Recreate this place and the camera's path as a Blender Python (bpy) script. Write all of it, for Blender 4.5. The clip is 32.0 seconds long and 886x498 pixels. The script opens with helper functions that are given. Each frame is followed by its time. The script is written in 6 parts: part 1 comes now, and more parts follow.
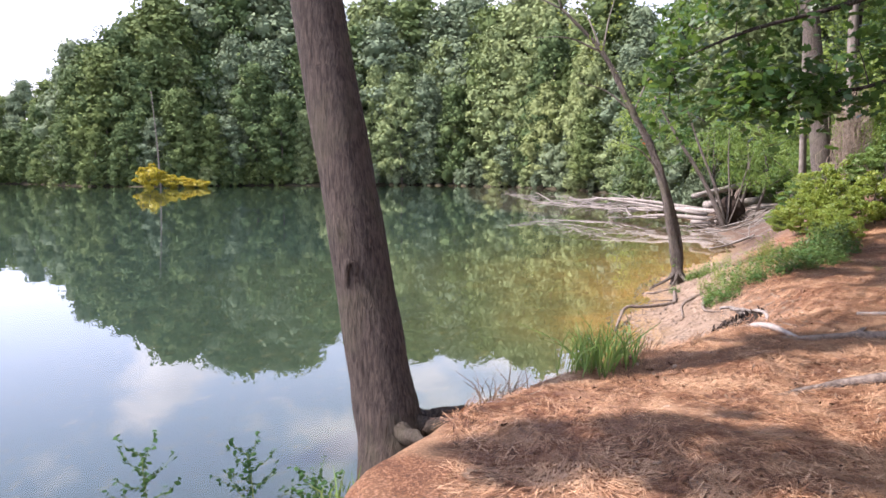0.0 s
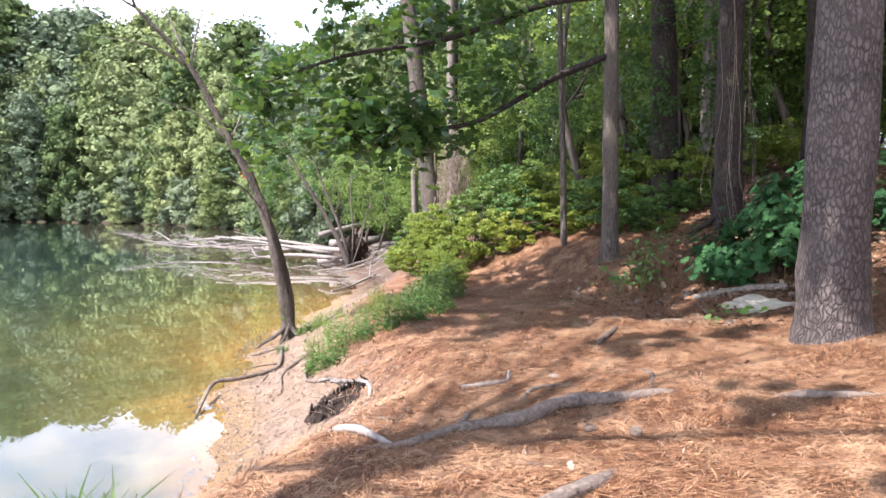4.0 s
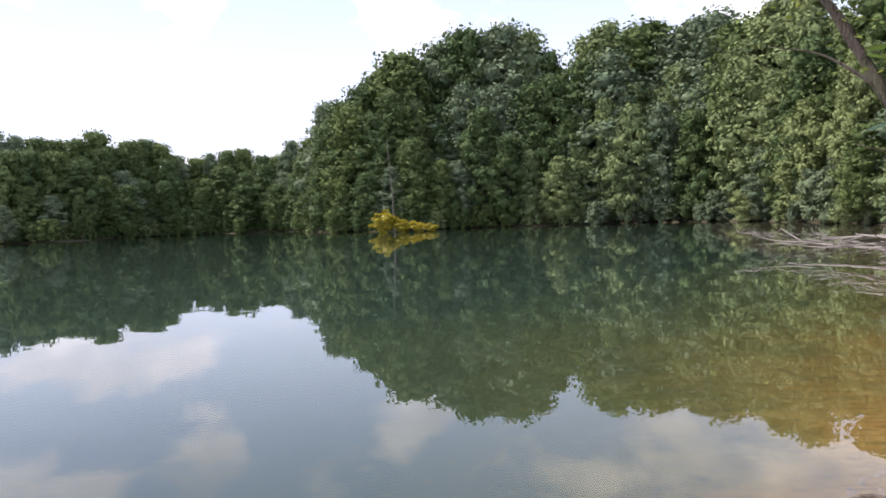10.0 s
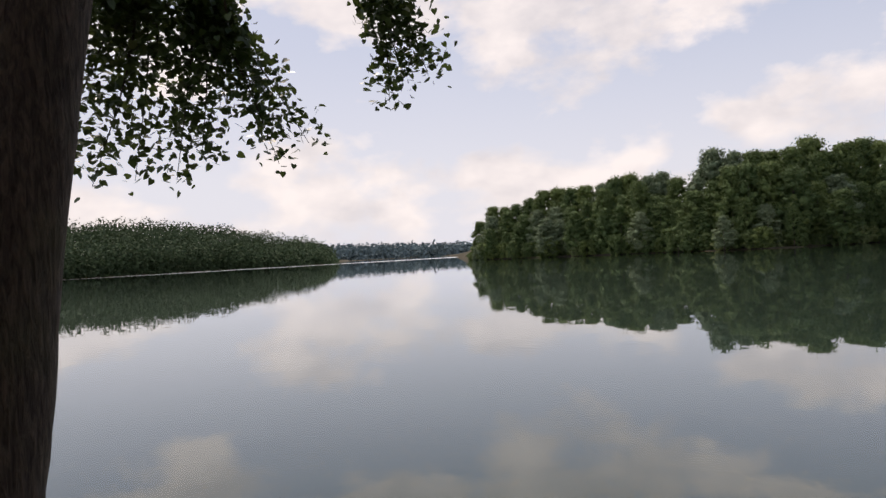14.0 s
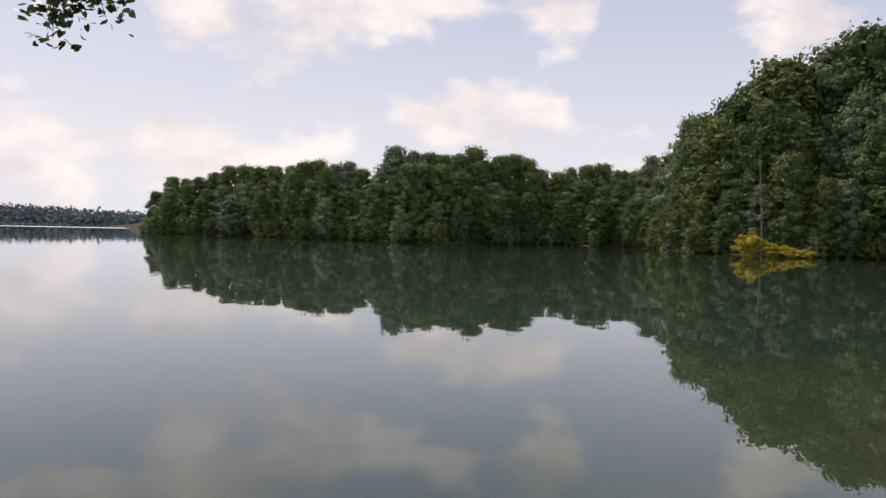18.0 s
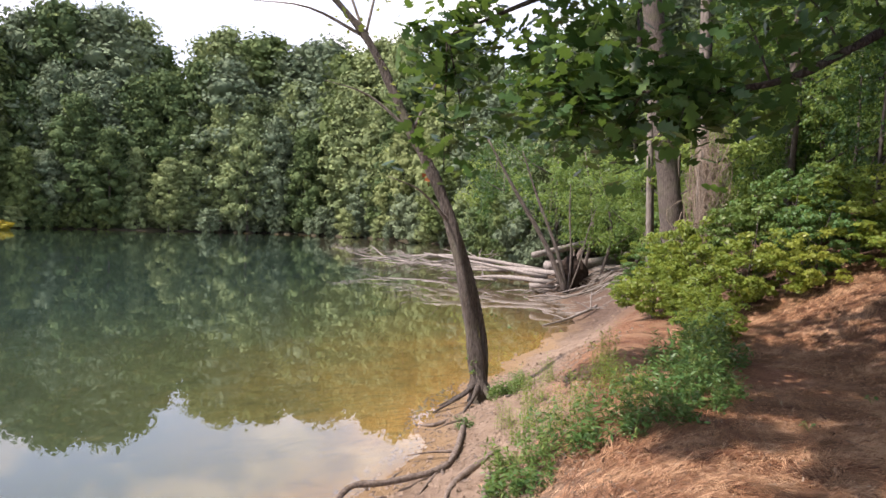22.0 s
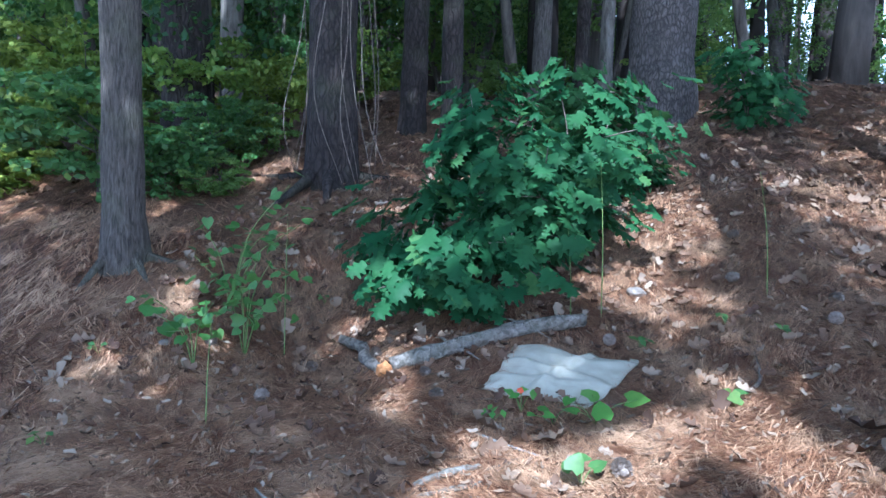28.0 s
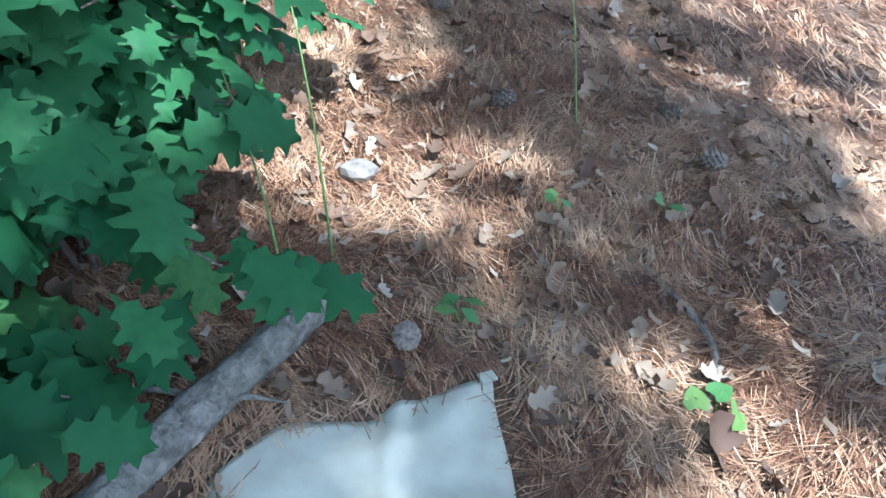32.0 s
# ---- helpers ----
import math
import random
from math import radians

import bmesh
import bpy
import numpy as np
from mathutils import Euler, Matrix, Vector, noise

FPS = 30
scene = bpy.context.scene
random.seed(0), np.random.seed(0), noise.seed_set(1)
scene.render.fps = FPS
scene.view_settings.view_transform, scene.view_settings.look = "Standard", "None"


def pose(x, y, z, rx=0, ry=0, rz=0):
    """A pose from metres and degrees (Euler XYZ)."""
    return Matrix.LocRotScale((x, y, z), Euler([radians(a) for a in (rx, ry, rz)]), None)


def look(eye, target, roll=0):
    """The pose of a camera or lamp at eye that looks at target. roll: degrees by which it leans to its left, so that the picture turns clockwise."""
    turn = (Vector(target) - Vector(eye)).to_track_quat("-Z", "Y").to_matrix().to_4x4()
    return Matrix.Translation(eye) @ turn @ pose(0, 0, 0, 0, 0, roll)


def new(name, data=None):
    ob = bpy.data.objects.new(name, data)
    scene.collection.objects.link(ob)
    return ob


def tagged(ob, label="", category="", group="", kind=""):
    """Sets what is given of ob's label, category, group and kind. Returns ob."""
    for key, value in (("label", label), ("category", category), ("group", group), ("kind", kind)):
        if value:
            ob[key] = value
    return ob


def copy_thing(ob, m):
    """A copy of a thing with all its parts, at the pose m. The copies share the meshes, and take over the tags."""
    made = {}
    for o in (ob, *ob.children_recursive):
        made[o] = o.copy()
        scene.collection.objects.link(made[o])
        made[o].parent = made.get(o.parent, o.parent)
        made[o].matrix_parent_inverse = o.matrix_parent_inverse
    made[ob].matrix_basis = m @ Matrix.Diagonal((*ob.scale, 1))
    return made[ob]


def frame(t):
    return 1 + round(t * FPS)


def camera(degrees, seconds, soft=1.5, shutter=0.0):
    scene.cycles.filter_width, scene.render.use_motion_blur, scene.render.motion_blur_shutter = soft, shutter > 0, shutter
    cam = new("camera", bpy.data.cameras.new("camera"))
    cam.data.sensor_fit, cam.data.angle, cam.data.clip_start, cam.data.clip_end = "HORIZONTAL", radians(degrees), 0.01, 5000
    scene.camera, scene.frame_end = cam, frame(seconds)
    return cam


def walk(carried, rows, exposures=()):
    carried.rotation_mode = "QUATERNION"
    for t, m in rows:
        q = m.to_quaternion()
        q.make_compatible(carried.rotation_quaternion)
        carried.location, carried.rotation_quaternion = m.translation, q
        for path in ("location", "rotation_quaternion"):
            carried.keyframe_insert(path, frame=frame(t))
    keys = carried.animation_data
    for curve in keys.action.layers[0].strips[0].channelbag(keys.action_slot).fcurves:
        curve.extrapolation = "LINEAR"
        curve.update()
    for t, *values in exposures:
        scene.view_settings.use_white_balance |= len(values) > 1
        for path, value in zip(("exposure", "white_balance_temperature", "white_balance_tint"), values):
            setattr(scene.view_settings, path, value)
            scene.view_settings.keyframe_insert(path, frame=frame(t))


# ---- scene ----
cam = camera(66.9, 32.0)
PATH = [
    (0, (2.781, 1.337, 2.475), (2.869, 3.322, 2.248), -0.1),
    (0.5, (2.891, 1.551, 2.433), (3.188, 3.516, 2.21), 0.4),
    (1, (3.014, 1.855, 2.432), (3.642, 3.74, 2.2), -1.5),
    (1.5, (3.264, 2.143, 2.436), (3.883, 4.037, 2.263), -2.8),
    (2, (3.408, 2.316, 2.458), (4.122, 4.172, 2.252), -0.1),
    (2.5, (3.575, 2.647, 2.462), (4.413, 4.456, 2.309), 0.4),
    (3, (3.658, 2.848, 2.522), (4.64, 4.582, 2.348), -0.1),
    (3.5, (3.946, 3.047, 2.507), (5.03, 4.722, 2.377), 0.7),
    (5.5, (4.587, 4.215, 2.566), (5.43, 6.027, 2.498), -0.2),
    (6, (4.667, 4.473, 2.52), (5.394, 6.329, 2.364), -0.3),
    (6.5, (4.768, 4.823, 2.514), (5.573, 6.642, 2.302), -3.0),
    (7, (4.886, 5.166, 2.5), (5.485, 7.067, 2.333), -0.6),
    (7.5, (4.973, 5.506, 2.476), (5.322, 7.46, 2.235), -0.0),
    (8, (4.96, 5.829, 2.464), (5.219, 7.805, 2.298), -0.0),
    (8.5, (5.053, 6.248, 2.476), (5.16, 8.239, 2.321), -2.3),
    (9, (5.179, 6.408, 2.473), (4.906, 8.384, 2.331), 0.5),
    (9.5, (5.107, 6.658, 2.466), (4.645, 8.598, 2.322), -0.7),
    (10, (5.029, 6.721, 2.453), (4.412, 8.621, 2.356), -2.1),
    (10.5, (5.007, 6.715, 2.432), (3.884, 8.369, 2.382), -0.7),
    (11, (4.989, 6.726, 2.43), (3.531, 8.095, 2.418), -1.1),
    (11.5, (4.989, 6.723, 2.43), (3.43, 7.974, 2.358), -2.7),
    (12, (5.003, 6.719, 2.425), (3.346, 7.836, 2.357), -3.8),
    (12.5, (5.002, 6.719, 2.426), (3.124, 7.405, 2.413), -3.1),
    (13, (4.986, 6.724, 2.43), (3.061, 7.265, 2.427), -3.7),
    (13.5, (4.97, 6.729, 2.434), (3.048, 7.285, 2.461), -3.1),
    (15.5, (4.971, 6.718, 2.411), (3.055, 7.289, 2.364), -2.3),
    (16, (4.984, 6.724, 2.433), (3.092, 7.375, 2.408), -1.2),
    (16.5, (4.973, 6.716, 2.409), (3.13, 7.493, 2.441), -0.4),
    (17, (4.971, 6.717, 2.412), (3.179, 7.607, 2.404), -0.2),
    (17.5, (4.952, 6.734, 2.417), (3.315, 7.881, 2.354), 0.2),
    (18, (4.947, 6.733, 2.41), (3.475, 8.086, 2.363), 1.5),
    (18.5, (4.949, 6.725, 2.417), (3.613, 8.214, 2.405), 1.5),
    (19, (4.959, 6.717, 2.413), (3.783, 8.334, 2.354), 2.5),
    (19.5, (4.966, 6.718, 2.416), (4.042, 8.491, 2.357), 2.0),
    (20, (4.992, 6.684, 2.417), (4.339, 8.575, 2.383), 1.2),
    (20.5, (5.222, 6.643, 2.474), (4.893, 8.614, 2.39), 0.3),
    (21, (5.362, 6.69, 2.503), (5.257, 8.685, 2.397), 0.2),
    (21.5, (5.571, 6.735, 2.494), (5.725, 8.726, 2.383), -1.2),
    (22, (5.748, 6.692, 2.478), (6.231, 8.631, 2.406), 1.6),
    (22.5, (5.878, 6.624, 2.461), (6.601, 8.485, 2.347), 0.2),
    (23, (5.98, 6.738, 2.491), (6.928, 8.496, 2.386), 1.2),
    (23.5, (6.059, 6.935, 2.523), (7.155, 8.606, 2.448), -1.1),
    (24, (6.266, 7.087, 2.528), (7.572, 8.6, 2.454), -2.0),
    (24.5, (6.59, 7.212, 2.555), (7.873, 8.746, 2.526), 0.9),
    (25, (6.743, 7.336, 2.54), (8.103, 8.797, 2.414), 1.4),
    (25.5, (6.996, 7.638, 2.52), (8.587, 8.847, 2.433), 1.0),
    (26, (7.289, 7.899, 2.483), (9.051, 8.832, 2.329), 0.6),
    (26.5, (7.694, 8.113, 2.494), (9.528, 8.905, 2.393), 1.3),
    (28.5, (9.024, 8.874, 2.317), (10.995, 8.958, 1.987), 1.4),
    (29, (9.375, 9.132, 2.355), (11.304, 8.943, 1.86), 0.4),
    (29.5, (9.801, 9.214, 2.334), (11.704, 8.984, 1.762), -0.6),
    (30, (10.162, 9.219, 2.392), (12.062, 8.932, 1.837), -0.2),
    (30.5, (10.566, 9.272, 2.417), (12.393, 8.823, 1.739), -0.5),
    (31, (10.93, 9.321, 2.45), (12.674, 8.642, 1.746), 0.6),
    (31.5, (11.369, 9.162, 2.412), (12.958, 8.356, 1.504), 0.3),
    (32, (11.639, 9.062, 2.474), (13.101, 8.063, 1.544), 0.6),
]
walk(cam, [(t, look(eye, target, roll)) for t, eye, target, roll in PATH],
     [(0, 1.1, 6250, 27), (1.5, 1.4, 6200, 23), (8.0, 1.3, 6000, 22), (9.5, 0.6, 6300, 21), (10.5, -0.05, 6400, 19), (12, -0.5, 7000, 19), (19, -0.4, 7100, 20), (20.5, -0.1, 6900, 22), (21.2, 0.2, 6900, 22), (22, 0.65, 6600, 24), (23, 1.25, 6300, 19), (24, 1.6, 6300, 19), (25.2, 1.8, 6100, 20), (26, 1.6, 4950, 24), (26.5, 1.55, 4800, 20), (28.5, 1.6, 4450, 6), (30.5, 1.85, 4550, 2), (32, 1.85, 4600, 2)])

# ---- world, sun, exposure ----
SUN_YAW, SUN_EL = 96.0, 54.0
world = bpy.data.worlds.new("sky")
scene.world = world
world.use_nodes = True


class Net:
    """Short hand for node trees."""

    def __init__(self, tree):
        self.t = tree

    def n(self, kind, props=None, **inputs):
        node = self.t.nodes.new(kind)
        p = props or {}
        if "operation" in p:
            node.operation = p["operation"]
        if "use_clamp" in p:
            node.use_clamp = p["use_clamp"]
        if "data_type" in p:
            node.data_type = p["data_type"]
        if "blend_type" in p:
            node.blend_type = p["blend_type"]
        if "feature" in p:
            node.feature = p["feature"]
        for k, v in inputs.items():
            key = int(k[1:]) if k[0] == "i" and k[1:].isdigit() else k.replace("_", " ")
            self.set(node.inputs[key], v)
        return node

    def set(self, socket, v):
        if isinstance(v, bpy.types.NodeSocket):
            self.t.links.new(v, socket)
        elif isinstance(v, bpy.types.Node):
            self.t.links.new(v.outputs[0], socket)
        else:
            socket.default_value = v

    def math(self, op, a, b=0.0, clamp=False):
        return self.n("ShaderNodeMath", {"operation": op, "use_clamp": clamp}, i0=a, i1=b).outputs[0]

    def mix(self, fac, a, b, blend="MIX"):
        node = self.n("ShaderNodeMix", {"data_type": "RGBA", "blend_type": blend})
        self.set(node.inputs[0], fac)
        self.set(node.inputs[6], (*a, 1) if isinstance(a, tuple) and len(a) == 3 else a)
        self.set(node.inputs[7], (*b, 1) if isinstance(b, tuple) and len(b) == 3 else b)
        return node.outputs[2]

    def ramp(self, fac, *stops):
        node = self.n("ShaderNodeValToRGB", None, Fac=fac)
        el = node.color_ramp.elements
        while len(el) < len(stops):
            el.new(0.5)
        for e, (p, c) in zip(el, stops):
            e.position, e.color = p, (c, c, c, 1) if isinstance(c, (int, float)) else (*c, 1)
        return node.outputs[0]

    def noise(self, vec, scale, detail=4.0, rough=0.55, dist=0.0):
        node = self.n("ShaderNodeTexNoise", None, Scale=scale, Detail=detail, Roughness=rough, Distortion=dist)
        if vec is not None:
            self.set(node.inputs["Vector"], vec)
        return node.outputs[0]

    def mapped(self, vec, scale):
        return self.n("ShaderNodeVectorMath", {"operation": "MULTIPLY"}, i0=vec, i1=scale).outputs[0]


wn = Net(world.node_tree)
back = world.node_tree.nodes["Background"]
sky = wn.n("ShaderNodeTexSky")
sky.sky_type, sky.sun_disc = "NISHITA", False
sky.sun_elevation, sky.sun_rotation = radians(SUN_EL), radians(-SUN_YAW)
sky.dust_density = 2.0
sky_dir = wn.n("ShaderNodeTexCoord").outputs["Generated"]
sep = wn.n("ShaderNodeSeparateXYZ", None, Vector=sky_dir)
zz = wn.math("MAXIMUM", sep.outputs[2], 0.0)
flat = wn.mapped(sky_dir, (1.0, 1.0, 1.75))
puff = wn.noise(flat, 4.2, 12.0, 0.53, 0.0)
bank = wn.ramp(zz, (0.04, 0.07), (0.28, 0.0))
cover = wn.ramp(wn.math("ADD", puff, bank), (0.50, 0.0), (0.585, 0.85))
shade = wn.ramp(wn.noise(flat, 9.0, 8.0), (0.35, (8.6, 8.7, 9.0)), (0.62, (11.5, 11.3, 11.1)))
low = wn.ramp(zz, (0.0, 0.8), (0.30, 0.0))
hazed = wn.mix(low, sky.outputs[0], (10.2, 10.5, 10.9))
veil = wn.mix(0.75, hazed, wn.ramp(zz, (0.12, (8.5, 9.4, 10.8)), (0.55, (5.1, 6.7, 9.6))))
wn.set(back.inputs["Color"], wn.mix(cover, veil, shade))
back.inputs["Strength"].default_value = 0.12

sun = new("sun", bpy.data.lights.new("sun", "SUN"))
sun.data.energy, sun.data.angle, sun.data.color = 5.0, radians(0.6), (1.0, 0.95, 0.86)
a, e = radians(SUN_YAW), radians(SUN_EL)
sun.matrix_world = look((-30 * math.sin(a), 30 * math.cos(a), 30 * math.tan(e)), (0, 0, 0))

# ---- materials ----


def material(name, rough=0.8):
    m = bpy.data.materials.new(name)
    m.use_nodes = True
    k = Net(m.node_tree)
    b = m.node_tree.nodes["Principled BSDF"]
    b.inputs["Roughness"].default_value = rough
    b.inputs["Specular IOR Level"].default_value = 0.25
    return m, k, b


def bump(k, b, height, strength, dist):
    node = k.n("ShaderNodeBump", None, Strength=strength, Distance=dist, Height=height)
    k.set(b.inputs["Normal"], node.outputs[0])


def leaf_material(name, dark, light, yellow, trans=0.35, gloss=0.45, relief=0.0):
    m, k, b = material(name, gloss)
    island = k.n("ShaderNodeNewGeometry").outputs["Random Per Island"]
    obr = k.n("ShaderNodeObjectInfo").outputs["Random"]
    c = k.mix(island, dark, light)
    c = k.mix(k.math("MULTIPLY", k.math("POWER", obr, 3.0), 0.55), c, yellow)
    c = k.mix(k.math("MULTIPLY", k.math("GREATER_THAN", island, 0.93), 0.5), c, yellow)
    pos = k.n("ShaderNodeNewGeometry").outputs["Position"]
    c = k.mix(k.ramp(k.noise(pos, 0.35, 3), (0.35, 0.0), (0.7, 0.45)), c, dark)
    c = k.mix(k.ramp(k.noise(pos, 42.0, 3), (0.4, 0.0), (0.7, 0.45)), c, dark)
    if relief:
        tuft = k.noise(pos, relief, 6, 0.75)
        # Shade in the gaps and light on the crests are put into colour.
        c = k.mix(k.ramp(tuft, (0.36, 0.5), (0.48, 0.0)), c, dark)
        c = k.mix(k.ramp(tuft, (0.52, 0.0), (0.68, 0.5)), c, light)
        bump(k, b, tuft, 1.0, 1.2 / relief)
    k.set(b.inputs["Base Color"], c)
    b.inputs["Specular IOR Level"].default_value = 0.35 if gloss < 0.5 else 0.08
    tr = k.n("ShaderNodeBsdfTranslucent", None, Color=k.mix(0.5, c, yellow))
    out = m.node_tree.nodes["Material Output"]
    mixed = k.n("ShaderNodeMixShader", None, Fac=trans, i1=b.outputs[0], i2=tr.outputs[0])
    k.set(out.inputs["Surface"], mixed.outputs[0])
    return m


def bark_material(name, dark, light, scale=(9, 9, 1.6), depth=0.02, moss=0.0, cells=False):
    m, k, b = material(name, 0.9)
    co = k.n("ShaderNodeTexCoord").outputs["Object"]
    v = k.mapped(co, scale)
    grain = k.noise(v, 1.6, 8, 0.65, 0.6)
    fine = k.noise(k.mapped(co, (60, 60, 14)), 1.0, 4)
    h = grain
    if cells:
        vo = k.n("ShaderNodeTexVoronoi", {"feature": "DISTANCE_TO_EDGE"}, Vector=k.mapped(k.n("ShaderNodeVectorMath", {"operation": "ADD"}, i0=co, i1=k.mapped(k.n("ShaderNodeTexNoise", None, Scale=7.0, Vector=co).outputs[1], (0.09, 0.09, 0.09))).outputs[0], scale), Scale=1.0)
        h = k.math("ADD", k.math("MULTIPLY", k.ramp(vo.outputs[0], (0.0, 0.0), (0.25, 0.55)), k.ramp(k.noise(co, 5.0, 4), (0.3, 0.35), (0.65, 1.0))), k.math("MULTIPLY", grain, 0.62))
    c = k.mix(k.ramp(h, (0.25, 0.0), (0.85, 1.0)) if cells else k.ramp(h, (0.36, 0.0), (0.66, 1.0)), dark, light)
    c = k.mix(k.math("MULTIPLY", fine, 0.35), c, k.mix(0.5, dark, light))
    patch = k.noise(co, 1.1, 5, 0.6)
    c = k.mix(k.ramp(patch, (0.45, 0.0), (0.75, 0.4)), c, light)
    if moss:
        c = k.mix(k.ramp(k.noise(co, 2.3, 6), (0.5, 0.0), (0.7, moss)), c, (0.10, 0.13, 0.04))
    k.set(b.inputs["Base Color"], c)
    bump(k, b, k.math("ADD", h, k.math("MULTIPLY", fine, 0.25)), 0.9, depth)
    return m


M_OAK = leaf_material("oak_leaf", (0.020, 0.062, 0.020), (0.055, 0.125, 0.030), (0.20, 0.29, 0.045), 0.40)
# Sunlit and shaded variants of M_OAK, with the light put into the colour.
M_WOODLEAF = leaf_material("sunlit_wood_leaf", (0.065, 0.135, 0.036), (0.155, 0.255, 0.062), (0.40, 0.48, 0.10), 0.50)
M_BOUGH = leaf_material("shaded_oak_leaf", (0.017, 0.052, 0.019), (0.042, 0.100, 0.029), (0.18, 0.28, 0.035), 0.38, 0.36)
M_DEEP = leaf_material("sapling_leaf", (0.020, 0.066, 0.024), (0.052, 0.128, 0.044), (0.11, 0.19, 0.05), 0.25, 0.5)
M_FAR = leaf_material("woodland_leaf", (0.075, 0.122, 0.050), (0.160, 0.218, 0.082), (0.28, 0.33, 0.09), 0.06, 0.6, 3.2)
# Grey and pale trees differ by kind; their extra brightness is painted-in northern glare.
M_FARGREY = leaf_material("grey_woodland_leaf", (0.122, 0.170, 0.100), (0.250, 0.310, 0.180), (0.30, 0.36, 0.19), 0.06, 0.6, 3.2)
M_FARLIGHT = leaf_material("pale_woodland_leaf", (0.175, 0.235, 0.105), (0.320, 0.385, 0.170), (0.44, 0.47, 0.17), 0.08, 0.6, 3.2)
M_FARPINE = leaf_material("needle_foliage", (0.030, 0.065, 0.032), (0.065, 0.11, 0.05), (0.09, 0.12, 0.05), 0.2, 0.6)
M_BUSH = leaf_material("bush_leaf", (0.090, 0.170, 0.028), (0.240, 0.320, 0.050), (0.46, 0.46, 0.08), 0.45)
M_YELLOW = leaf_material("yellow_leaf", (0.24, 0.22, 0.02), (0.50, 0.42, 0.03), (0.6, 0.45, 0.03), 0.35)
M_WEED = leaf_material("weed_leaf", (0.05, 0.13, 0.035), (0.11, 0.21, 0.055), (0.28, 0.32, 0.07), 0.35)
M_HEART = leaf_material("heart_leaf", (0.085, 0.21, 0.035), (0.14, 0.30, 0.05), (0.24, 0.36, 0.07), 0.35, 0.35)
M_BRIER = leaf_material("brier_leaf", (0.060, 0.150, 0.035), (0.105, 0.225, 0.050), (0.20, 0.30, 0.07), 0.35, 0.4)
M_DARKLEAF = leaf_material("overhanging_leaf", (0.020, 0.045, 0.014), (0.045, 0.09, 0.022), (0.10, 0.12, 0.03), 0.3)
M_BARK = bark_material("grey_brown_bark", (0.034, 0.027, 0.023), (0.190, 0.158, 0.130), (34, 34, 5.5), 0.06, 0.25)
# Darker copy of the grey brown bark: the trunk's shade is in its colour.
M_BIGBARK = bark_material("shaded_brown_bark", (0.018, 0.013, 0.011), (0.118, 0.090, 0.073), (34, 34, 5.5), 0.06, 0.15)
M_PINE = bark_material("pine_bark", (0.022, 0.017, 0.015), (0.165, 0.140, 0.124), (25, 25, 9.0), 0.035, 0.0, True)
M_DARKBARK = bark_material("dark_bark", (0.012, 0.009, 0.008), (0.066, 0.050, 0.042), (20, 20, 5.0), 0.03, 0.15, True)
M_PALE = bark_material("pale_bark", (0.075, 0.062, 0.050), (0.25, 0.22, 0.185), (10, 10, 2.5), 0.012)
M_BLEACH = bark_material("bleached_wood", (0.10, 0.085, 0.070), (0.36, 0.32, 0.28), (12, 12, 12), 0.008)
M_ROOT = bark_material("root_bark", (0.060, 0.044, 0.035), (0.27, 0.215, 0.170), (16, 16, 16), 0.02)
M_LICHEN = bark_material("lichen_bark", (0.040, 0.030, 0.023), (0.40, 0.345, 0.285), (17, 17, 17), 0.05, 0.2)


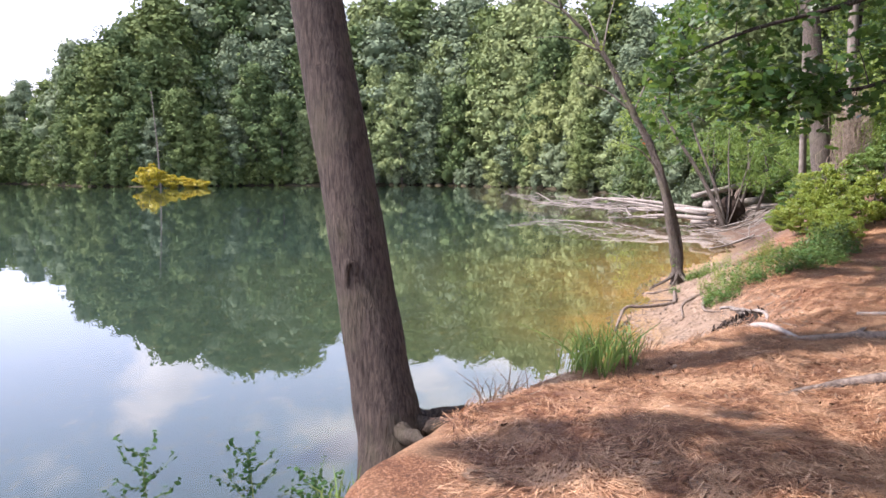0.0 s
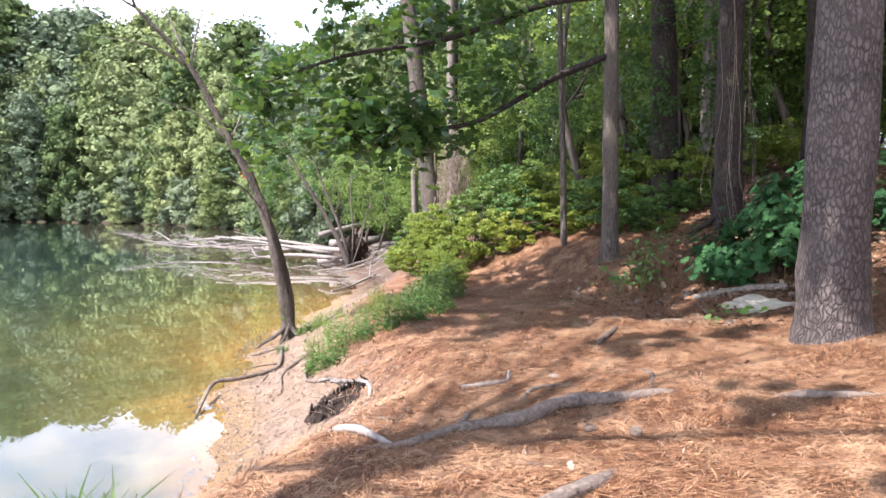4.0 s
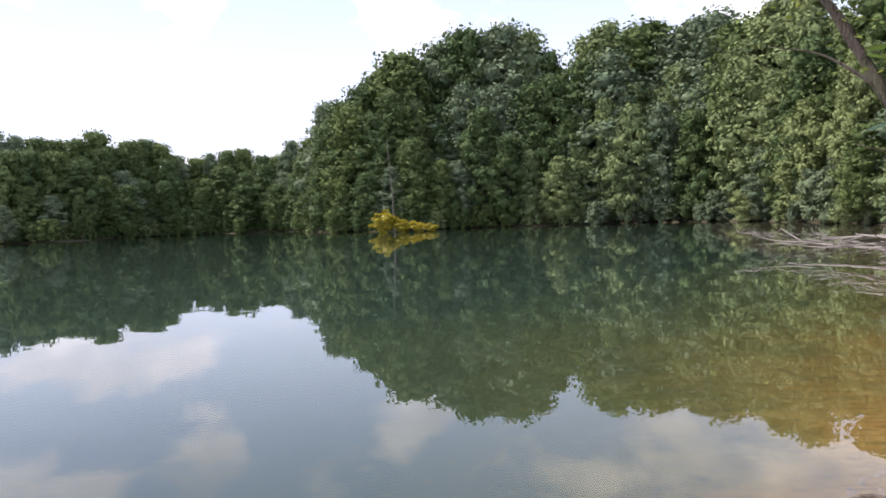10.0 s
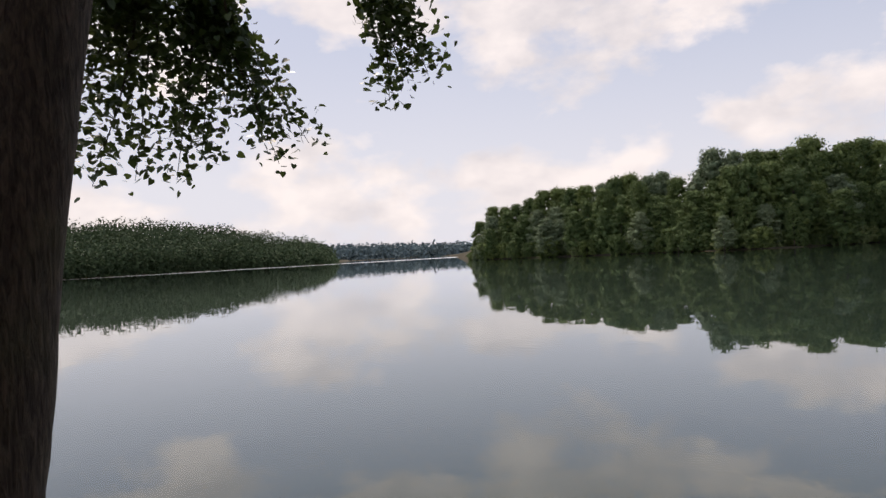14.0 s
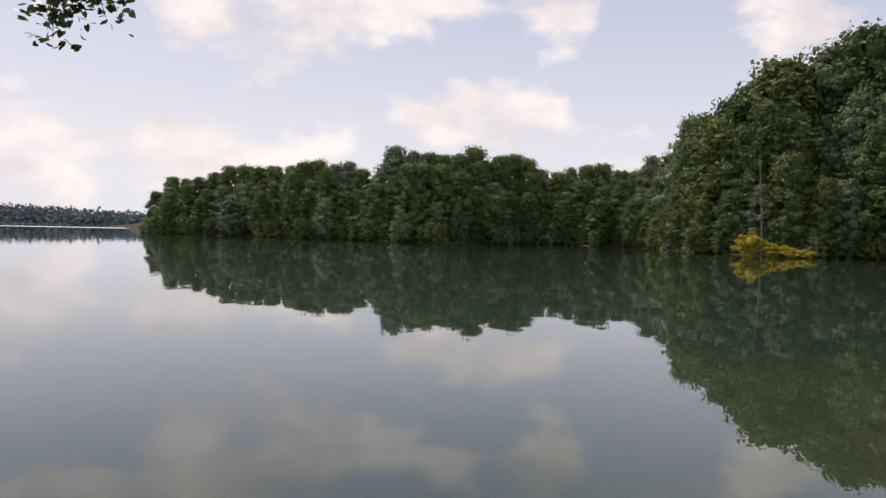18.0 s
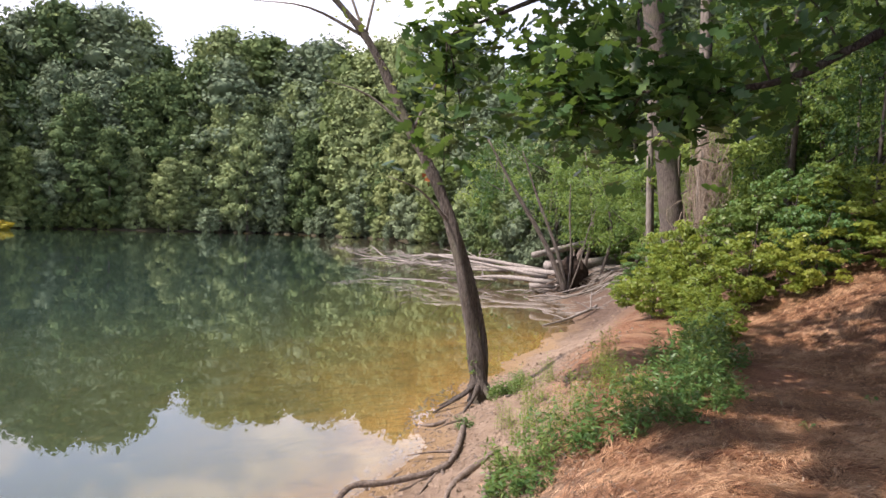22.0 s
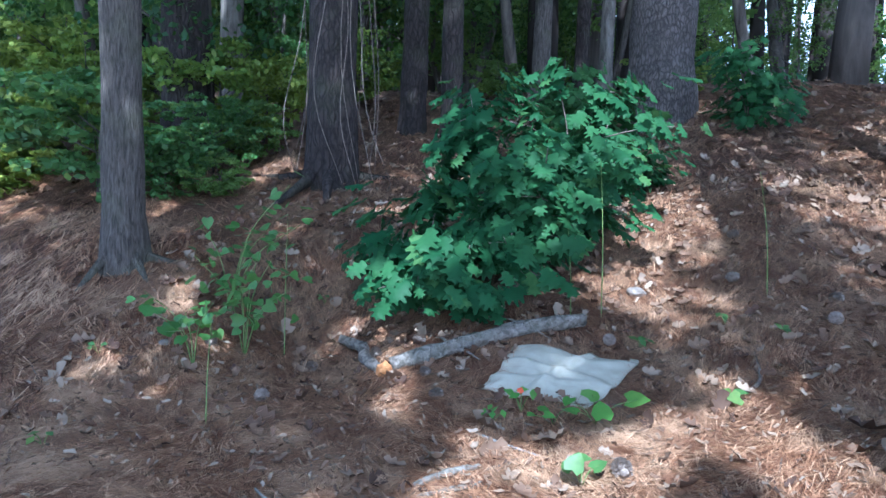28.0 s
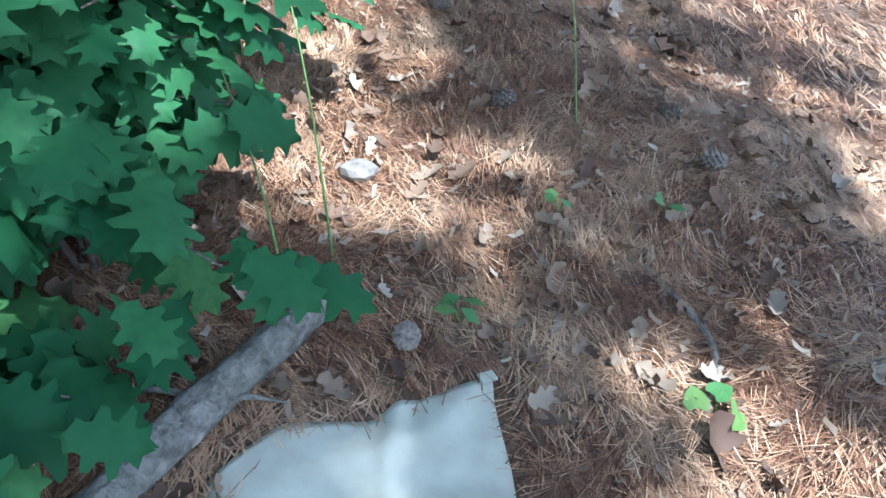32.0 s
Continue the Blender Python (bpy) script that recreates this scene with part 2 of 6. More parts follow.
def ground_material():
    m, k, b = material("needle_ground", 0.95)
    pos = k.n("ShaderNodeNewGeometry").outputs["Position"]
    sepz = k.n("ShaderNodeSeparateXYZ", None, Vector=pos)
    z = sepz.outputs[2]
    big = k.noise(pos, 0.9, 5, 0.6)
    mid = k.noise(pos, 7.0, 6, 0.7)
    fib1 = k.noise(k.mapped(pos, (28, 190, 60)), 1.0, 3, 0.6, 1.6)
    fib2 = k.noise(k.mapped(pos, (170, 34, 60)), 1.0, 3, 0.6, 1.6)
    fib = k.math("MAXIMUM", fib1, fib2)
    needles = k.mix(k.ramp(fib, (0.45, 0.0), (0.72, 1.0)), (0.105, 0.038, 0.017), (0.56, 0.270, 0.122))
    needles = k.mix(k.ramp(mid, (0.40, 0.0), (0.75, 0.6)), needles, (0.33, 0.145, 0.075))
    speck = k.noise(pos, 60.0, 5, 0.75)
    needles = k.mix(k.ramp(speck, (0.38, 0.75), (0.54, 0.0)), needles, (0.085, 0.045, 0.03))
    needles = k.mix(k.ramp(speck, (0.52, 0.0), (0.68, 0.8)), needles, (0.60, 0.36, 0.23))
    needles = k.mix(k.ramp(big, (0.45, 0.0), (0.61, 0.5)), needles, (0.54, 0.345, 0.198))
    needles = k.mix(k.ramp(k.noise(pos, 3.3, 6, 0.65), (0.34, 0.7), (0.47, 0.0)), needles, (0.12, 0.052, 0.03))
    sand = k.mix(k.ramp(mid, (0.3, 0.0), (0.75, 1.0)), (0.22, 0.15, 0.10), (0.44, 0.33, 0.235))
    wet = k.mix(mid, (0.22, 0.14, 0.075), (0.36, 0.245, 0.13))
    d = k.math("ADD", z, k.math("MULTIPLY", k.math("SUBTRACT", big, 0.5), 0.5))
    c = k.mix(k.ramp(d, (0.50, 0.0), (0.80, 1.0)), sand, needles)
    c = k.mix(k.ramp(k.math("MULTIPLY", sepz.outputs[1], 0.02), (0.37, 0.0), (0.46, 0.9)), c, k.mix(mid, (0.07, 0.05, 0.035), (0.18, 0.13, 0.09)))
    c = k.mix(k.ramp(z, (0.02, 1.0), (0.10, 0.0)), c, wet)
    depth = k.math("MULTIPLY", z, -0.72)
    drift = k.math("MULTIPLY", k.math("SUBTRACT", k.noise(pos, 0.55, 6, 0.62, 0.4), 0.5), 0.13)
    # Light lost to depth is put into the bed colour, sand to teal.
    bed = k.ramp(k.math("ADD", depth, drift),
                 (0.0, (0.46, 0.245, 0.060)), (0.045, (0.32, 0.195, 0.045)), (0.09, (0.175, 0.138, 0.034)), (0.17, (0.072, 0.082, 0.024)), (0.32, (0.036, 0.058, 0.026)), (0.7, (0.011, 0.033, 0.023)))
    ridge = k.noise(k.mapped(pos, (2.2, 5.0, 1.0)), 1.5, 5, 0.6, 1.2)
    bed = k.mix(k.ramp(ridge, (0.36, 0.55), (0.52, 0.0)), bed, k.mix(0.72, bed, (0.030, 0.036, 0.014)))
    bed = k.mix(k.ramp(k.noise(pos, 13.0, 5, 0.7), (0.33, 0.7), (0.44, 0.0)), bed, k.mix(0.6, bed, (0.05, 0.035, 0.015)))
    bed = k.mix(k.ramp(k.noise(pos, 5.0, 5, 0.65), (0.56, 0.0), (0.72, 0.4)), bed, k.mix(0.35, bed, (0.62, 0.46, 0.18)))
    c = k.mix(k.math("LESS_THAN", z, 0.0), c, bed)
    litter = k.mix(k.ramp(mid, (0.3, 0.0), (0.7, 1.0)), (0.055, 0.033, 0.022), (0.19, 0.125, 0.088))
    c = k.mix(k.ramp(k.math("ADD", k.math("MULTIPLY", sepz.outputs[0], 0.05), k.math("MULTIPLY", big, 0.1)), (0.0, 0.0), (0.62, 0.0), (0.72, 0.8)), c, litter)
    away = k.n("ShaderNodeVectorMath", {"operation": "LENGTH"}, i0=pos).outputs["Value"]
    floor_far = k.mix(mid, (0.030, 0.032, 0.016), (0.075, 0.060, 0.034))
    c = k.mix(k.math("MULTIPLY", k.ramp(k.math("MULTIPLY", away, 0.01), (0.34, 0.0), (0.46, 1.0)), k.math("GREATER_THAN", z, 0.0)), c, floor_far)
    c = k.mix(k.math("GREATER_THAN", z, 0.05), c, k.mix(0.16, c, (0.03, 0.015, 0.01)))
    k.set(b.inputs["Base Color"], c)
    bump(k, b, k.math("ADD", k.math("ADD", k.math("MULTIPLY", fib, 0.5), mid), k.math("MULTIPLY", speck, 0.6)), 0.9, 0.035)
    return m


def water_material():
    m, k, b = material("lake_water")
    m.node_tree.nodes.remove(b)
    pos = k.n("ShaderNodeNewGeometry").outputs["Position"]
    sway = k.n("ShaderNodeTexNoise", None, Vector=pos, Scale=1.4, Detail=2.0, Roughness=0.5).outputs[1]
    lean = k.mapped(k.n("ShaderNodeVectorMath", {"operation": "SUBTRACT"}, i0=sway, i1=(0.5, 0.5, 0.5)).outputs[0], (0.012, 0.012, 0.0))
    ripple = k.n("ShaderNodeVectorMath", {"operation": "NORMALIZE"}, i0=k.n("ShaderNodeVectorMath", {"operation": "ADD"}, i0=lean, i1=(0.0, 0.0, 1.0)).outputs[0])
    facing = k.n("ShaderNodeLayerWeight", None, Blend=0.5, Normal=ripple.outputs[0]).outputs["Facing"]
    fres = k.math("ADD", k.math("MULTIPLY", k.math("POWER", facing, 4.5), 0.93), 0.06)
    gl = k.n("ShaderNodeBsdfGlossy", None, Roughness=0.0, Normal=ripple.outputs[0], Color=(0.95, 0.97, 1.0, 1))
    tr = k.n("ShaderNodeBsdfTransparent", None, Color=(0.96, 0.98, 0.94, 1))
    murk = k.n("ShaderNodeBsdfDiffuse", None, Color=(0.030, 0.066, 0.042, 1))
    body = k.n("ShaderNodeMixShader", None, Fac=0.07, i1=tr.outputs[0], i2=murk.outputs[0])
    mixed = k.n("ShaderNodeMixShader", None, Fac=fres, i1=body.outputs[0], i2=gl.outputs[0])
    k.set(m.node_tree.nodes["Material Output"].inputs["Surface"], mixed.outputs[0])
    return m


def plain(name, c1, c2, scale=20.0, rough=0.8, depth=0.004):
    m, k, b = material(name, rough)
    co = k.n("ShaderNodeTexCoord").outputs["Object"]
    v = k.noise(co, scale, 6, 0.6)
    k.set(b.inputs["Base Color"], k.mix(k.ramp(v, (0.3, 0.0), (0.7, 1.0)), c1, c2))
    bump(k, b, v, 0.6, depth)
    return m


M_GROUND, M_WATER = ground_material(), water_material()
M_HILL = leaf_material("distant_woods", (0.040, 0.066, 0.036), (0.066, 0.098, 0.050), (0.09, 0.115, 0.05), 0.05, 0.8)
# Distance haze over the far hills is put into this blue leaf colour.
M_FARHILL = leaf_material("haze_tinted_woods", (0.095, 0.135, 0.15), (0.12, 0.165, 0.175), (0.14, 0.19, 0.17), 0.1, 0.9)
M_BAG = plain("sack_paper", (0.36, 0.32, 0.235), (0.46, 0.42, 0.32), 9.0, 0.75, 0.006)
M_DRYLEAF, _k, _b = material("dry_leaf", 0.8)
_i = _k.n("ShaderNodeNewGeometry").outputs["Random Per Island"]
_k.set(_b.inputs["Base Color"], _k.ramp(_i, (0.0, (0.060, 0.032, 0.020)), (0.35, (0.15, 0.088, 0.052)), (0.8, (0.225, 0.155, 0.100)), (1.0, (0.32, 0.245, 0.175))))
M_NEEDLE, _k, _b = material("fallen_needle", 0.6)
_i = _k.n("ShaderNodeNewGeometry").outputs["Random Per Island"]
_p = _k.n("ShaderNodeNewGeometry").outputs["Position"]
_c = _k.ramp(_i, (0.0, (0.030, 0.012, 0.006)), (0.45, (0.21, 0.094, 0.046)), (0.8, (0.41, 0.22, 0.114)), (1.0, (0.62, 0.40, 0.235)))
_c = _k.mix(_k.ramp(_k.noise(_p, 2.1, 5, 0.6), (0.48, 0.0), (0.64, 0.6)), _c, (0.60, 0.385, 0.222))
_k.set(_b.inputs["Base Color"], _k.mix(_k.ramp(_k.noise(_p, 4.3, 4, 0.6), (0.36, 0.55), (0.48, 0.0)), _c, (0.13, 0.055, 0.030)))
M_STONE = plain("pebble_stone", (0.10, 0.08, 0.065), (0.30, 0.25, 0.20), 14.0)
M_CLOD = plain("sandy_clod", (0.11, 0.078, 0.056), (0.32, 0.235, 0.165), 9.0, 0.95)
M_VINE = plain("dry_vine", (0.15, 0.11, 0.08), (0.36, 0.29, 0.22), 12.0)
M_STEM = plain("green_stem", (0.10, 0.15, 0.04), (0.20, 0.26, 0.08), 30.0)
M_GRASS = leaf_material("grass_blade", (0.07, 0.16, 0.03), (0.17, 0.30, 0.06), (0.30, 0.33, 0.10), 0.35)
M_CONE = plain("cone_scale", (0.09, 0.065, 0.05), (0.34, 0.27, 0.21), 60.0)
M_BLUE = plain("blue_tarpaulin", (0.03, 0.25, 0.55), (0.06, 0.36, 0.68), 3.0, 0.5)
# Soil colour taken darker, to carry the shade inside holes.
M_SOILSHADE = plain("soil_and_cavity_shade", (0.012, 0.008, 0.006), (0.045, 0.03, 0.021), 9.0, 0.95, 0.03)
M_FLOWER = plain("red_leaf", (0.55, 0.07, 0.03), (0.7, 0.14, 0.06), 30.0)

M_WITHER = plain("withered_leaf", (0.24, 0.07, 0.025), (0.42, 0.15, 0.05), 30.0)

# ---- shape tools ----
rng = np.random.default_rng(11)


def mesh_np(name, v, f, smooth=False):
    v, f = np.asarray(v, np.float32), np.asarray(f, np.int32)
    me = bpy.data.meshes.new(name)
    me.vertices.add(len(v))
    me.vertices.foreach_set("co", v.ravel())
    n, k = f.shape
    me.loops.add(n * k)
    me.loops.foreach_set("vertex_index", f.ravel())
    me.polygons.add(n)
    me.polygons.foreach_set("loop_start", np.arange(0, n * k, k, dtype=np.int32))
    if smooth:
        me.polygons.foreach_set("use_smooth", np.ones(n, bool))
    me.update(calc_edges=True)
    return me


def merge(*pieces):
    vs, fs, o = [], [], 0
    for v, f in pieces:
        vs.append(v)
        fs.append(f + o)
        o += len(v)
    return np.concatenate(vs), np.concatenate(fs)


def part(name, me, mat, parent=None, label=""):
    ob = new(name, me)
    if mat:
        me.materials.clear()
        me.materials.append(mat)
    if parent:
        ob.parent = parent
    return tagged(ob, label)


def thing(name, label, category, group="", at=(0, 0, 0)):
    ob = new(name)
    ob.empty_display_size = 0.2
    ob.location = at
    return tagged(ob, label, category, group)


def spline(pts, n):
    """Catmull-Rom through the points, n rows."""
    p = np.asarray(pts, float)
    p = np.vstack([2 * p[0] - p[1], p, 2 * p[-1] - p[-2]])
    u = np.linspace(0, len(p) - 3 - 1e-6, n)
    i = u.astype(int)
    t = (u - i)[:, None]
    a, b, c, d = p[i], p[i + 1], p[i + 2], p[i + 3]
    return 0.5 * (2 * b + (c - a) * t + (2 * a - 5 * b + 4 * c - d) * t**2 + (3 * b - a - 3 * c + d) * t**3)


def tube(pts, radii, sides=8, rows=None, rough=0.08, flare=0.0):
    """A tapered limb along the points. Last ring closes."""
    rows = rows or max(4, 3 * len(pts))
    c = spline(pts, rows) if len(pts) > 2 else np.linspace(pts[0], pts[-1], rows)
    c = np.asarray(c, float)
    r = np.interp(np.linspace(0, 1, rows), np.linspace(0, 1, len(radii)), radii)
    if flare:
        r = r * (1 + flare * np.exp(-np.linspace(0, 1, rows) * 14))
    d = np.gradient(c, axis=0)
    d /= np.linalg.norm(d, axis=1)[:, None] + 1e-9
    ref = np.array([0.0, 0, 1]) if abs(d[0, 2]) < 0.8 else np.array([1.0, 0, 0])
    v = []
    ang = np.linspace(0, 2 * np.pi, sides, endpoint=False)
    ph = rng.uniform(0, 6.28, 4)
    for i in range(rows):
        s = np.cross(d[i], ref)
        s /= np.linalg.norm(s) + 1e-9
        w = np.cross(s, d[i])
        u = i / max(rows - 1, 1) * rows
        rr = r[i] * (1 + rough * (np.sin(3 * ang + ph[0] + 0.35 * u) + 0.6 * np.sin(5 * ang + ph[1] - 0.5 * u) + 0.7 * np.sin(0.9 * u + ph[2])) + rng.normal(0, rough * 0.35, sides))
        v.append(c[i] + np.outer(np.cos(ang) * rr, s) + np.outer(np.sin(ang) * rr, w))
    v = np.concatenate(v)
    i, j = np.meshgrid(np.arange(rows - 1), np.arange(sides), indexing="ij")
    k = (j + 1) % sides
    f = np.stack([i * sides + j, i * sides + k, (i + 1) * sides + k, (i + 1) * sides + j], -1).reshape(-1, 4)
    tip = np.arange((rows - 1) * sides, rows * sides)
    cap = np.array([[tip[0], tip[q], tip[q + 1], tip[q + 1]] for q in range(1, sides - 1)])
    cap = np.array([[tip[q], tip[q + 1], tip[sides - 2 - q], tip[sides - 1 - q]] for q in range(sides // 2 - 1)]) if sides % 2 == 0 else cap
    root = cap - (rows - 1) * sides
    return v, np.concatenate([f, cap, root[:, ::-1]])


LEAF4 = np.array([(0, -0.5, 0), (0.30, 0.02, 0.07), (0, 0.5, -0.03), (-0.30, 0.02, 0.07)])


def lobed(lobes, depth, width=0.36):
    """Outline of a lobed leaf of length 1, as a strip of quads either side of its rib."""
    ys = np.linspace(-0.5, 0.5, 2 * lobes + 1)
    rows = []
    for i, y in enumerate(ys):
        env = width * math.sin(math.pi * min(1, (i + 0.7) / (2 * lobes + 0.9))) ** 0.6
        w = env * (1.0 if i % 2 else 1 - depth)
        rows.append((w, y + (0.06 if i % 2 else 0)))
    v = [(0, y, 0.03 * math.sin(3 * y)) for y in ys] + [(w, y, -0.06 * w) for w, y in rows] + [(-w, y, -0.06 * w) for w, y in rows]
    m = len(ys)
    f = [(i, m + i, m + i + 1, i + 1) for i in range(m - 1)] + [(2 * m + i, i, i + 1, 2 * m + i + 1) for i in range(m - 1)]
    return np.array(v), np.array(f)


def toothed():
    """A red oak leaf: forward pointing bristled lobes and rounded bays."""
    half = [(0.015, -0.62), (0.05, -0.44), (0.20, -0.38), (0.16, -0.28), (0.19, -0.20), (0.37, -0.16), (0.36, -0.07), (0.23, -0.02), (0.22, 0.05), (0.43, 0.15), (0.37, 0.22), (0.20, 0.23), (0.18, 0.29), (0.26, 0.43), (0.10, 0.43), (0.01, 0.56)]
    m = len(half)
    ys = np.linspace(-0.62, 0.5, m)
    v = [(0, y, 0.05 * math.sin(3 * y)) for y in ys] + [(w, y, -0.30 * w + 0.03 * math.sin(9 * y)) for w, y in half] + [(-w, y + 0.02, -0.30 * w + 0.03 * math.sin(8 * y)) for w, y in half]
    f = [(i, m + i, m + i + 1, i + 1) for i in range(m - 1)] + [(2 * m + i, i, i + 1, 2 * m + i + 1) for i in range(m - 1)]
    return np.array(v), np.array(f)


OAKLEAF = lobed(3, 0.55)
NARROW = (LEAF4 * (0.5, 1, 1), np.array([(0, 1, 2, 3)]))
HEARTLEAF = (np.array([(0, -0.36, 0), (0.28, -0.5, 0.03), (0.44, -0.2, 0.05), (0.30, 0.15, 0.04), (0, 0.5, -0.06), (-0.30, 0.15, 0.04), (-0.44, -0.2, 0.05), (-0.28, -0.5, 0.03), (0, 0.05, -0.02)]),
             np.array([(0, 1, 2, 8), (8, 2, 3, 4), (8, 4, 5, 6), (0, 8, 6, 7)]))
SIMPLE = (LEAF4, np.array([(0, 1, 2, 3)]))


def leaves(centres, up, sizes, shape=SIMPLE, tilt=0.7, along=None):
    """Leaves of one shape at the centres, their faces about along up, turned at random."""
    tv, tf = shape
    n = len(centres)
    nrm = np.asarray(up, float) + rng.normal(0, tilt, (n, 3))
    nrm /= np.linalg.norm(nrm, axis=1)[:, None] + 1e-9
    t = rng.normal(0, 1, (n, 3)) if along is None else np.asarray(along, float) + rng.normal(0, 0.35, (n, 3))
    t -= nrm * (t * nrm).sum(1)[:, None]
    t /= np.linalg.norm(t, axis=1)[:, None] + 1e-9
    s = np.cross(t, nrm)
    sz = np.asarray(sizes, float)[:, None, None]
    v = centres[:, None] + sz * (tv[None, :, :1] * s[:, None] + tv[None, :, 1:2] * t[:, None] + tv[None, :, 2:] * nrm[:, None])
    f = tf[None] + (np.arange(n) * len(tv))[:, None, None]
    return v.reshape(-1, 3), f.reshape(-1, tf.shape[1])


def clumps(n_clump, n_leaf, radius, low=0.55, spread=0.24):
    """Leaf centres and outward ways for a crown about the origin, radius by axis."""
    d = rng.normal(0, 1, (n_clump, 3))
    d /= np.linalg.norm(d, axis=1)[:, None]
    r = rng.uniform(low, 1.0, n_clump) ** 0.6 * rng.uniform(0.74, 1.02, n_clump)
    c = d * r[:, None]
    cr = spread * rng.uniform(0.6, 1.25, n_clump)
    q = rng.normal(0, 1, (n_clump, n_leaf, 3))
    q /= np.linalg.norm(q, axis=2)[:, :, None]
    q[:, :, 2] = np.where(rng.random((n_clump, n_leaf)) < 0.6, np.abs(q[:, :, 2]), q[:, :, 2])
    p = c[:, None] + q * cr[:, None, None] * rng.uniform(0.2, 1.0, (n_clump, n_leaf, 1)) ** 0.5 * np.array([1.15, 1.15, 0.75])
    up = 0.7 * q + 0.4 * d[:, None] + np.array([0, 0, 0.5])
    rad = np.asarray(radius, float)
    return p.reshape(-1, 3) * rad, up.reshape(-1, 3)


def tree_kind(name, label, category, crown_mat, bark, n_clump, n_leaf, leaf, width=0.30, low=0.25, lean=0.03, limbs=5, spread=0.24, shape=SIMPLE, tilt=0.7):
    """A unit-high tree with trunk, limbs and a crown, kept to be copied."""
    t = thing(name, label, category)
    top = 0.86
    bend = rng.normal(0, lean, (2, 2))
    pts = [(0, 0, -0.02), (bend[0, 0], bend[0, 1], 0.35), (bend[1, 0], bend[1, 1], top)]
    part("trunk", mesh_np("trunk", *tube(pts, [0.014, 0.010, 0.003], 7, 10, 0.08), smooth=True), bark, t)
    for i in range(limbs):
        z = rng.uniform(low + 0.05, 0.75)
        a = rng.uniform(0, 6.28)
        ln = width * rng.uniform(0.5, 0.85)
        p0 = np.array([bend[0, 0] * z / 0.35 if z < 0.35 else bend[0, 0], bend[0, 1] if z > 0.35 else bend[0, 1] * z / 0.35, z])
        p2 = p0 + np.array([math.cos(a) * ln, math.sin(a) * ln, ln * 0.7])
        part("limb", mesh_np("limb", *tube([p0, (p0 + p2) / 2 + (0, 0, -0.02), p2], [0.006, 0.004, 0.0015], 5, 6), smooth=True), bark, t)
    c, up = clumps(n_clump, n_leaf, (width, width, (1 - low) / 2), 0.35, spread)
    c = c + (0, 0, low + (1 - low) / 2)
    part("crown", mesh_np("crown", *leaves(c, up, leaf * rng.uniform(0.6, 1.3, len(c)), shape, tilt)), crown_mat, t)
    return t


def domed_kind(name, label, category, crown_mat, bark, n_lobe, n_leaf, leaf, width=0.27, low=0.0, lobe=0.12, taper=0.5):
    """A unit-high tree whose crown is a heap of rounded leafy domes, kept to be copied."""
    t = thing(name, label, category)
    part("trunk", mesh_np("trunk", *tube([(0, 0, -0.02), (0.01, 0.008, 0.4), (-0.005, 0, 0.85)], [0.013, 0.009, 0.003], 6, 8, 0.08), smooth=True), bark, t)
    cs, ups, inner = [], [], []
    for i in range(n_lobe):
        u = (i + 0.5) / n_lobe
        z = low + (0.95 - low) * u
        wide = width * (1 - taper * max(0.0, (u - 0.35) / 0.65) ** 1.7) * (0.75 + 0.25 * min(1.0, u * 4))
        a, r = i * 2.4 + rng.uniform(-0.5, 0.5), wide * rng.uniform(0.25, 1.0) ** 0.7
        rad = lobe * rng.uniform(0.5, 1.35)
        o = np.array([r * math.cos(a), r * math.sin(a), min(z, 1.0 - rad * 0.75)])
        q = rng.normal(0, 1, (n_leaf, 3))
        q /= np.linalg.norm(q, axis=1)[:, None]
        q[:, 2] = np.where(rng.random(n_leaf) < 0.7, np.abs(q[:, 2]), q[:, 2])
        # smaller bosses on each dome keep its outline uneven
        boss = 1 + 0.16 * np.sin(5 * q[:, 0] + 3 * q[:, 1] + i) * np.sin(4 * q[:, 2] + 2 * i) + 0.10 * np.sin(11 * q[:, 1] + i) * np.sin(9 * q[:, 0])
        cs.append(o + q * rad * (boss * rng.uniform(0.62, 1.15, n_leaf))[:, None] * np.array([1.15, 1.15, 0.8]))
        ups.append(q + np.array([0, 0, 0.15]))
        # solid core added inside the dome to block light between the leaves
        w = np.cos(np.linspace(-1.35, 1.35, 5)) * rng.uniform(0.9, 1.1, 5)
        inner.append(tube([o - (0, 0, rad * 0.62), o + (0.004, 0, 0), o + (0, 0, rad * 0.60)], list(w * rad * 0.58), 6, 5, 0.25))
    c, up = np.concatenate(cs), np.concatenate(ups)
    part("crown", mesh_np("crown", *merge(leaves(c, up, leaf * rng.uniform(0.6, 1.4, len(c)), SIMPLE, 0.6), *inner)), crown_mat, t)
    return t


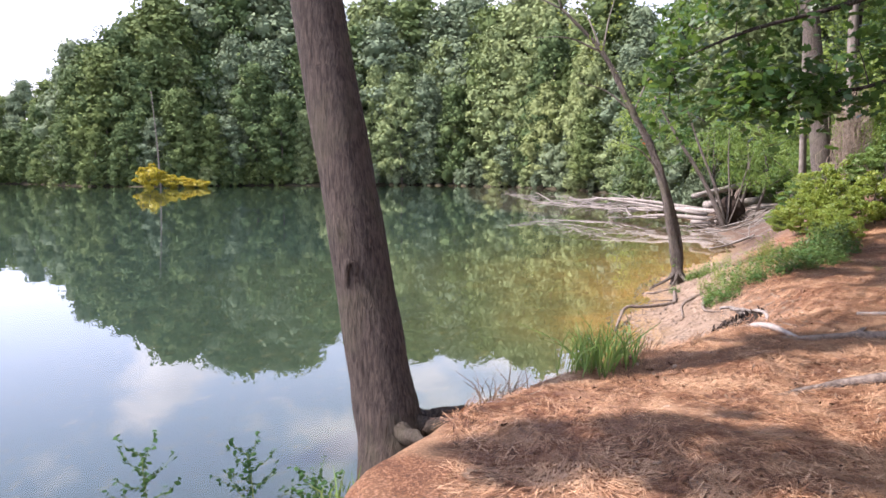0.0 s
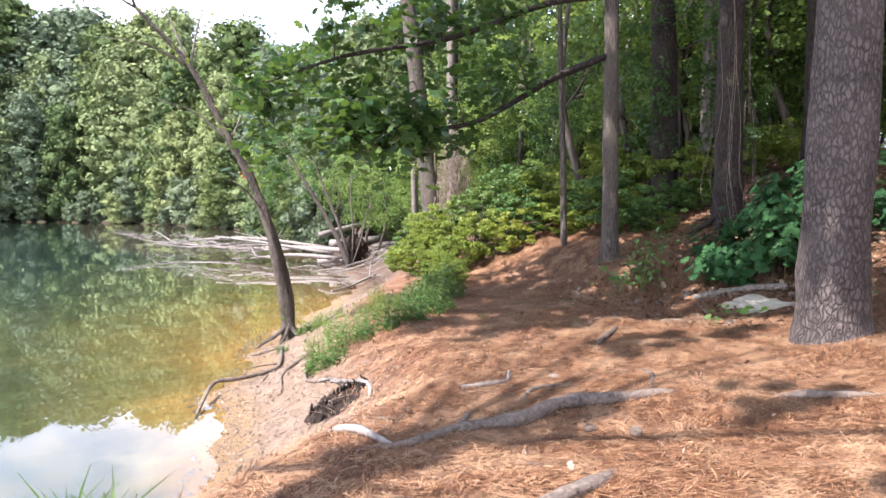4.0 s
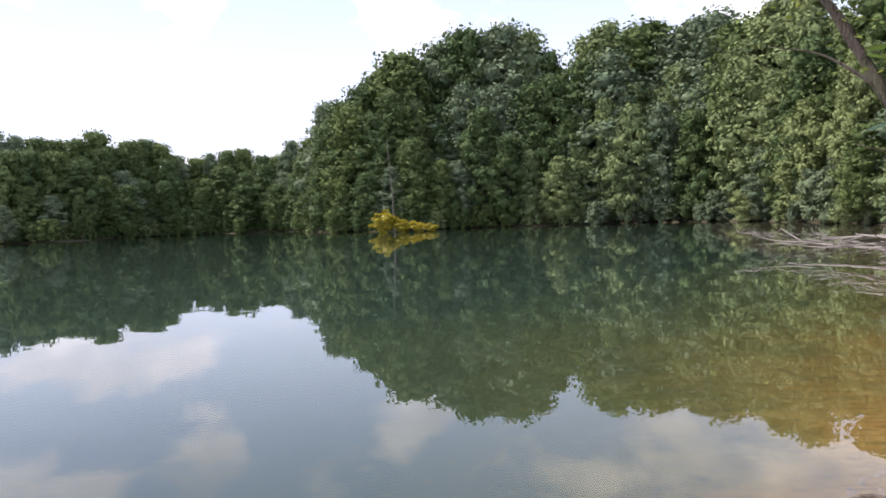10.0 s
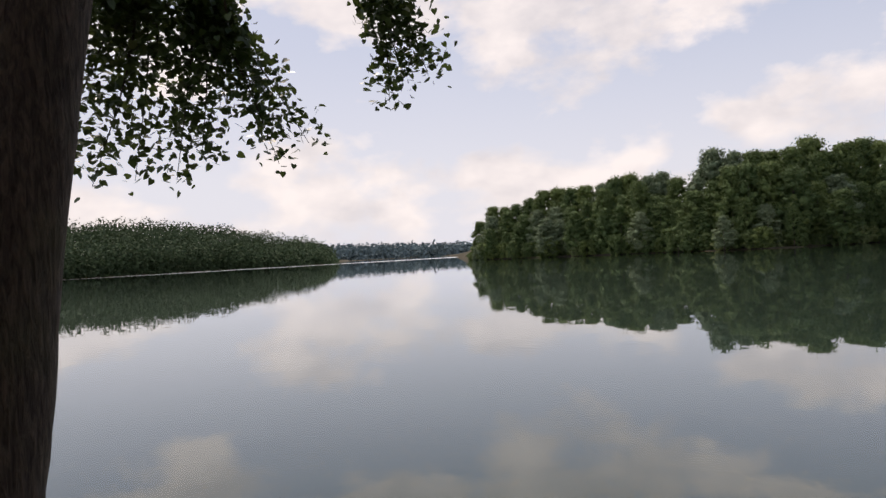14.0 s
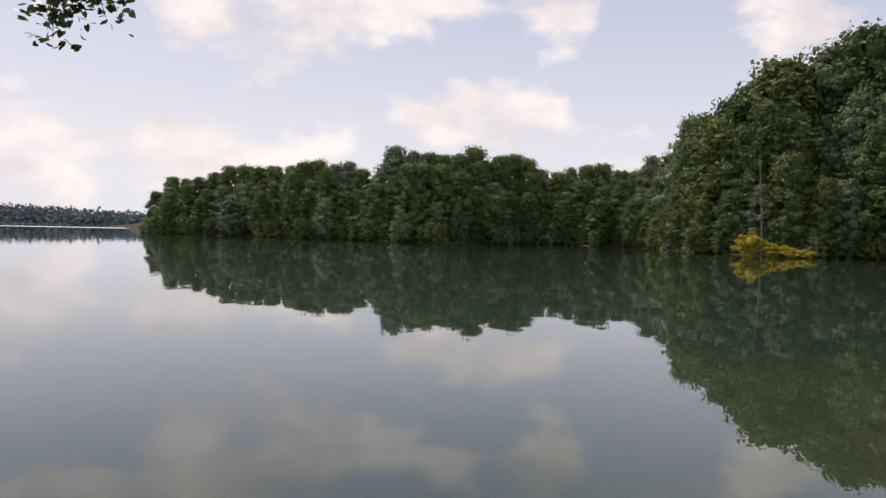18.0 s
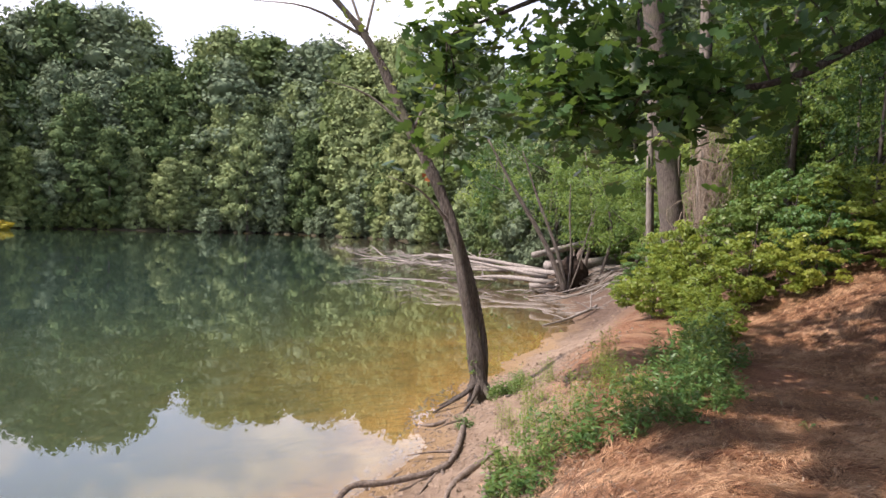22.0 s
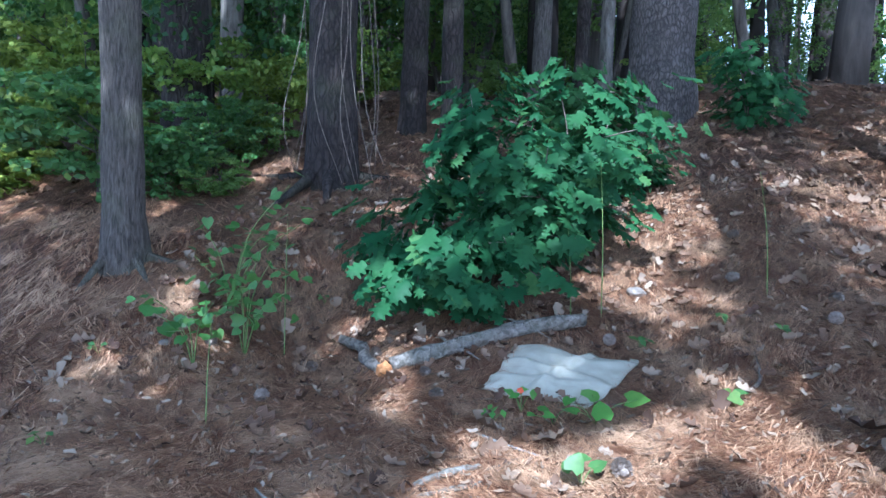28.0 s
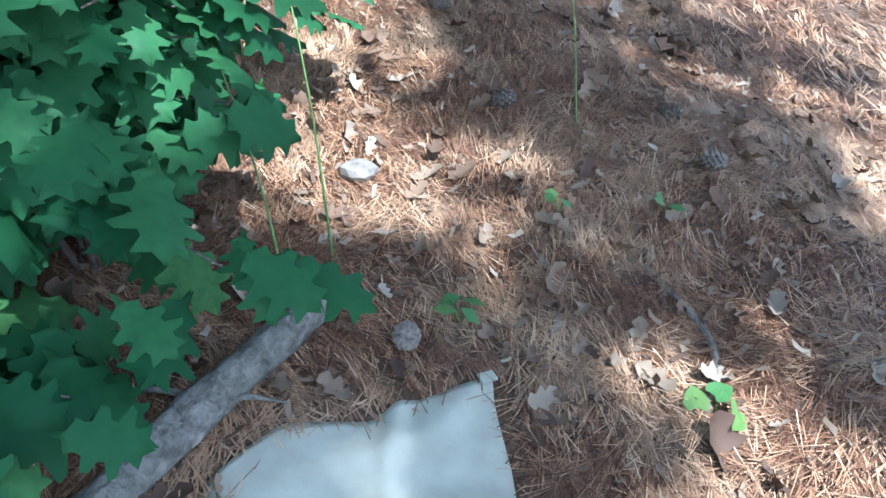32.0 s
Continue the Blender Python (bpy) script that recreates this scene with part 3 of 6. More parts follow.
def far_pine_kind(name, label, category, crown_mat, bark):
    t = thing(name, label, category)
    part("trunk", mesh_np("trunk", *tube([(0, 0, -0.02), (0.004, 0, 0.5), (0, 0, 1)], [0.013, 0.009, 0.002], 7, 8), smooth=True), bark, t)
    cs, al = [], []
    for i in range(46):
        z = 0.32 + 0.68 * (i / 45) ** 0.9
        ln = 0.19 * (1.05 - (z - 0.32) / 0.72) * rng.uniform(0.6, 1.2) + 0.02
        a = rng.uniform(0, 6.28)
        u = rng.uniform(0.25, 1, 34)
        w = rng.normal(0, 0.012, (34, 3))
        cs.append(np.stack([np.cos(a) * ln * u, np.sin(a) * ln * u, z + 0.02 * u + 0 * u], 1) + w)
        al.append(np.tile((math.cos(a), math.sin(a), 0.35), (34, 1)))
    c, al = np.concatenate(cs), np.concatenate(al)
    part("crown", mesh_np("crown", *leaves(c, np.tile((0, 0, 1.0), (len(c), 1)), rng.uniform(0.025, 0.05, len(c)), SIMPLE, 0.5, al)), crown_mat, t)
    return t


def put(kind, x, y, z, height, wide=1.0, turn=None, label="", group="", lean=(0, 0)):
    m = Matrix.LocRotScale((x, y, z), Euler((lean[0], lean[1], rng.uniform(0, 6.28) if turn is None else turn)), (height * wide, height * wide, height))
    return tagged(copy_thing(kind, m), label, "", group)

# ---- the lie of the land ----
SHORE = [(-6.0, -30.0), (0.6, -6.0), (1.5, 1.0), (2.15, 4.6), (2.42, 5.55), (2.75, 5.95), (3.3, 6.25), (3.9, 6.75), (4.6, 7.9), (5.3, 9.1), (5.95, 10.2), (6.35, 12.35), (7.3, 13.85), (7.9, 15.5), (10.2, 18.6),
         (13.2, 22.4), (15.0, 27.0), (16.8, 34.0), (20.0, 50.0), (24.0, 70.0), (27.0, 84.0), (38.0, 104.0)]
CX, CY = 5.0, 6.7
# far shore: bearing to the left of north, its distance, and the height of the wood's skyline in degrees
FAR = [(-60, 60, 12), (-24, 62, 14), (-16, 78, 15), (-10, 100, 15), (-5, 118, 14.6), (0, 126, 14.3), (4, 128, 16.2), (7.5, 130, 12.4), (9.5, 130, 14.0), (13.5, 130, 15.2),
       (18, 130, 14), (22, 130, 13.4), (24.8, 131, 11.8), (27.5, 138, 9.2), (29, 165, 6.6), (32, 185, 6.1), (38, 190, 5.6), (42, 182, 6.5),
       (45.5, 172, 7.4), (51.5, 172, 7.0), (53.3, 178, 4.9), (56, 185, 6.1), (60.5, 195, 5.6), (65, 212, 5.1), (69.8, 232, 3.7), (71, 238, 2.2)]
FA, FR, FS = (np.array(q, float) for q in zip(*FAR))


def smooth(a, b, v):
    t = np.clip((v - a) / (b - a), 0, 1)
    return t * t * (3 - 2 * t)


def inland(x, y):
    """Distance from the near shore, positive on land."""
    best, side = np.full(np.shape(x), 1e9), np.ones(np.shape(x))
    for (ax, ay), (bx, by) in zip(SHORE, SHORE[1:]):
        dx, dy = bx - ax, by - ay
        t = np.clip(((x - ax) * dx + (y - ay) * dy) / (dx * dx + dy * dy), 0, 1)
        ex, ey = x - ax - t * dx, y - ay - t * dy
        d = np.hypot(ex, ey)
        s = np.where(dx * ey - dy * ex < 0, 1.0, -1.0)
        best, side = np.where(d < best, d, best), np.where(d < best, s, side)
    return best * side


def relief(x, y):
    """Small unevenness of the near ground."""
    return 0.020 * np.sin(2.1 * x + 1.3 * np.sin(1.1 * y)) + 0.016 * np.sin(2.7 * y + 1.7 * np.sin(1.6 * x)) + 0.008 * np.sin(6.1 * x + 2 * y) * np.sin(5.3 * y - x)


def near_ground(x, y):
    d = inland(x, y)
    d = d + 0.10 * np.sin(2.6 * y + x) * np.exp(-(d / 1.5) ** 2) + 0.05 * np.sin(7.3 * y - 3 * x) * np.exp(-(d / 0.8) ** 2)
    steep = 1 - smooth(6.4, 9.0, y)
    w = 0.5 * steep + (1 - steep) * 2.6
    bank = 0.95 * smooth(0, 1, d / w) * (1 - 0.5 * smooth(19, 27, y) * (1 - smooth(3, 9, d)))
    plain_ = 0.2 * smooth(1, 7, d)
    s = x - 12.35
    hill = np.minimum(0.42 * 0.3 * np.logaddexp(0, s / 0.3) * np.clip(1 - (x - 12) / 60, 0.35, 1), 2.3 + 0.2 * np.sqrt(np.maximum(s, 0)))
    hill = hill + 0.30 * np.exp(-((x - 13.4) ** 2 / 1.6 + (y - 12.4) ** 2 / 4)) + 0.22 * smooth(8.2, 6.8, y) * smooth(11.6, 13.2, x) * (x < 30)
    hill = hill + 0.20 * np.exp(-((x - 11.35) ** 2 + (y - 6.75) ** 2) / 0.45)
    hollow = -0.42 * np.exp(-((x - 7.06) ** 2 + (y - 9.95) ** 2) / 0.06) - 0.25 * np.exp(-((x - 13.0) ** 2 / 0.5 + (y - 10.1) ** 2 / 0.4))
    dip = -0.30 * smooth(14, 24, y) * smooth(0, 5, d) * (1 - smooth(6, 16, d))
    clod = 0.022 * np.sin(17 * x + 3 * np.sin(9 * y)) * np.sin(19 * y + 2 * np.sin(13 * x)) + 0.02 * np.sin(7.7 * x + y) * np.sin(8.3 * y)
    clod = clod * smooth(0.05, 0.4, d) * (1 - smooth(1.6, 2.6, d)) * smooth(7.5, 9.0, y) * (y < 30)
    dry = clod + bank + plain_ + (hill + hollow) * smooth(0, 3, d) * (1 - 0.78 * smooth(18, 27, y) * (1 - smooth(5, 16, d))) + dip + relief(x, y) * smooth(0.2, 1.5, d)
    off = np.abs(np.minimum(d, 0))
    shelf = smooth(5.0, 20.0, y - 0.35 * off) * (1 - smooth(34, 70, y))
    deep = -0.02 - np.minimum((0.135 + 0.39 * (1 - shelf) + 0.5 * (1 - smooth(7.5, 12.5, y))) * off**0.95 + 0.007 * shelf * np.maximum(off - 3, 0) ** 2, 6.0)
    cut = 0.5 * steep * smooth(0, 0.6, -d) * -1
    return np.where(d > 0, np.maximum(dry, 0.004), 0.28 * (deep + cut))


def height(x, y):
    x, y = np.asarray(x, float), np.asarray(y, float)
    r = np.hypot(x - CX, y - CY)
    az = np.degrees(np.arctan2(-(x - CX), y - CY))
    rs = np.interp(az, FA, FR) + 2.0 * np.sin(az * 2.3) + 1.2 * np.sin(az * 6.1)
    rs = np.where(az > 71, np.where(az < 84, 1500.0, np.interp(az, [84, 95, 104, 120, 180], [470, 430, 380, 260, 120])), rs)
    over = r - rs
    far = np.where(over > 0, np.minimum(over * 0.10, np.where(az > 83, 14.0, 7.0)) + 0.15, np.maximum(over * 0.12, -6.0))
    near = near_ground(x, y)
    lake = np.where((az > -25) & (az < 175), far, -6.0)
    return np.maximum(near, lake)


def hgt(x, y):
    return float(height(np.array([x]), np.array([y]))[0])


def steps(lo, dense0, dense1, hi, fine, mids):
    """Grid lines: fine in the middle, wider outwards."""
    g = list(np.arange(dense0, dense1, fine))
    for sign, edge, end in ((-1, dense0, lo), (1, dense1, hi)):
        p, s, out = edge, fine, []
        while abs(p - edge) < abs(end - edge):
            s = min(s * 1.25, 5.0 if abs(p) < mids else 400.0)
            p += sign * s
            out.append(p)
        g = (out[::-1] + g) if sign < 0 else g + out
    return np.array(g)


gx = steps(-2600, 1.0, 15.5, 2600, 0.085, 270)
gy = steps(-2600, 3.0, 17.0, 2600, 0.085, 250)
X, Y = np.meshgrid(gx, gy, indexing="ij")
Z = height(X, Y)
nx, ny = X.shape
I, J = np.meshgrid(np.arange(nx - 1), np.arange(ny - 1), indexing="ij")
quads = np.stack([I * ny + J, (I + 1) * ny + J, (I + 1) * ny + J + 1, I * ny + J + 1], -1).reshape(-1, 4)
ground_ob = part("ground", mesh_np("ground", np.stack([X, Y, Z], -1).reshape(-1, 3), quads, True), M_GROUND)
tagged(ground_ob, "pine needle covered bank with sandy shore and lake bed", "ground", "", "structure")
water = part("water", mesh_np("water", [(-2600, -2600, 0), (2600, -2600, 0), (2600, 2600, 0), (-2600, 2600, 0)], [(0, 1, 2, 3)]), M_WATER)
tagged(water, "still clear green lake water mirroring sky and woods", "water", "", "structure")

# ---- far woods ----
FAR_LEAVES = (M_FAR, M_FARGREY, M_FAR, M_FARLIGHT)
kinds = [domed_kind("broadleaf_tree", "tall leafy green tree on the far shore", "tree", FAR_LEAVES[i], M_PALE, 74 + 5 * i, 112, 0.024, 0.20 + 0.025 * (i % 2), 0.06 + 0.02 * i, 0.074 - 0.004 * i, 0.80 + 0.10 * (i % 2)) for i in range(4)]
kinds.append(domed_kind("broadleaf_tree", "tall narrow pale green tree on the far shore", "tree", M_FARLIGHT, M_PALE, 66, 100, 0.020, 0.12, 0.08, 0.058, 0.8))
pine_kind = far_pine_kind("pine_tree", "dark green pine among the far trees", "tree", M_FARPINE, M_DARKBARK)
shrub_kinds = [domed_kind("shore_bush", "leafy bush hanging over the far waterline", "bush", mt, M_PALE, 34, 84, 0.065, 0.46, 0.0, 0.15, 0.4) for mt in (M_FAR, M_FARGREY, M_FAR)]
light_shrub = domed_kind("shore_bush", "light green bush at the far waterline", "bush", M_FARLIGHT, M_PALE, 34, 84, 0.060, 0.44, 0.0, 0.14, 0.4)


def polar(az, r):
    a = radians(az)
    return CX - r * math.sin(a), CY + r * math.cos(a)


def shore_r(az):
    return float(np.interp(az, FA, FR)) + 2.0 * math.sin(az * 2.3) + 1.2 * math.sin(az * 6.1)


for row, (back_m, share, gap, wob) in enumerate([(3.0, 0.55, 4.6, 0.22), (9, 0.82, 4.8, 0.16), (18, 1.03, 4.4, 0.13)]):
    az = -22.0
    while az < 70.6:
        r = shore_r(az) + back_m + rng.uniform(-2, 2)
        x, y = polar(az, r)
        z = hgt(x, y)
        tall = (r * math.tan(radians(float(np.interp(az, FA, FS)))) + 2.4 - z) * (share + rng.uniform(-wob, wob * 0.4))
        if not (row == 2 and 6.6 < az < 8.4):
            # Leaf tone chosen by bearing: hazy bright north, backlit west put into colour.
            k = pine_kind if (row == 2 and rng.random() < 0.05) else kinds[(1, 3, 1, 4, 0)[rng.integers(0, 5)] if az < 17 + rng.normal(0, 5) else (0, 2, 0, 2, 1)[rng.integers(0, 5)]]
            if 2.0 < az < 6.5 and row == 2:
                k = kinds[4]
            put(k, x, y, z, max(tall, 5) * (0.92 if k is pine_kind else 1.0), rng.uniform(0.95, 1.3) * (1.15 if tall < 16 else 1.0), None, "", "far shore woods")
        az += math.degrees(gap * rng.uniform(0.8, 1.2) / r)
az = -21.0
while az < 70.5:
    r = shore_r(az) + rng.uniform(8, 14)
    x, y = polar(az, r)
    put(shrub_kinds[2 * rng.integers(0, 2)], x, y, hgt(x, y) - 0.3, rng.uniform(7, 10), rng.uniform(0.8, 1.0), None, "dense shaded thicket behind the shore trees", "far thicket")
    az += math.degrees(4.5 / r)
az = -21.0
while az < 70.9:
    r = shore_r(az) + rng.uniform(0.3, 2.0)
    x, y = polar(az, r)
    # Paler bushes to the north, darker westward: shore light put into leaf colour.
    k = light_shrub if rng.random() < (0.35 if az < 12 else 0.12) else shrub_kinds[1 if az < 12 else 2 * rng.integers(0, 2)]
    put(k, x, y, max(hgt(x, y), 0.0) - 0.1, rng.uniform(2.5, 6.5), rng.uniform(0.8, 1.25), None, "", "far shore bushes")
    az += math.degrees(rng.uniform(1.8, 3.2) / r)
for (ax, ay), (qx, qy) in zip(SHORE[15:], SHORE[16:]):
    ln = math.hypot(qx - ax, qy - ay)
    nxt, nyt = (qy - ay) / ln, -(qx - ax) / ln
    s = 0.0
    while s < ln:
        for off, k, h in ((rng.uniform(0.3, 1.5), shrub_kinds[rng.integers(0, 3)], rng.uniform(2.2, 4.5)), (rng.uniform(3, 7), kinds[rng.integers(0, 5)], rng.uniform(9, 14)), (rng.uniform(9, 14), kinds[rng.integers(0, 5)], rng.uniform(13, 18))):
            if ay + s > 33 or off < 2:
                x, y = ax + (qx - ax) * s / ln + nxt * off, ay + (qy - ay) * s / ln + nyt * off
                if ay + s * (qy - ay) / ln > 35:
                    put(k, x, y, hgt(x, y) - 0.1, h, rng.uniform(0.85, 1.15), None, "leafy tree on the wooded bank of the cove" if off > 2 else "leafy bush on the wooded bank of the cove", "cove bank woods")
        s += rng.uniform(2.4, 3.6)
for x, y, h in ((26.5, 90.0, 9), (29.0, 94.0, 10), (31.5, 99.0, 11), (28.0, 86.0, 8), (30.5, 105.0, 12), (33.5, 108.0, 13), (26.0, 97.0, 9)):
    put(kinds[rng.integers(0, 4)], x, y, hgt(x, y) - 0.1, h, 1.3, None, "leafy tree on the wooded bank of the cove", "cove bank woods")
for az in (70.5, 70.75, 71.0, 71.3):
    x, y = polar(az, shore_r(az) + 1.0)
    put(shrub_kinds[rng.integers(0, 3)], x, y, hgt(x, y) - 0.2, rng.uniform(4, 6), 1.1, None, "", "far shore bushes")
yb = tree_kind("yellow_bush", "golden yellow bush standing in the lake", "bush", M_YELLOW, M_PALE, 40, 60, 0.10, 0.62, 0.0, 0.05, 0, 0.26)
for az, h, w in ((22.9, 4.3, 0.85), (21.4, 2.9, 1.2), (20.0, 2.2, 1.3), (18.9, 1.7, 1.3)):
    x, y = polar(az, 116)
    put(yb, x, y, -0.3, h, w, None, "", "yellow bush in the lake")
x, y = polar(22.0, 124)
dead = thing("dead_tree", "bare pale dead trunk standing at the far shore", "tree", "", (x, y, -0.5))
part("trunk", mesh_np("trunk", *tube([(0, 0, 0), (-0.3, 0, 8), (-0.9, 0, 17)], [0.16, 0.12, 0.04], 7, 14), smooth=True), M_PALE, dead)


def wood_mass(name, label, az0, az1, r_of, top_of, n, leaf, mat, deep=60):
    """A distant wooded slope, many crowns in one mesh."""
    q = rng.uniform(az0, az1, n)
    u = rng.random(n)
    r = np.array([r_of(v) for v in q]) + deep * u**1.5
    tops = np.array([top_of(v) for v in q]) * r
    h = tops * (0.5 + 0.55 * u) * rng.uniform(0.9, 1.06, n)
    a = np.radians(q)
    base = np.stack([CX - r * np.sin(a), CY + r * np.cos(a), np.maximum(h, 3)], 1)
    cen, ups = [], []
    m = 64
    d = rng.normal(0, 1, (n, m, 3))
    d /= np.linalg.norm(d, axis=2)[:, :, None]
    sz = max(leaf * 5.2, 6.0)
    cen = (base[:, None] + d * np.array([sz, sz, sz * 0.8]) * rng.uniform(0.5, 1.1, (n, m, 1)) - (0, 0, sz * 0.6)).reshape(-1, 3)
    skirt = cen.copy()
    skirt[:, 2] *= rng.random(len(skirt))
    cen = np.concatenate([cen, skirt])
    ups = np.tile((0.4, -0.4, 0.8), (len(cen), 1))
    ob = part(name, mesh_np(name, *leaves(cen, ups, leaf * rng.uniform(0.7, 1.4, len(cen)), SIMPLE, 0.9)), mat)
    return tagged(ob, label, "woods", "", "stuff")


wood_mass("headland_woods", "wooded green headland across the lake", 83.6, 122, lambda v: float(np.interp(v, [83, 95, 104, 122], [476, 434, 384, 260])),
          lambda v: math.tan(radians(float(np.interp(v, [83.4, 84.5, 88.9, 93, 99.8, 104, 122], [1.2, 1.9, 2.9, 3.6, 4.1, 3.9, 5.2])))), 1400, 1.7, M_HILL, 150)
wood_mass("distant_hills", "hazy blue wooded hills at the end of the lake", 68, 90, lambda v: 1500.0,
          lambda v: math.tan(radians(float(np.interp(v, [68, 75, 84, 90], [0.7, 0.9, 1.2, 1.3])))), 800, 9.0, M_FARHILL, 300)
# Sky reflection on ruffled water, put into the colour of a pale sheet.
ripple_line = part("wake", mesh_np("wake", [(*polar(104, 370), 0.02), (*polar(72, 520), 0.02), (*polar(72, 640), 0.02), (*polar(104, 374), 0.02)], [(0, 1, 2, 3)]),
                   plain("ruffled_water_glare", (0.70, 0.74, 0.78), (0.86, 0.88, 0.9), 0.4, 0.3), None)
tagged(ripple_line, "streak of ruffled water far out, its sky reflection painted pale", "water", "", "structure")

# ---- near trees ----


def limb(parent, pts, radii, mat, sides=7, rows=None, name="branch", rough=0.09):
    """One branch, in the thing's own space."""
    return part(name, mesh_np(name, *tube(pts, radii, sides, rows or 5 * len(pts), rough), smooth=True), mat, parent)


def spray(paths, per, spread, size, shape=SIMPLE, tilt=0.6, droop=0.25, up=(0, 0, 1), out=0.0):
    """Leaves about twigs: centres strewn along the paths."""
    cs = []
    for p in paths:
        c = spline(p, per) if len(p) > 2 else np.linspace(p[0], p[-1], per)
        cs.append(c + rng.normal(0, 1, (per, 3)) * np.array([spread, spread, spread * 0.7]))
    c = np.concatenate(cs)
    along = rng.normal(0, 1, (len(c), 3)) * (1, 1, 0.3) + (0, 0, -droop)
    if out:
        way = c * (1, 1, 0) / (np.linalg.norm(c[:, :2], axis=1)[:, None] + 1e-6)
        along = along * 0.4 + way * out - (0, 0, 0.55 * out)
        return leaves(c, np.tile(up, (len(c), 1)) + 0.7 * way, size * rng.uniform(0.6, 1.2, len(c)), shape, tilt, along)
    return leaves(c, np.tile(up, (len(c), 1)), size * rng.uniform(0.7, 1.25, len(c)), shape, tilt, along)


def high_crown(parent, centre, radius, n_clump, n_leaf, size, mat, shape=SIMPLE, spread=0.24):
    c, up = clumps(n_clump, n_leaf, radius, 0.3, spread)
    return part("crown", mesh_np("crown", *leaves(c + centre, up, size * rng.uniform(0.7, 1.3, len(c)), shape)), mat, parent)


def standing_tree(name, label, x, y, r, tall, mat, lean=(0, 0), crown=None, crown_mat=None, flare=0.5, sides=14, forks=3, curve=0.0, z=None):
    """A trunk with buttress roots, a few high limbs and a crown."""
    z0 = hgt(x, y) if z is None else z
    t = thing(name, label, "tree", "", (x, y, z0))
    top = np.array([lean[0] * tall, lean[1] * tall, tall])
    mid = top * 0.5 + (curve, curve * 0.3, 0)
    low = top * 0.12
    part("trunk", mesh_np("trunk", *tube([(0, 0, -0.25), low, mid, top], [r, r * 0.93, r * 0.78, r * 0.3], sides, 44, 0.035, flare), smooth=True), mat, t)
    for i in range(5 if flare > 0.3 else 0):
        a = i * 1.256 + rng.uniform(-0.4, 0.4)
        d = np.array([math.cos(a), math.sin(a)])
        ln = r * rng.uniform(2.2, 3.6)
        q = [(*(d * r * 0.4), r * 0.9), (*(d * (r * 1.1)), r * 0.25), (*(d * ln), hgt(x + d[0] * ln, y + d[1] * ln) - z0 - r * 0.12)]
        limb(t, q, [r * 0.34, r * 0.26, r * 0.08], mat, 7, 9, "root")
    for i in range(forks):
        h = tall * rng.uniform(0.5, 0.85)
        a = rng.uniform(0, 6.28)
        ln = tall * rng.uniform(0.12, 0.22)
        p = np.array([lean[0] * h, lean[1] * h, h]) + (curve * 0.8, 0, 0)
        limb(t, [p, p + (math.cos(a) * ln * 0.5, math.sin(a) * ln * 0.5, ln * 0.25), p + (math.cos(a) * ln, math.sin(a) * ln, ln * 0.7)], [r * 0.35, r * 0.22, r * 0.07], mat, 6)
    if crown:
        h, w, n, m, size = crown
        high_crown(t, np.array([lean[0] * h, lean[1] * h, h]), w, n, m, size, crown_mat)
    return t


# the leaning tree on the cut bank, with its knot hole and hanging branches
bx, by, bz = 2.62, 5.74, 0.72
big = thing("leaning_tree", "tall leaning tree with smooth grey brown bark at the bank edge", "tree", "", (bx, by, bz))
ax = np.array([-0.175, 0.10, 1.0])
part("trunk", mesh_np("trunk", *tube([-0.5 * ax, 0.6 * ax, 3.0 * ax + (0.03, 0, 0), 6 * ax, 11 * ax], [0.225, 0.20, 0.172, 0.15, 0.06], 26, 90, 0.022, 0.75), smooth=True), M_BIGBARK, big)
for a, ln, dz in ((0.25, 0.75, 0.0), (-0.35, 0.6, 0.02), (5.1, 0.6, 0.03)):
    d = np.array([math.cos(a), math.sin(a)])
    limb(big, [(*(d * 0.12), 0.10), (*(d * 0.26), 0.07), (*(d * 0.42), 0.09 + dz), (*(d * ln), 0.12 + dz)], [0.07, 0.06, 0.045, 0.015], M_BIGBARK, 8, 14, "root")
kn = ax * 1.10 + (-0.05, -0.165, 0)
ring = [kn + np.array([math.cos(q) * 0.035, -0.015 - 0.012 * math.sin(q), math.sin(q) * 0.085]) for q in np.linspace(0, 6.28, 13)]
limb(big, ring, [0.02, 0.024, 0.02], M_BIGBARK, 7, 26, "knot_lip")
# The hole's shade is a dark ellipsoid set in the trunk face.
hole_bm = bmesh.new()
bmesh.ops.create_uvsphere(hole_bm, u_segments=12, v_segments=8, radius=1.0)
bmesh.ops.transform(hole_bm, matrix=Matrix.LocRotScale(Vector(kn + (0, 0.006, 0)), None, (0.032, 0.02, 0.078)), verts=hole_bm.verts)
me = bpy.data.meshes.new("knot_hole")
hole_bm.to_mesh(me)
part("knot_hole", me, M_SOILSHADE, big, "knot hole, its shaded inside drawn as a dark ellipsoid")
wide = [(5.6, (-4.6, 0.9, 4.1), 0.07), (6.5, (-4.4, 2.2, 5.2), 0.06), (7.5, (1.5, -3.0, 10.0), 0.07), (8.5, (-2.5, 1.8, 11.0), 0.06), (7.0, (3.0, 1.0, 9.5), 0.06)]
for h, tip, r in wide:
    p, q = ax * h, np.array(tip)
    limb(big, [p, p * 0.6 + q * 0.4 + (0, 0, 0.5), q], [r, r * 0.6, r * 0.15], M_BIGBARK, 7, 16)


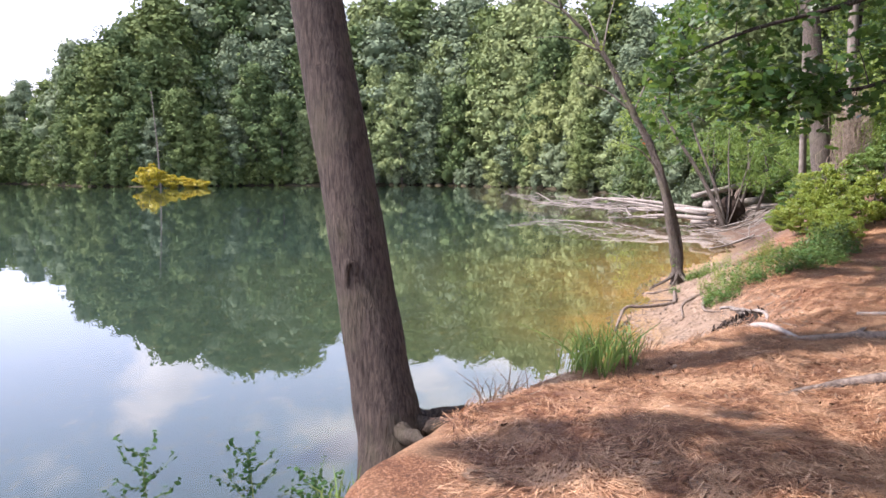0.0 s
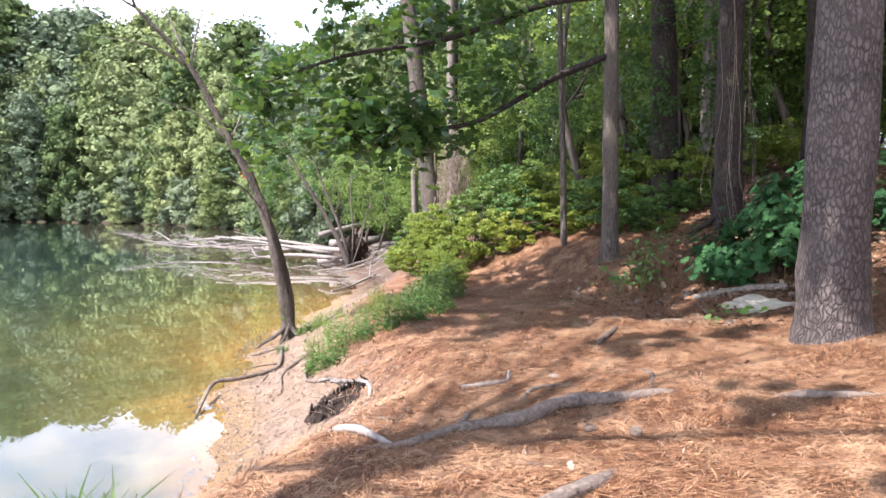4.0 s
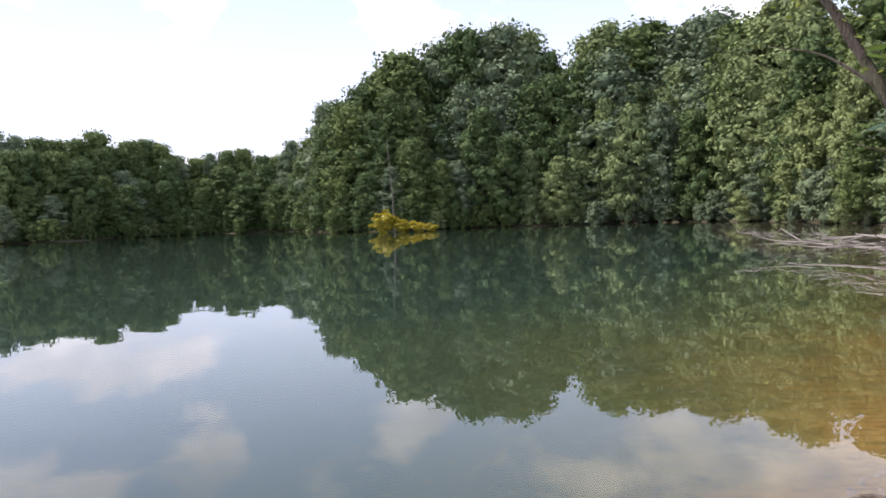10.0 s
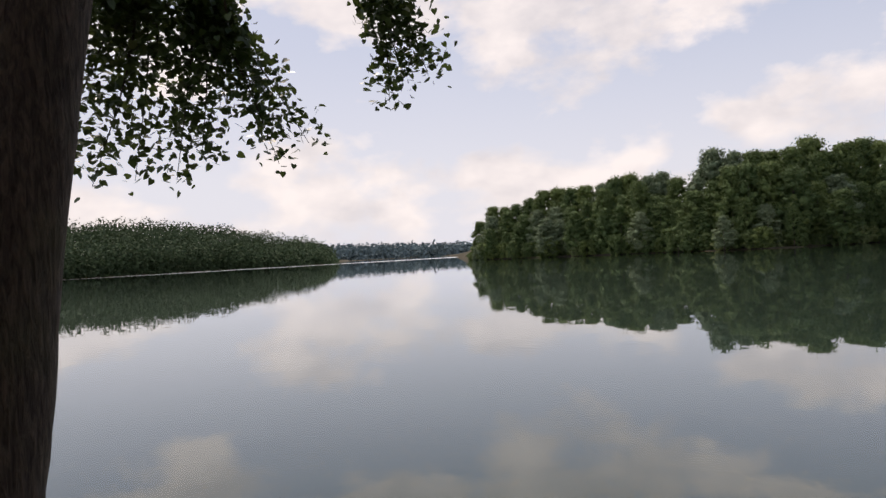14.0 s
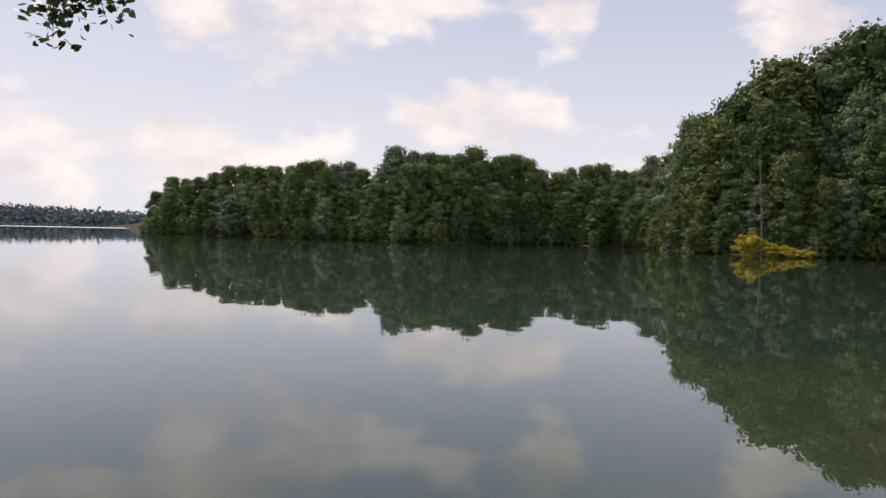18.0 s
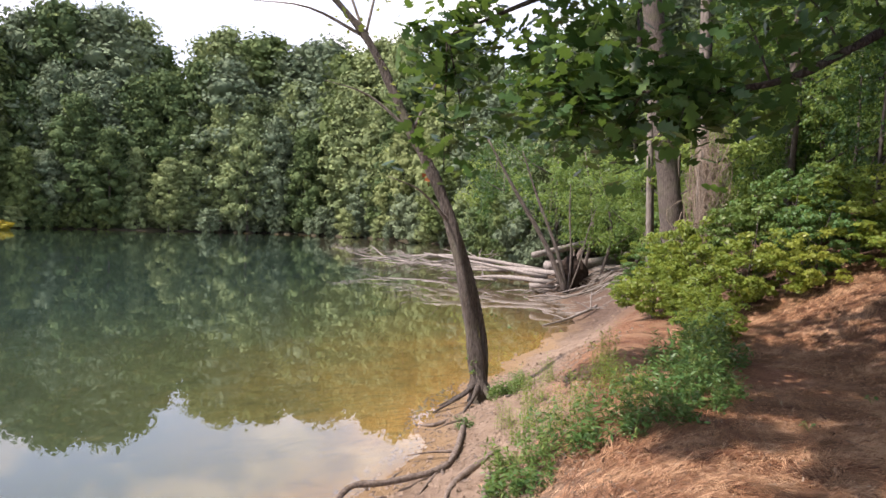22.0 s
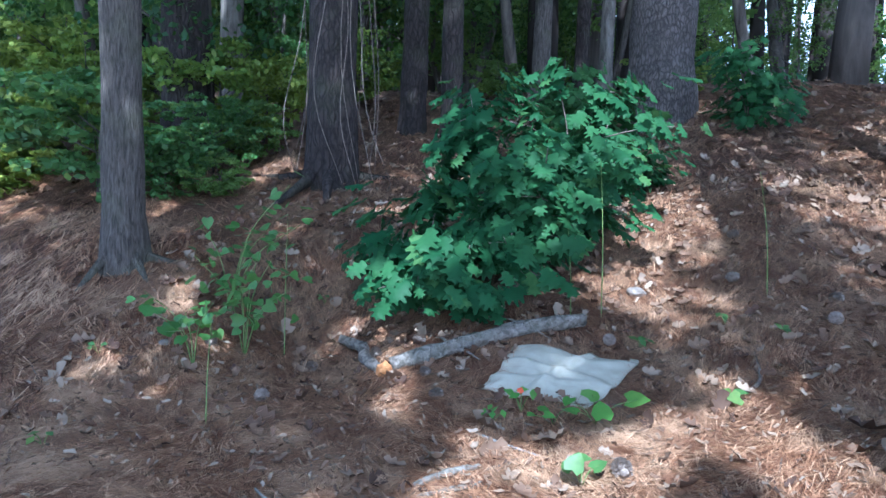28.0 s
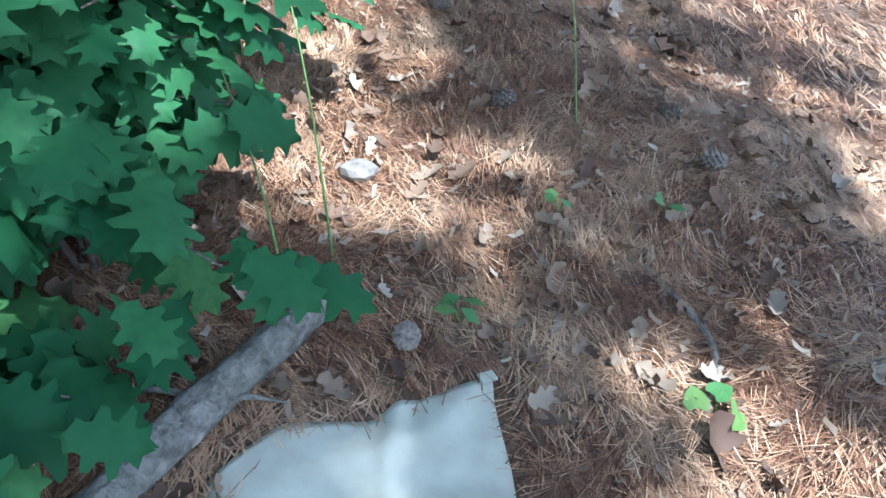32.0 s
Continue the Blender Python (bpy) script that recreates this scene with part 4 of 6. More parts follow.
def hanging(parent, start, ends, size, n):
    paths = []
    for e in ends:
        s, e = np.array(start, float), np.array(e, float)
        p = [s, s * 0.5 + e * 0.5 + (0, 0, 0.12) + rng.normal(0, 0.06, 3), e]
        limb(parent, p, [0.014, 0.009, 0.003], M_DARKBARK, 5, 9, "twig")
        paths.append(p)
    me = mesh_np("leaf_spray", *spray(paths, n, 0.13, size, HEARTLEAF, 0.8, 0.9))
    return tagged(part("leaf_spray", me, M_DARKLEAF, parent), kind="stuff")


def seen_from_stand(az, el, dist):
    """A spot over the lake by its bearing, rise and distance from where the walker stands, in the big tree's space."""
    a = radians(az)
    return (CX - dist * math.sin(a) - bx, CY + dist * math.cos(a) - by, 2.43 + dist * math.tan(radians(el)) - bz)


for (az, el, dist), ends in (
        ((97, 22, 6.9), [(104, 14, 6.8), (103, 9, 6.7), (101, 6.5, 6.9), (99, 12, 7.1), (98, 7, 7.0), (96, 15, 6.8), (100, 17, 7.0), (102, 19, 6.6)]),
        ((93, 21, 7.1), [(95, 7, 7.0), (93, 9, 6.9), (91, 13, 7.2), (90, 17, 7.0), (88, 11, 7.1), (84.5, 9.8, 7.2), (87, 8.2, 7.0), (92, 18, 7.3), (95, 11, 7.2)]),
        ((79, 23, 7.3), [(77.6, 13.0, 7.2), (76.2, 15, 7.3), (75, 18, 7.1), (74.2, 15, 7.2)])):
    hanging(big, seen_from_stand(az, el, dist), [seen_from_stand(*q) for q in ends], 0.082, 330)
# Unseen crowns, placed by where their shadows should fall on the path.
for dx, dy, w, n in ((2.75, 2.15, 1.0, 36), (1.7, 3.5, 1.0, 26), (4.1, 4.4, 1.3, 34), (3.9, 0.4, 1.4, 26), (-0.6, 4.2, 1.1, 22), (4.8, 3.5, 1.4, 20)):
    high_crown(big, np.array((dx, dy, 10.6)), (w, w, 1.0), n, 46, 0.22, M_OAK, SIMPLE, 0.26)
    limb(big, [ax * 6.5, ax * 4 + np.array((dx, dy, 10.6)) * 0.55, (dx, dy, 10.6)], [0.026, 0.018, 0.006], M_BIGBARK, 6, 12)


def shade_bough(gx, gy, wx, wy, n, high=10.2):
    """Adds an unseen leafy overhead bough to the leaning tree, shading one ground spot."""
    c = np.array((gx - 0.7226 * high - bx, gy - 0.0759 * high - by, high + 0.36))
    high_crown(big, c, (wx, wy, 0.7), n, 40, 0.2, M_OAK, SIMPLE, 0.22)
    limb(big, [ax * 6.0, ax * 4.2 + c * 0.5, c], [0.018, 0.012, 0.004], M_BIGBARK, 5, 12)


for gx_, gy_, wx, wy, n in ((6.9, 6.95, 1.5, 0.35, 20), (5.7, 4.35, 1.3, 0.5, 40), (4.3, 5.0, 0.7, 0.45, 10), (10.4, 10.7, 1.2, 0.9, 20), (10.1, 8.2, 0.8, 0.6, 12), (9.2, 6.3, 0.8, 0.4, 10), (7.9, 4.6, 0.9, 0.5, 12), (9.9, 5.0, 1.0, 0.7, 16), (3.3, 3.2, 1.2, 0.8, 16), (6.2, 2.8, 1.6, 0.8, 22), (11.3, 9.9, 0.8, 0.45, 13), (11.25, 7.9, 0.6, 0.4, 9), (12.0, 12.1, 1.1, 0.9, 30), (13.6, 12.9, 1.2, 0.9, 34), (12.9, 10.7, 0.8, 0.7, 15), (11.2, 13.2, 0.9, 0.6, 18), (12.3, 6.85, 1.0, 0.45, 22), (12.5, 7.35, 0.5, 0.45, 7), (11.3, 10.9, 1.0, 0.7, 22), (12.6, 11.6, 0.9, 0.7, 20), (13.7, 11.7, 0.9, 0.8, 20), (10.2, 12.0, 0.8, 0.5, 12), (10.0, 9.7, 0.6, 0.5, 11), (3.6, 4.85, 0.9, 0.4, 20), (4.5, 4.45, 0.6, 0.35, 14)):
    shade_bough(gx_, gy_, wx, wy, n)

# the small tree with two stems at the water's edge
sx, sy, sz = 8.54, 15.55, 0.09
st = thing("shore_tree", "slender leaning two-stemmed tree with exposed roots at the water", "tree", "", (sx, sy, sz))
stem = [(0, 0, -0.1), (-0.06, 0.02, 0.5), (-0.42, 0.13, 2.35), (-1.0, 0.3, 3.65), (-1.65, 0.5, 4.95), (-2.5, 0.7, 5.9)]
limb(st, stem, [0.18, 0.105, 0.085, 0.07, 0.048, 0.025], M_BARK, 14, 70, "trunk", 0.12)
part("scar", mesh_np("scar", *leaves(np.array([(-0.80, 0.16, 3.0), (-0.78, 0.15, 2.93), (-0.84, 0.17, 3.06)]), np.tile((0.2, -1.0, 0.2), (3, 1)), [0.09, 0.08, 0.07], HEARTLEAF, 0.3)), M_WITHER, st, "withered orange red leaves")
limb(st, [(0.09, 0.1, 0), (0.07, 0.12, 0.8), (-0.20, 0.18, 1.9), (-0.42, 0.18, 2.5)], [0.055, 0.05, 0.045, 0.03], M_BARK, 10, 24, "stem", 0.06)
for p, tip in ((stem[3], (-2.2, 0.4, 4.3)), (stem[4], (-1.3, 0.8, 6.2)), (stem[4], (-3.2, 0.2, 5.2)), (stem[4], (-2.2, 1.2, 6.4)), (stem[2], (-1.4, -0.2, 3.0)), (stem[3], (-0.3, 0.6, 4.8)), (stem[5], (-3.6, 0.9, 6.1)), (stem[5], (-3.0, 0.9, 7.0))):
    limb(st, [p, (np.array(p) + tip) / 2 + (0, 0, 0.15), tip], [0.026, 0.014, 0.004], M_PALE, 5, 9)
tagged(part("leaf_spray", mesh_np("leaf_spray", *spray([[stem[3], stem[4]], [stem[4], stem[5]], [stem[4], (-1.3, 0.8, 6.2)], [stem[3], (-0.6, 0.4, 4.6)]], 26, 0.22, 0.10)), M_BUSH, st), kind="stuff")
tagged(part("shoot", mesh_np("shoot", *spray([[(0.15, 0.05, 1.15), (0.35, 0, 1.05)], [(-0.1, -0.05, 0.35), (-0.12, -0.05, 0.6)]], 14, 0.04, 0.07)), M_WEED, st), kind="stuff")
for i, (dx, dy, r) in enumerate(((-0.75, -0.35, 0.05), (-0.45, -0.7, 0.045), (0.5, -0.25, 0.06), (0.45, 0.3, 0.05), (-0.3, 0.35, 0.045), (0.15, -0.8, 0.05), (-0.6, -0.05, 0.04))):
    limb(st, [(dx * 0.10, dy * 0.10, 0.20), (dx * 0.4, dy * 0.4, 0.07), (dx, dy, hgt(sx + dx, sy + dy) - sz + 0.01)], [r * 0.9, r * 0.6, r * 0.25], M_BARK, 7, 12, "root")

# exposed roots and driftwood on the shore and the path
def lying(name, label, category, pts, radii, mat, sides=8, lift=0.4, twigs=()):
    """A stick or root that follows the ground."""
    p = [np.array((x, y, max(hgt(x, y), -0.05) + radii[0] * lift + dz)) for x, y, dz in pts]
    base = p[0].copy()
    t = thing(name, label, category, "", base)
    part("shaft", mesh_np("shaft", *tube([q - base for q in p], radii, sides, 8 * len(p), 0.10), smooth=True), mat, t)
    for u, dx, dy, dz, r in twigs:
        s = p[int(u)] - base
        limb(t, [s, s + (dx * 0.5, dy * 0.5, dz * 0.6 + 0.02), s + (dx, dy, dz)], [r, r * 0.7, r * 0.25], mat, 6, 8, "twig")
    return t


lying("bent_root", "long bare brown root running down into the water", "root", [(8.0, 14.4, 0.0), (7.62, 13.4, 0.02), (7.3, 12.75, 0.03), (6.75, 12.5, 0.10), (6.4, 12.42, 0.16), (6.15, 12.0, 0.08), (5.88, 11.5, -0.12)],
      [0.034, 0.034, 0.031, 0.03, 0.027, 0.023, 0.016], M_ROOT, 9, 0.6, [(2, -0.1, -0.75, -0.08, 0.02), (2, -0.35, -0.5, -0.06, 0.018), (1, -0.5, 0.1, -0.05, 0.018), (3, 0.2, 0.35, -0.04, 0.012), (0, -0.45, -0.25, -0.03, 0.016)])
for pts, rad in (([(8.1, 14.9, 0), (7.7, 14.6, 0), (7.45, 14.7, 0)], [0.035, 0.03, 0.012]), ([(7.7, 12.4, 0), (7.2, 12.0, 0.01), (7.0, 11.5, 0)], [0.03, 0.025, 0.01]), ([(7.5, 11.9, 0), (7.25, 11.3, 0.02), (7.3, 10.8, 0)], [0.03, 0.02, 0.01])):
    lying("shore_root", "thin bare root on the sandy shore", "root", pts, rad, M_ROOT, 7)
lying("surface_root", "thick grey root worn bare across the needle path", "root", [(5.2, 5.75, -0.04), (5.69, 5.83, 0.0), (6.14, 5.79, 0.02), (6.6, 5.82, 0.03), (6.99, 5.92, -0.02), (7.3, 6.1, -0.08)], [0.022, 0.036, 0.044, 0.048, 0.042, 0.02], M_ROOT, 10, 0.35)
lying("surface_root", "long dark root snaking across the needle path", "root", [(5.9, 7.25, -0.06), (6.3, 7.1, 0.0), (6.81, 7.16, 0.01), (7.3, 7.1, 0.03), (7.73, 7.12, 0.04), (8.1, 6.98, 0.03), (8.52, 6.84, 0.0), (9.0, 6.75, -0.08)], [0.02, 0.034, 0.045, 0.055, 0.06, 0.05, 0.04, 0.02], M_ROOT, 10, 0.35,
      [(2, 0.35, 0.35, 0.0, 0.03)])
lying("surface_root", "thin grey root half buried in needles", "root", [(9.1, 6.3, -0.04), (9.4, 6.05, 0.01), (9.8, 5.7, -0.03)], [0.03, 0.045, 0.03], M_ROOT)
lying("fallen_stick", "short broken stick on the needle path", "stick", [(9.60, 8.60, 0.01), (9.95, 8.78, 0.02), (10.35, 9.02, 0.02)], [0.026, 0.032, 0.024], M_ROOT)
lying("fallen_stick", "bleached curved stick on the path edge", "stick", [(7.42, 8.04, 0), (7.7, 8.0, 0.01), (7.93, 8.07, 0.0), (8.0, 8.12, 0.08)], [0.022, 0.025, 0.02, 0.015], M_BLEACH)
lying("fallen_stick", "bleached stick by the hollow stump", "stick", [(5.9, 7.75, 0), (6.1, 7.45, 0.02), (6.25, 7.1, 0.0)], [0.03, 0.035, 0.02], M_BLEACH)
for pts, rad, mt in (([(10.45, 9.55, 0), (10.7, 9.7, 0.01), (10.97, 9.63, 0.01), (11.05, 9.75, 0.05)], [0.012, 0.012, 0.009, 0.005], M_BLEACH), ([(11.35, 9.19, 0), (11.5, 9.05, 0.01), (11.6, 8.94, 0)], [0.016, 0.018, 0.014], M_LICHEN),
                     ([(11.25, 9.15, 0), (11.35, 9.02, 0), (11.43, 8.91, 0)], [0.014, 0.016, 0.013], M_LICHEN), ([(11.9, 9.0, 0), (11.8, 8.85, 0.015), (11.72, 8.66, 0)], [0.008, 0.008, 0.004], M_BLEACH), ([(12.35, 7.75, 0), (12.5, 7.55, 0.01), (12.8, 7.5, 0)], [0.012, 0.012, 0.006], M_ROOT),
                     ([(12.6, 9.35, 0.03), (12.75, 9.2, 0.05), (12.82, 8.95, 0.04)], [0.009, 0.008, 0.004], M_ROOT), ([(8.6, 7.0, 0), (8.9, 7.25, 0.01), (9.0, 7.5, 0)], [0.018, 0.02, 0.01], M_ROOT), ([(7.6, 7.45, 0), (7.85, 7.6, 0.02), (8.2, 7.55, 0)], [0.02, 0.02, 0.01], M_ROOT)):
    lying("twig", "thin dry twig lying on the needles", "twig", pts, rad, mt, 6)

# hollow stump in the bank
hx, hy = 7.1, 9.95
hz = hgt(hx, hy)
stump = thing("hollow_stump", "dark rotted hollow stump with bleached rim in the sandy bank", "stump", "", (hx, hy, hz))
rad, spin = np.linspace(0, 1, 7), np.linspace(0, 6.283, 20, endpoint=False)
rim = np.array([[(-0.04 + 0.30 * q * math.cos(a) * (1 + 0.12 * math.sin(3 * a)), 0.30 * q * math.sin(a) * (1 + 0.1 * math.sin(2 * a + 1))) for a in spin] for q in rad]).reshape(-1, 2)
pz = height(hx + rim[:, 0], hy + rim[:, 1]) - hz + 0.015 + 0.02 * np.sin(rim[:, 0] * 40) * np.sin(rim[:, 1] * 37)
I2, J2 = np.meshgrid(np.arange(6), np.arange(20), indexing="ij")
fq = np.stack([I2 * 20 + J2, (I2 + 1) * 20 + J2, (I2 + 1) * 20 + (J2 + 1) % 20, I2 * 20 + (J2 + 1) % 20], -1).reshape(-1, 4)
# The hollow's shade is put into the pit floor's near-black soil colour.
part("pit", mesh_np("pit", np.column_stack([rim, pz]), fq, True), M_SOILSHADE, stump, "pit floor with the hollow's shade in its soil colour")
ht = lambda dx, dy: hgt(hx + dx, hy + dy) - hz
for i in range(46):
    a = rng.uniform(-0.6, 3.9)
    d = np.array([math.cos(a), math.sin(a)])
    q = 0.27 + rng.uniform(-0.04, 0.05)
    z1 = ht(*(d * q))
    up = rng.uniform(0.03, 0.12) + 0.10 * max(0.0, math.sin(a + 0.4) * (a > 2.2))
    limb(stump, [(*(d * q * 1.08), z1 - 0.12), (*(d * q), z1 + 0.02), (*(d * q * rng.uniform(0.75, 0.98)), z1 + up)], [0.030, 0.024, 0.004], M_SOILSHADE if i % 4 else M_DARKBARK, 5, 6, "rim_piece", 0.25)
for i in range(16):
    a, q = rng.uniform(0, 6.28), rng.uniform(0.03, 0.2)
    e = np.array([q * math.cos(a) - 0.04, q * math.sin(a)])
    limb(stump, [(*e, ht(*e) - 0.02), (*(e + rng.normal(0, 0.05, 2)), ht(*e) + 0.08), (*(e + rng.normal(0, 0.09, 2)), ht(*e) + rng.uniform(0.1, 0.2))], [0.008, 0.006, 0.002], M_ROOT if i % 2 else M_DARKBARK, 5, 7, "fibre", 0.2)
for pts, r in ((((-0.10, 0.30), (0.06, 0.30), (0.20, 0.24), (0.29, 0.10), (0.30, -0.08), (0.24, -0.30), (0.12, -0.52)), 0.030), (((0.0, 0.22), (0.13, 0.17), (0.24, 0.10)), 0.026), (((0.25, 0.18), (0.33, 0.02), (0.33, -0.15)), 0.030)):
    limb(stump, [(x, y, max(ht(x, y), -0.05 + 0.30 * (abs(x) + abs(y) < 0.42)) + 0.015) for x, y in pts], [r * 0.6, r, r * 1.1, r * 0.5], M_BLEACH, 8, 22, "bleached_root", 0.16)

# oak with the low branch over the path
oak = standing_tree("oak_tree", "slender grey brown oak with a low branch over the path", 13.07, 11.74, 0.145, 13, M_BARK, (-0.012, 0.012), (11.3, (5.2, 5.2, 2.0), 85, 60, 0.27), M_OAK, 0.55, 16)
o0 = np.array(oak.location)
bough = [np.array(p) - o0 for p in ((13.0, 11.8, 5.25), (12.0, 12.05, 4.80), (10.9, 11.9, 4.22), (10.1, 11.8, 3.85), (9.4, 12.2, 3.75), (8.7, 12.7, 3.85))]
limb(oak, bough, [0.065, 0.055, 0.042, 0.034, 0.026, 0.015], M_DARKBARK, 9, 36)
bough2 = [np.array(p) - o0 for p in ((13.0, 11.8, 6.3), (11.8, 12.2, 6.0), (10.2, 12.5, 5.3), (8.6, 13.0, 4.9), (7.4, 13.4, 4.4))]
limb(oak, bough2, [0.06, 0.05, 0.04, 0.03, 0.012], M_DARKBARK, 9, 30)
bough3 = [np.array(p) - o0 for p in ((13.0, 11.8, 7.4), (11.6, 12.6, 7.2), (9.8, 13.4, 6.6), (8.0, 14.2, 6.0))]
limb(oak, bough3, [0.06, 0.05, 0.035, 0.012], M_DARKBARK, 9, 24)
# Unseen crowns added to the oak so path, trunks and undergrowth fall in shade.
limb(oak, [bough3[-1], (bough3[-1] + np.array((6.4, 10.5, 7.5)) - o0) / 2, np.array((6.4, 10.5, 7.5)) - o0], [0.03, 0.02, 0.01], M_DARKBARK, 7, 10)
high_crown(oak, np.array((6.4, 10.5, 7.6)) - o0, (1.6, 1.2, 0.7), 34, 40, 0.2, M_OAK, SIMPLE, 0.24)
high_crown(oak, np.array((9.4, 12.0, 11.2)) - o0, (2.4, 3.2, 1.2), 80, 50, 0.22, M_OAK, SIMPLE, 0.2)
high_crown(oak, np.array((-2.2, 3.0, 9.3)), (3.0, 4.0, 1.6), 70, 60, 0.24, M_OAK, SIMPLE, 0.2)
tips = [(7.45, 13.6, 3.05), (7.6, 13.3, 3.35), (8.1, 13.2, 3.4), (8.5, 12.7, 3.3), (8.9, 12.6, 3.1), (9.3, 12.3, 3.2), (7.5, 13.5, 4.1), (8.2, 13.1, 4.3), (8.8, 12.9, 4.5), (9.4, 12.6, 4.4), (10.0, 12.3, 4.6), (10.6, 12.2, 4.8),
        (9.7, 11.9, 3.5), (9.0, 11.7, 3.35), (8.3, 12.2, 3.6), (7.9, 13.8, 4.8), (8.6, 13.5, 5.3), (9.4, 13.2, 5.5), (10.3, 12.8, 5.6), (11.2, 12.4, 5.9), (9.0, 13.0, 3.8), (8.0, 12.9, 3.8), (11.0, 12.0, 5.2), (10.2, 13.2, 6.0), (8.8, 13.9, 6.0), (9.8, 12.6, 3.9)]
paths = []
allb = np.concatenate([spline(b, 20) for b in (bough, bough2, bough3)])
for q in tips:
    e = np.array(q) - o0
    s = allb[np.argmin(np.linalg.norm(allb - e + (0, 0, 0.3), axis=1))]
    p = [s, s * 0.5 + e * 0.5 + (0, 0, 0.08), e]
    limb(oak, p, [0.013, 0.009, 0.003], M_DARKBARK, 5, 8, "twig")
    paths.append(p)
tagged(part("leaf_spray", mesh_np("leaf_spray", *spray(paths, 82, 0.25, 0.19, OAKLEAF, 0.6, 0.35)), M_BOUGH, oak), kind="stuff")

standing_tree("young_tree", "thin young tree with pale bark beside the path", 13.59, 13.48, 0.068, 9, M_BARK, (-0.035, 0.02), (8, (1.8, 1.8, 1.6), 20, 40, 0.13), M_OAK, 0.2, 10, 2)
# The pine's unseen crown is thickened to cut sky light on the path.
standing_tree("pine_tree", "large pine with plated grey bark beside the path", 11.25, 6.95, 0.33, 17, M_PINE, (-0.03, -0.03), (14.0, (5.4, 5.0, 2.2), 170, 60, 0.27), M_FARPINE, 0.29, 24)
standing_tree("pine_tree", "thick dark pine with deeply furrowed bark", 16.13, 13.06, 0.28, 18, M_DARKBARK, (-0.025, 0.03), (15.5, (3.4, 3.4, 2.6), 36, 60, 0.2), M_FARPINE, 0.4, 20)
vt = standing_tree("pine_tree", "dark pine trunk overgrown with hanging dry vines", 15.31, 11.0, 0.25, 17, M_DARKBARK, (-0.01, 0.0), (14.5, (3.2, 3.2, 2.4), 34, 60, 0.2), M_FARPINE, 0.4, 18)
for i in range(14):
    a = rng.uniform(0, 6.28)
    r0, r1 = rng.uniform(0.26, 0.34), rng.uniform(0.3, 0.6)
    h = rng.uniform(2.2, 5.0)
    limb(vt, [(r0 * math.cos(a), r0 * math.sin(a), h), (1.15 * r0 * math.cos(a + 0.4), 1.15 * r0 * math.sin(a + 0.4), h * 0.6), (r1 * math.cos(a + 0.2), r1 * math.sin(a + 0.2), h * 0.25), (r1 * 1.3 * math.cos(a + rng.uniform(-0.8, 0.9)), r1 * 1.3 * math.sin(a + 0.7), 0.0)],
         [0.003, 0.005, 0.005, 0.003], M_ROOT, 5, 14, "vine", 0.05)
for x, y, r, mt, lean in ((18.31, 13.68, 0.18, M_PALE, (0, 0)), (17.35, 10.63, 0.175, M_DARKBARK, (0.005, 0)), (16.59, 9.98, 0.13, M_DARKBARK, (-0.01, 0.02)), (19.15, 9.09, 0.14, M_BARK, (0, 0)), (17.7, 7.5, 0.42, M_PINE, (0, 0.01)),
                         (19.57, 8.49, 0.11, M_DARKBARK, (0, 0)), (19.9, 8.1, 0.11, M_PALE, (0.01, 0)), (20.6, 7.0, 0.15, M_DARKBARK, (0, 0)), (14.0, 3.2, 0.2, M_PINE, (0, 0)), (15.5, 5.5, 0.2, M_DARKBARK, (0, 0)), (10.0, 1.0, 0.25, M_PINE, (0, 0)),
                         (15.7, 21.9, 0.3, M_BARK, (-0.12, 0.04)), (15.9, 21.2, 0.15, M_PALE, (-0.02, 0)), (15.64, 23.07, 0.10, M_PALE, (-0.03, 0)), (16.3, 24.0, 0.08, M_PALE, (-0.05, 0.0)), (16.8, 22.5, 0.12, M_DARKBARK, (0, 0))):
    standing_tree("woodland_tree", "tall woodland tree trunk rising from undergrowth", x, y, r, rng.uniform(13, 17), mt, lean, (12.5, (3.4, 3.4, 2.4), 16, 50, 0.24), M_OAK if mt is M_PALE else M_FARPINE, 0.3, 14, 2)

wood_kinds = [tree_kind("wood_tree", "slender tree in the shady wood", "tree", M_OAK, mt, 15, 38, 0.028, 0.22, 0.55, 0.012, 2, 0.26) for mt in (M_DARKBARK, M_BARK, M_DARKBARK)]
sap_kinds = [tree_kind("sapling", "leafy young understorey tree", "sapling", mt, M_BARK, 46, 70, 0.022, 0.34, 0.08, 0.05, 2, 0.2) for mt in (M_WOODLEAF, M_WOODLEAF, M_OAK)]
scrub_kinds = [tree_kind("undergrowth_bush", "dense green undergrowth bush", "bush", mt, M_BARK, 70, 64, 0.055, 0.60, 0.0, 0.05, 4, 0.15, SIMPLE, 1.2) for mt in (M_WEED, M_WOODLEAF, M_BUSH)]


def clear_of_path(x, y):
    return inland(np.array([x]), np.array([y]))[0] > 3 and not (x < 14.2 and y < 15.5) and not (x < 17.5 and y < 9.5)


count = 0
while count < 130:
    x, y = rng.uniform(14, 62), rng.uniform(-12, 75)
    if not clear_of_path(x, y) or (x < 22 and y < 12) or inland(np.array([x]), np.array([y]))[0] < 5:
        continue
    k = wood_kinds[rng.integers(0, 3)]
    put(k, x, y, hgt(x, y), rng.uniform(13, 20), rng.uniform(0.8, 1.25), None, "", "woodland trees")
    count += 1
count = 0
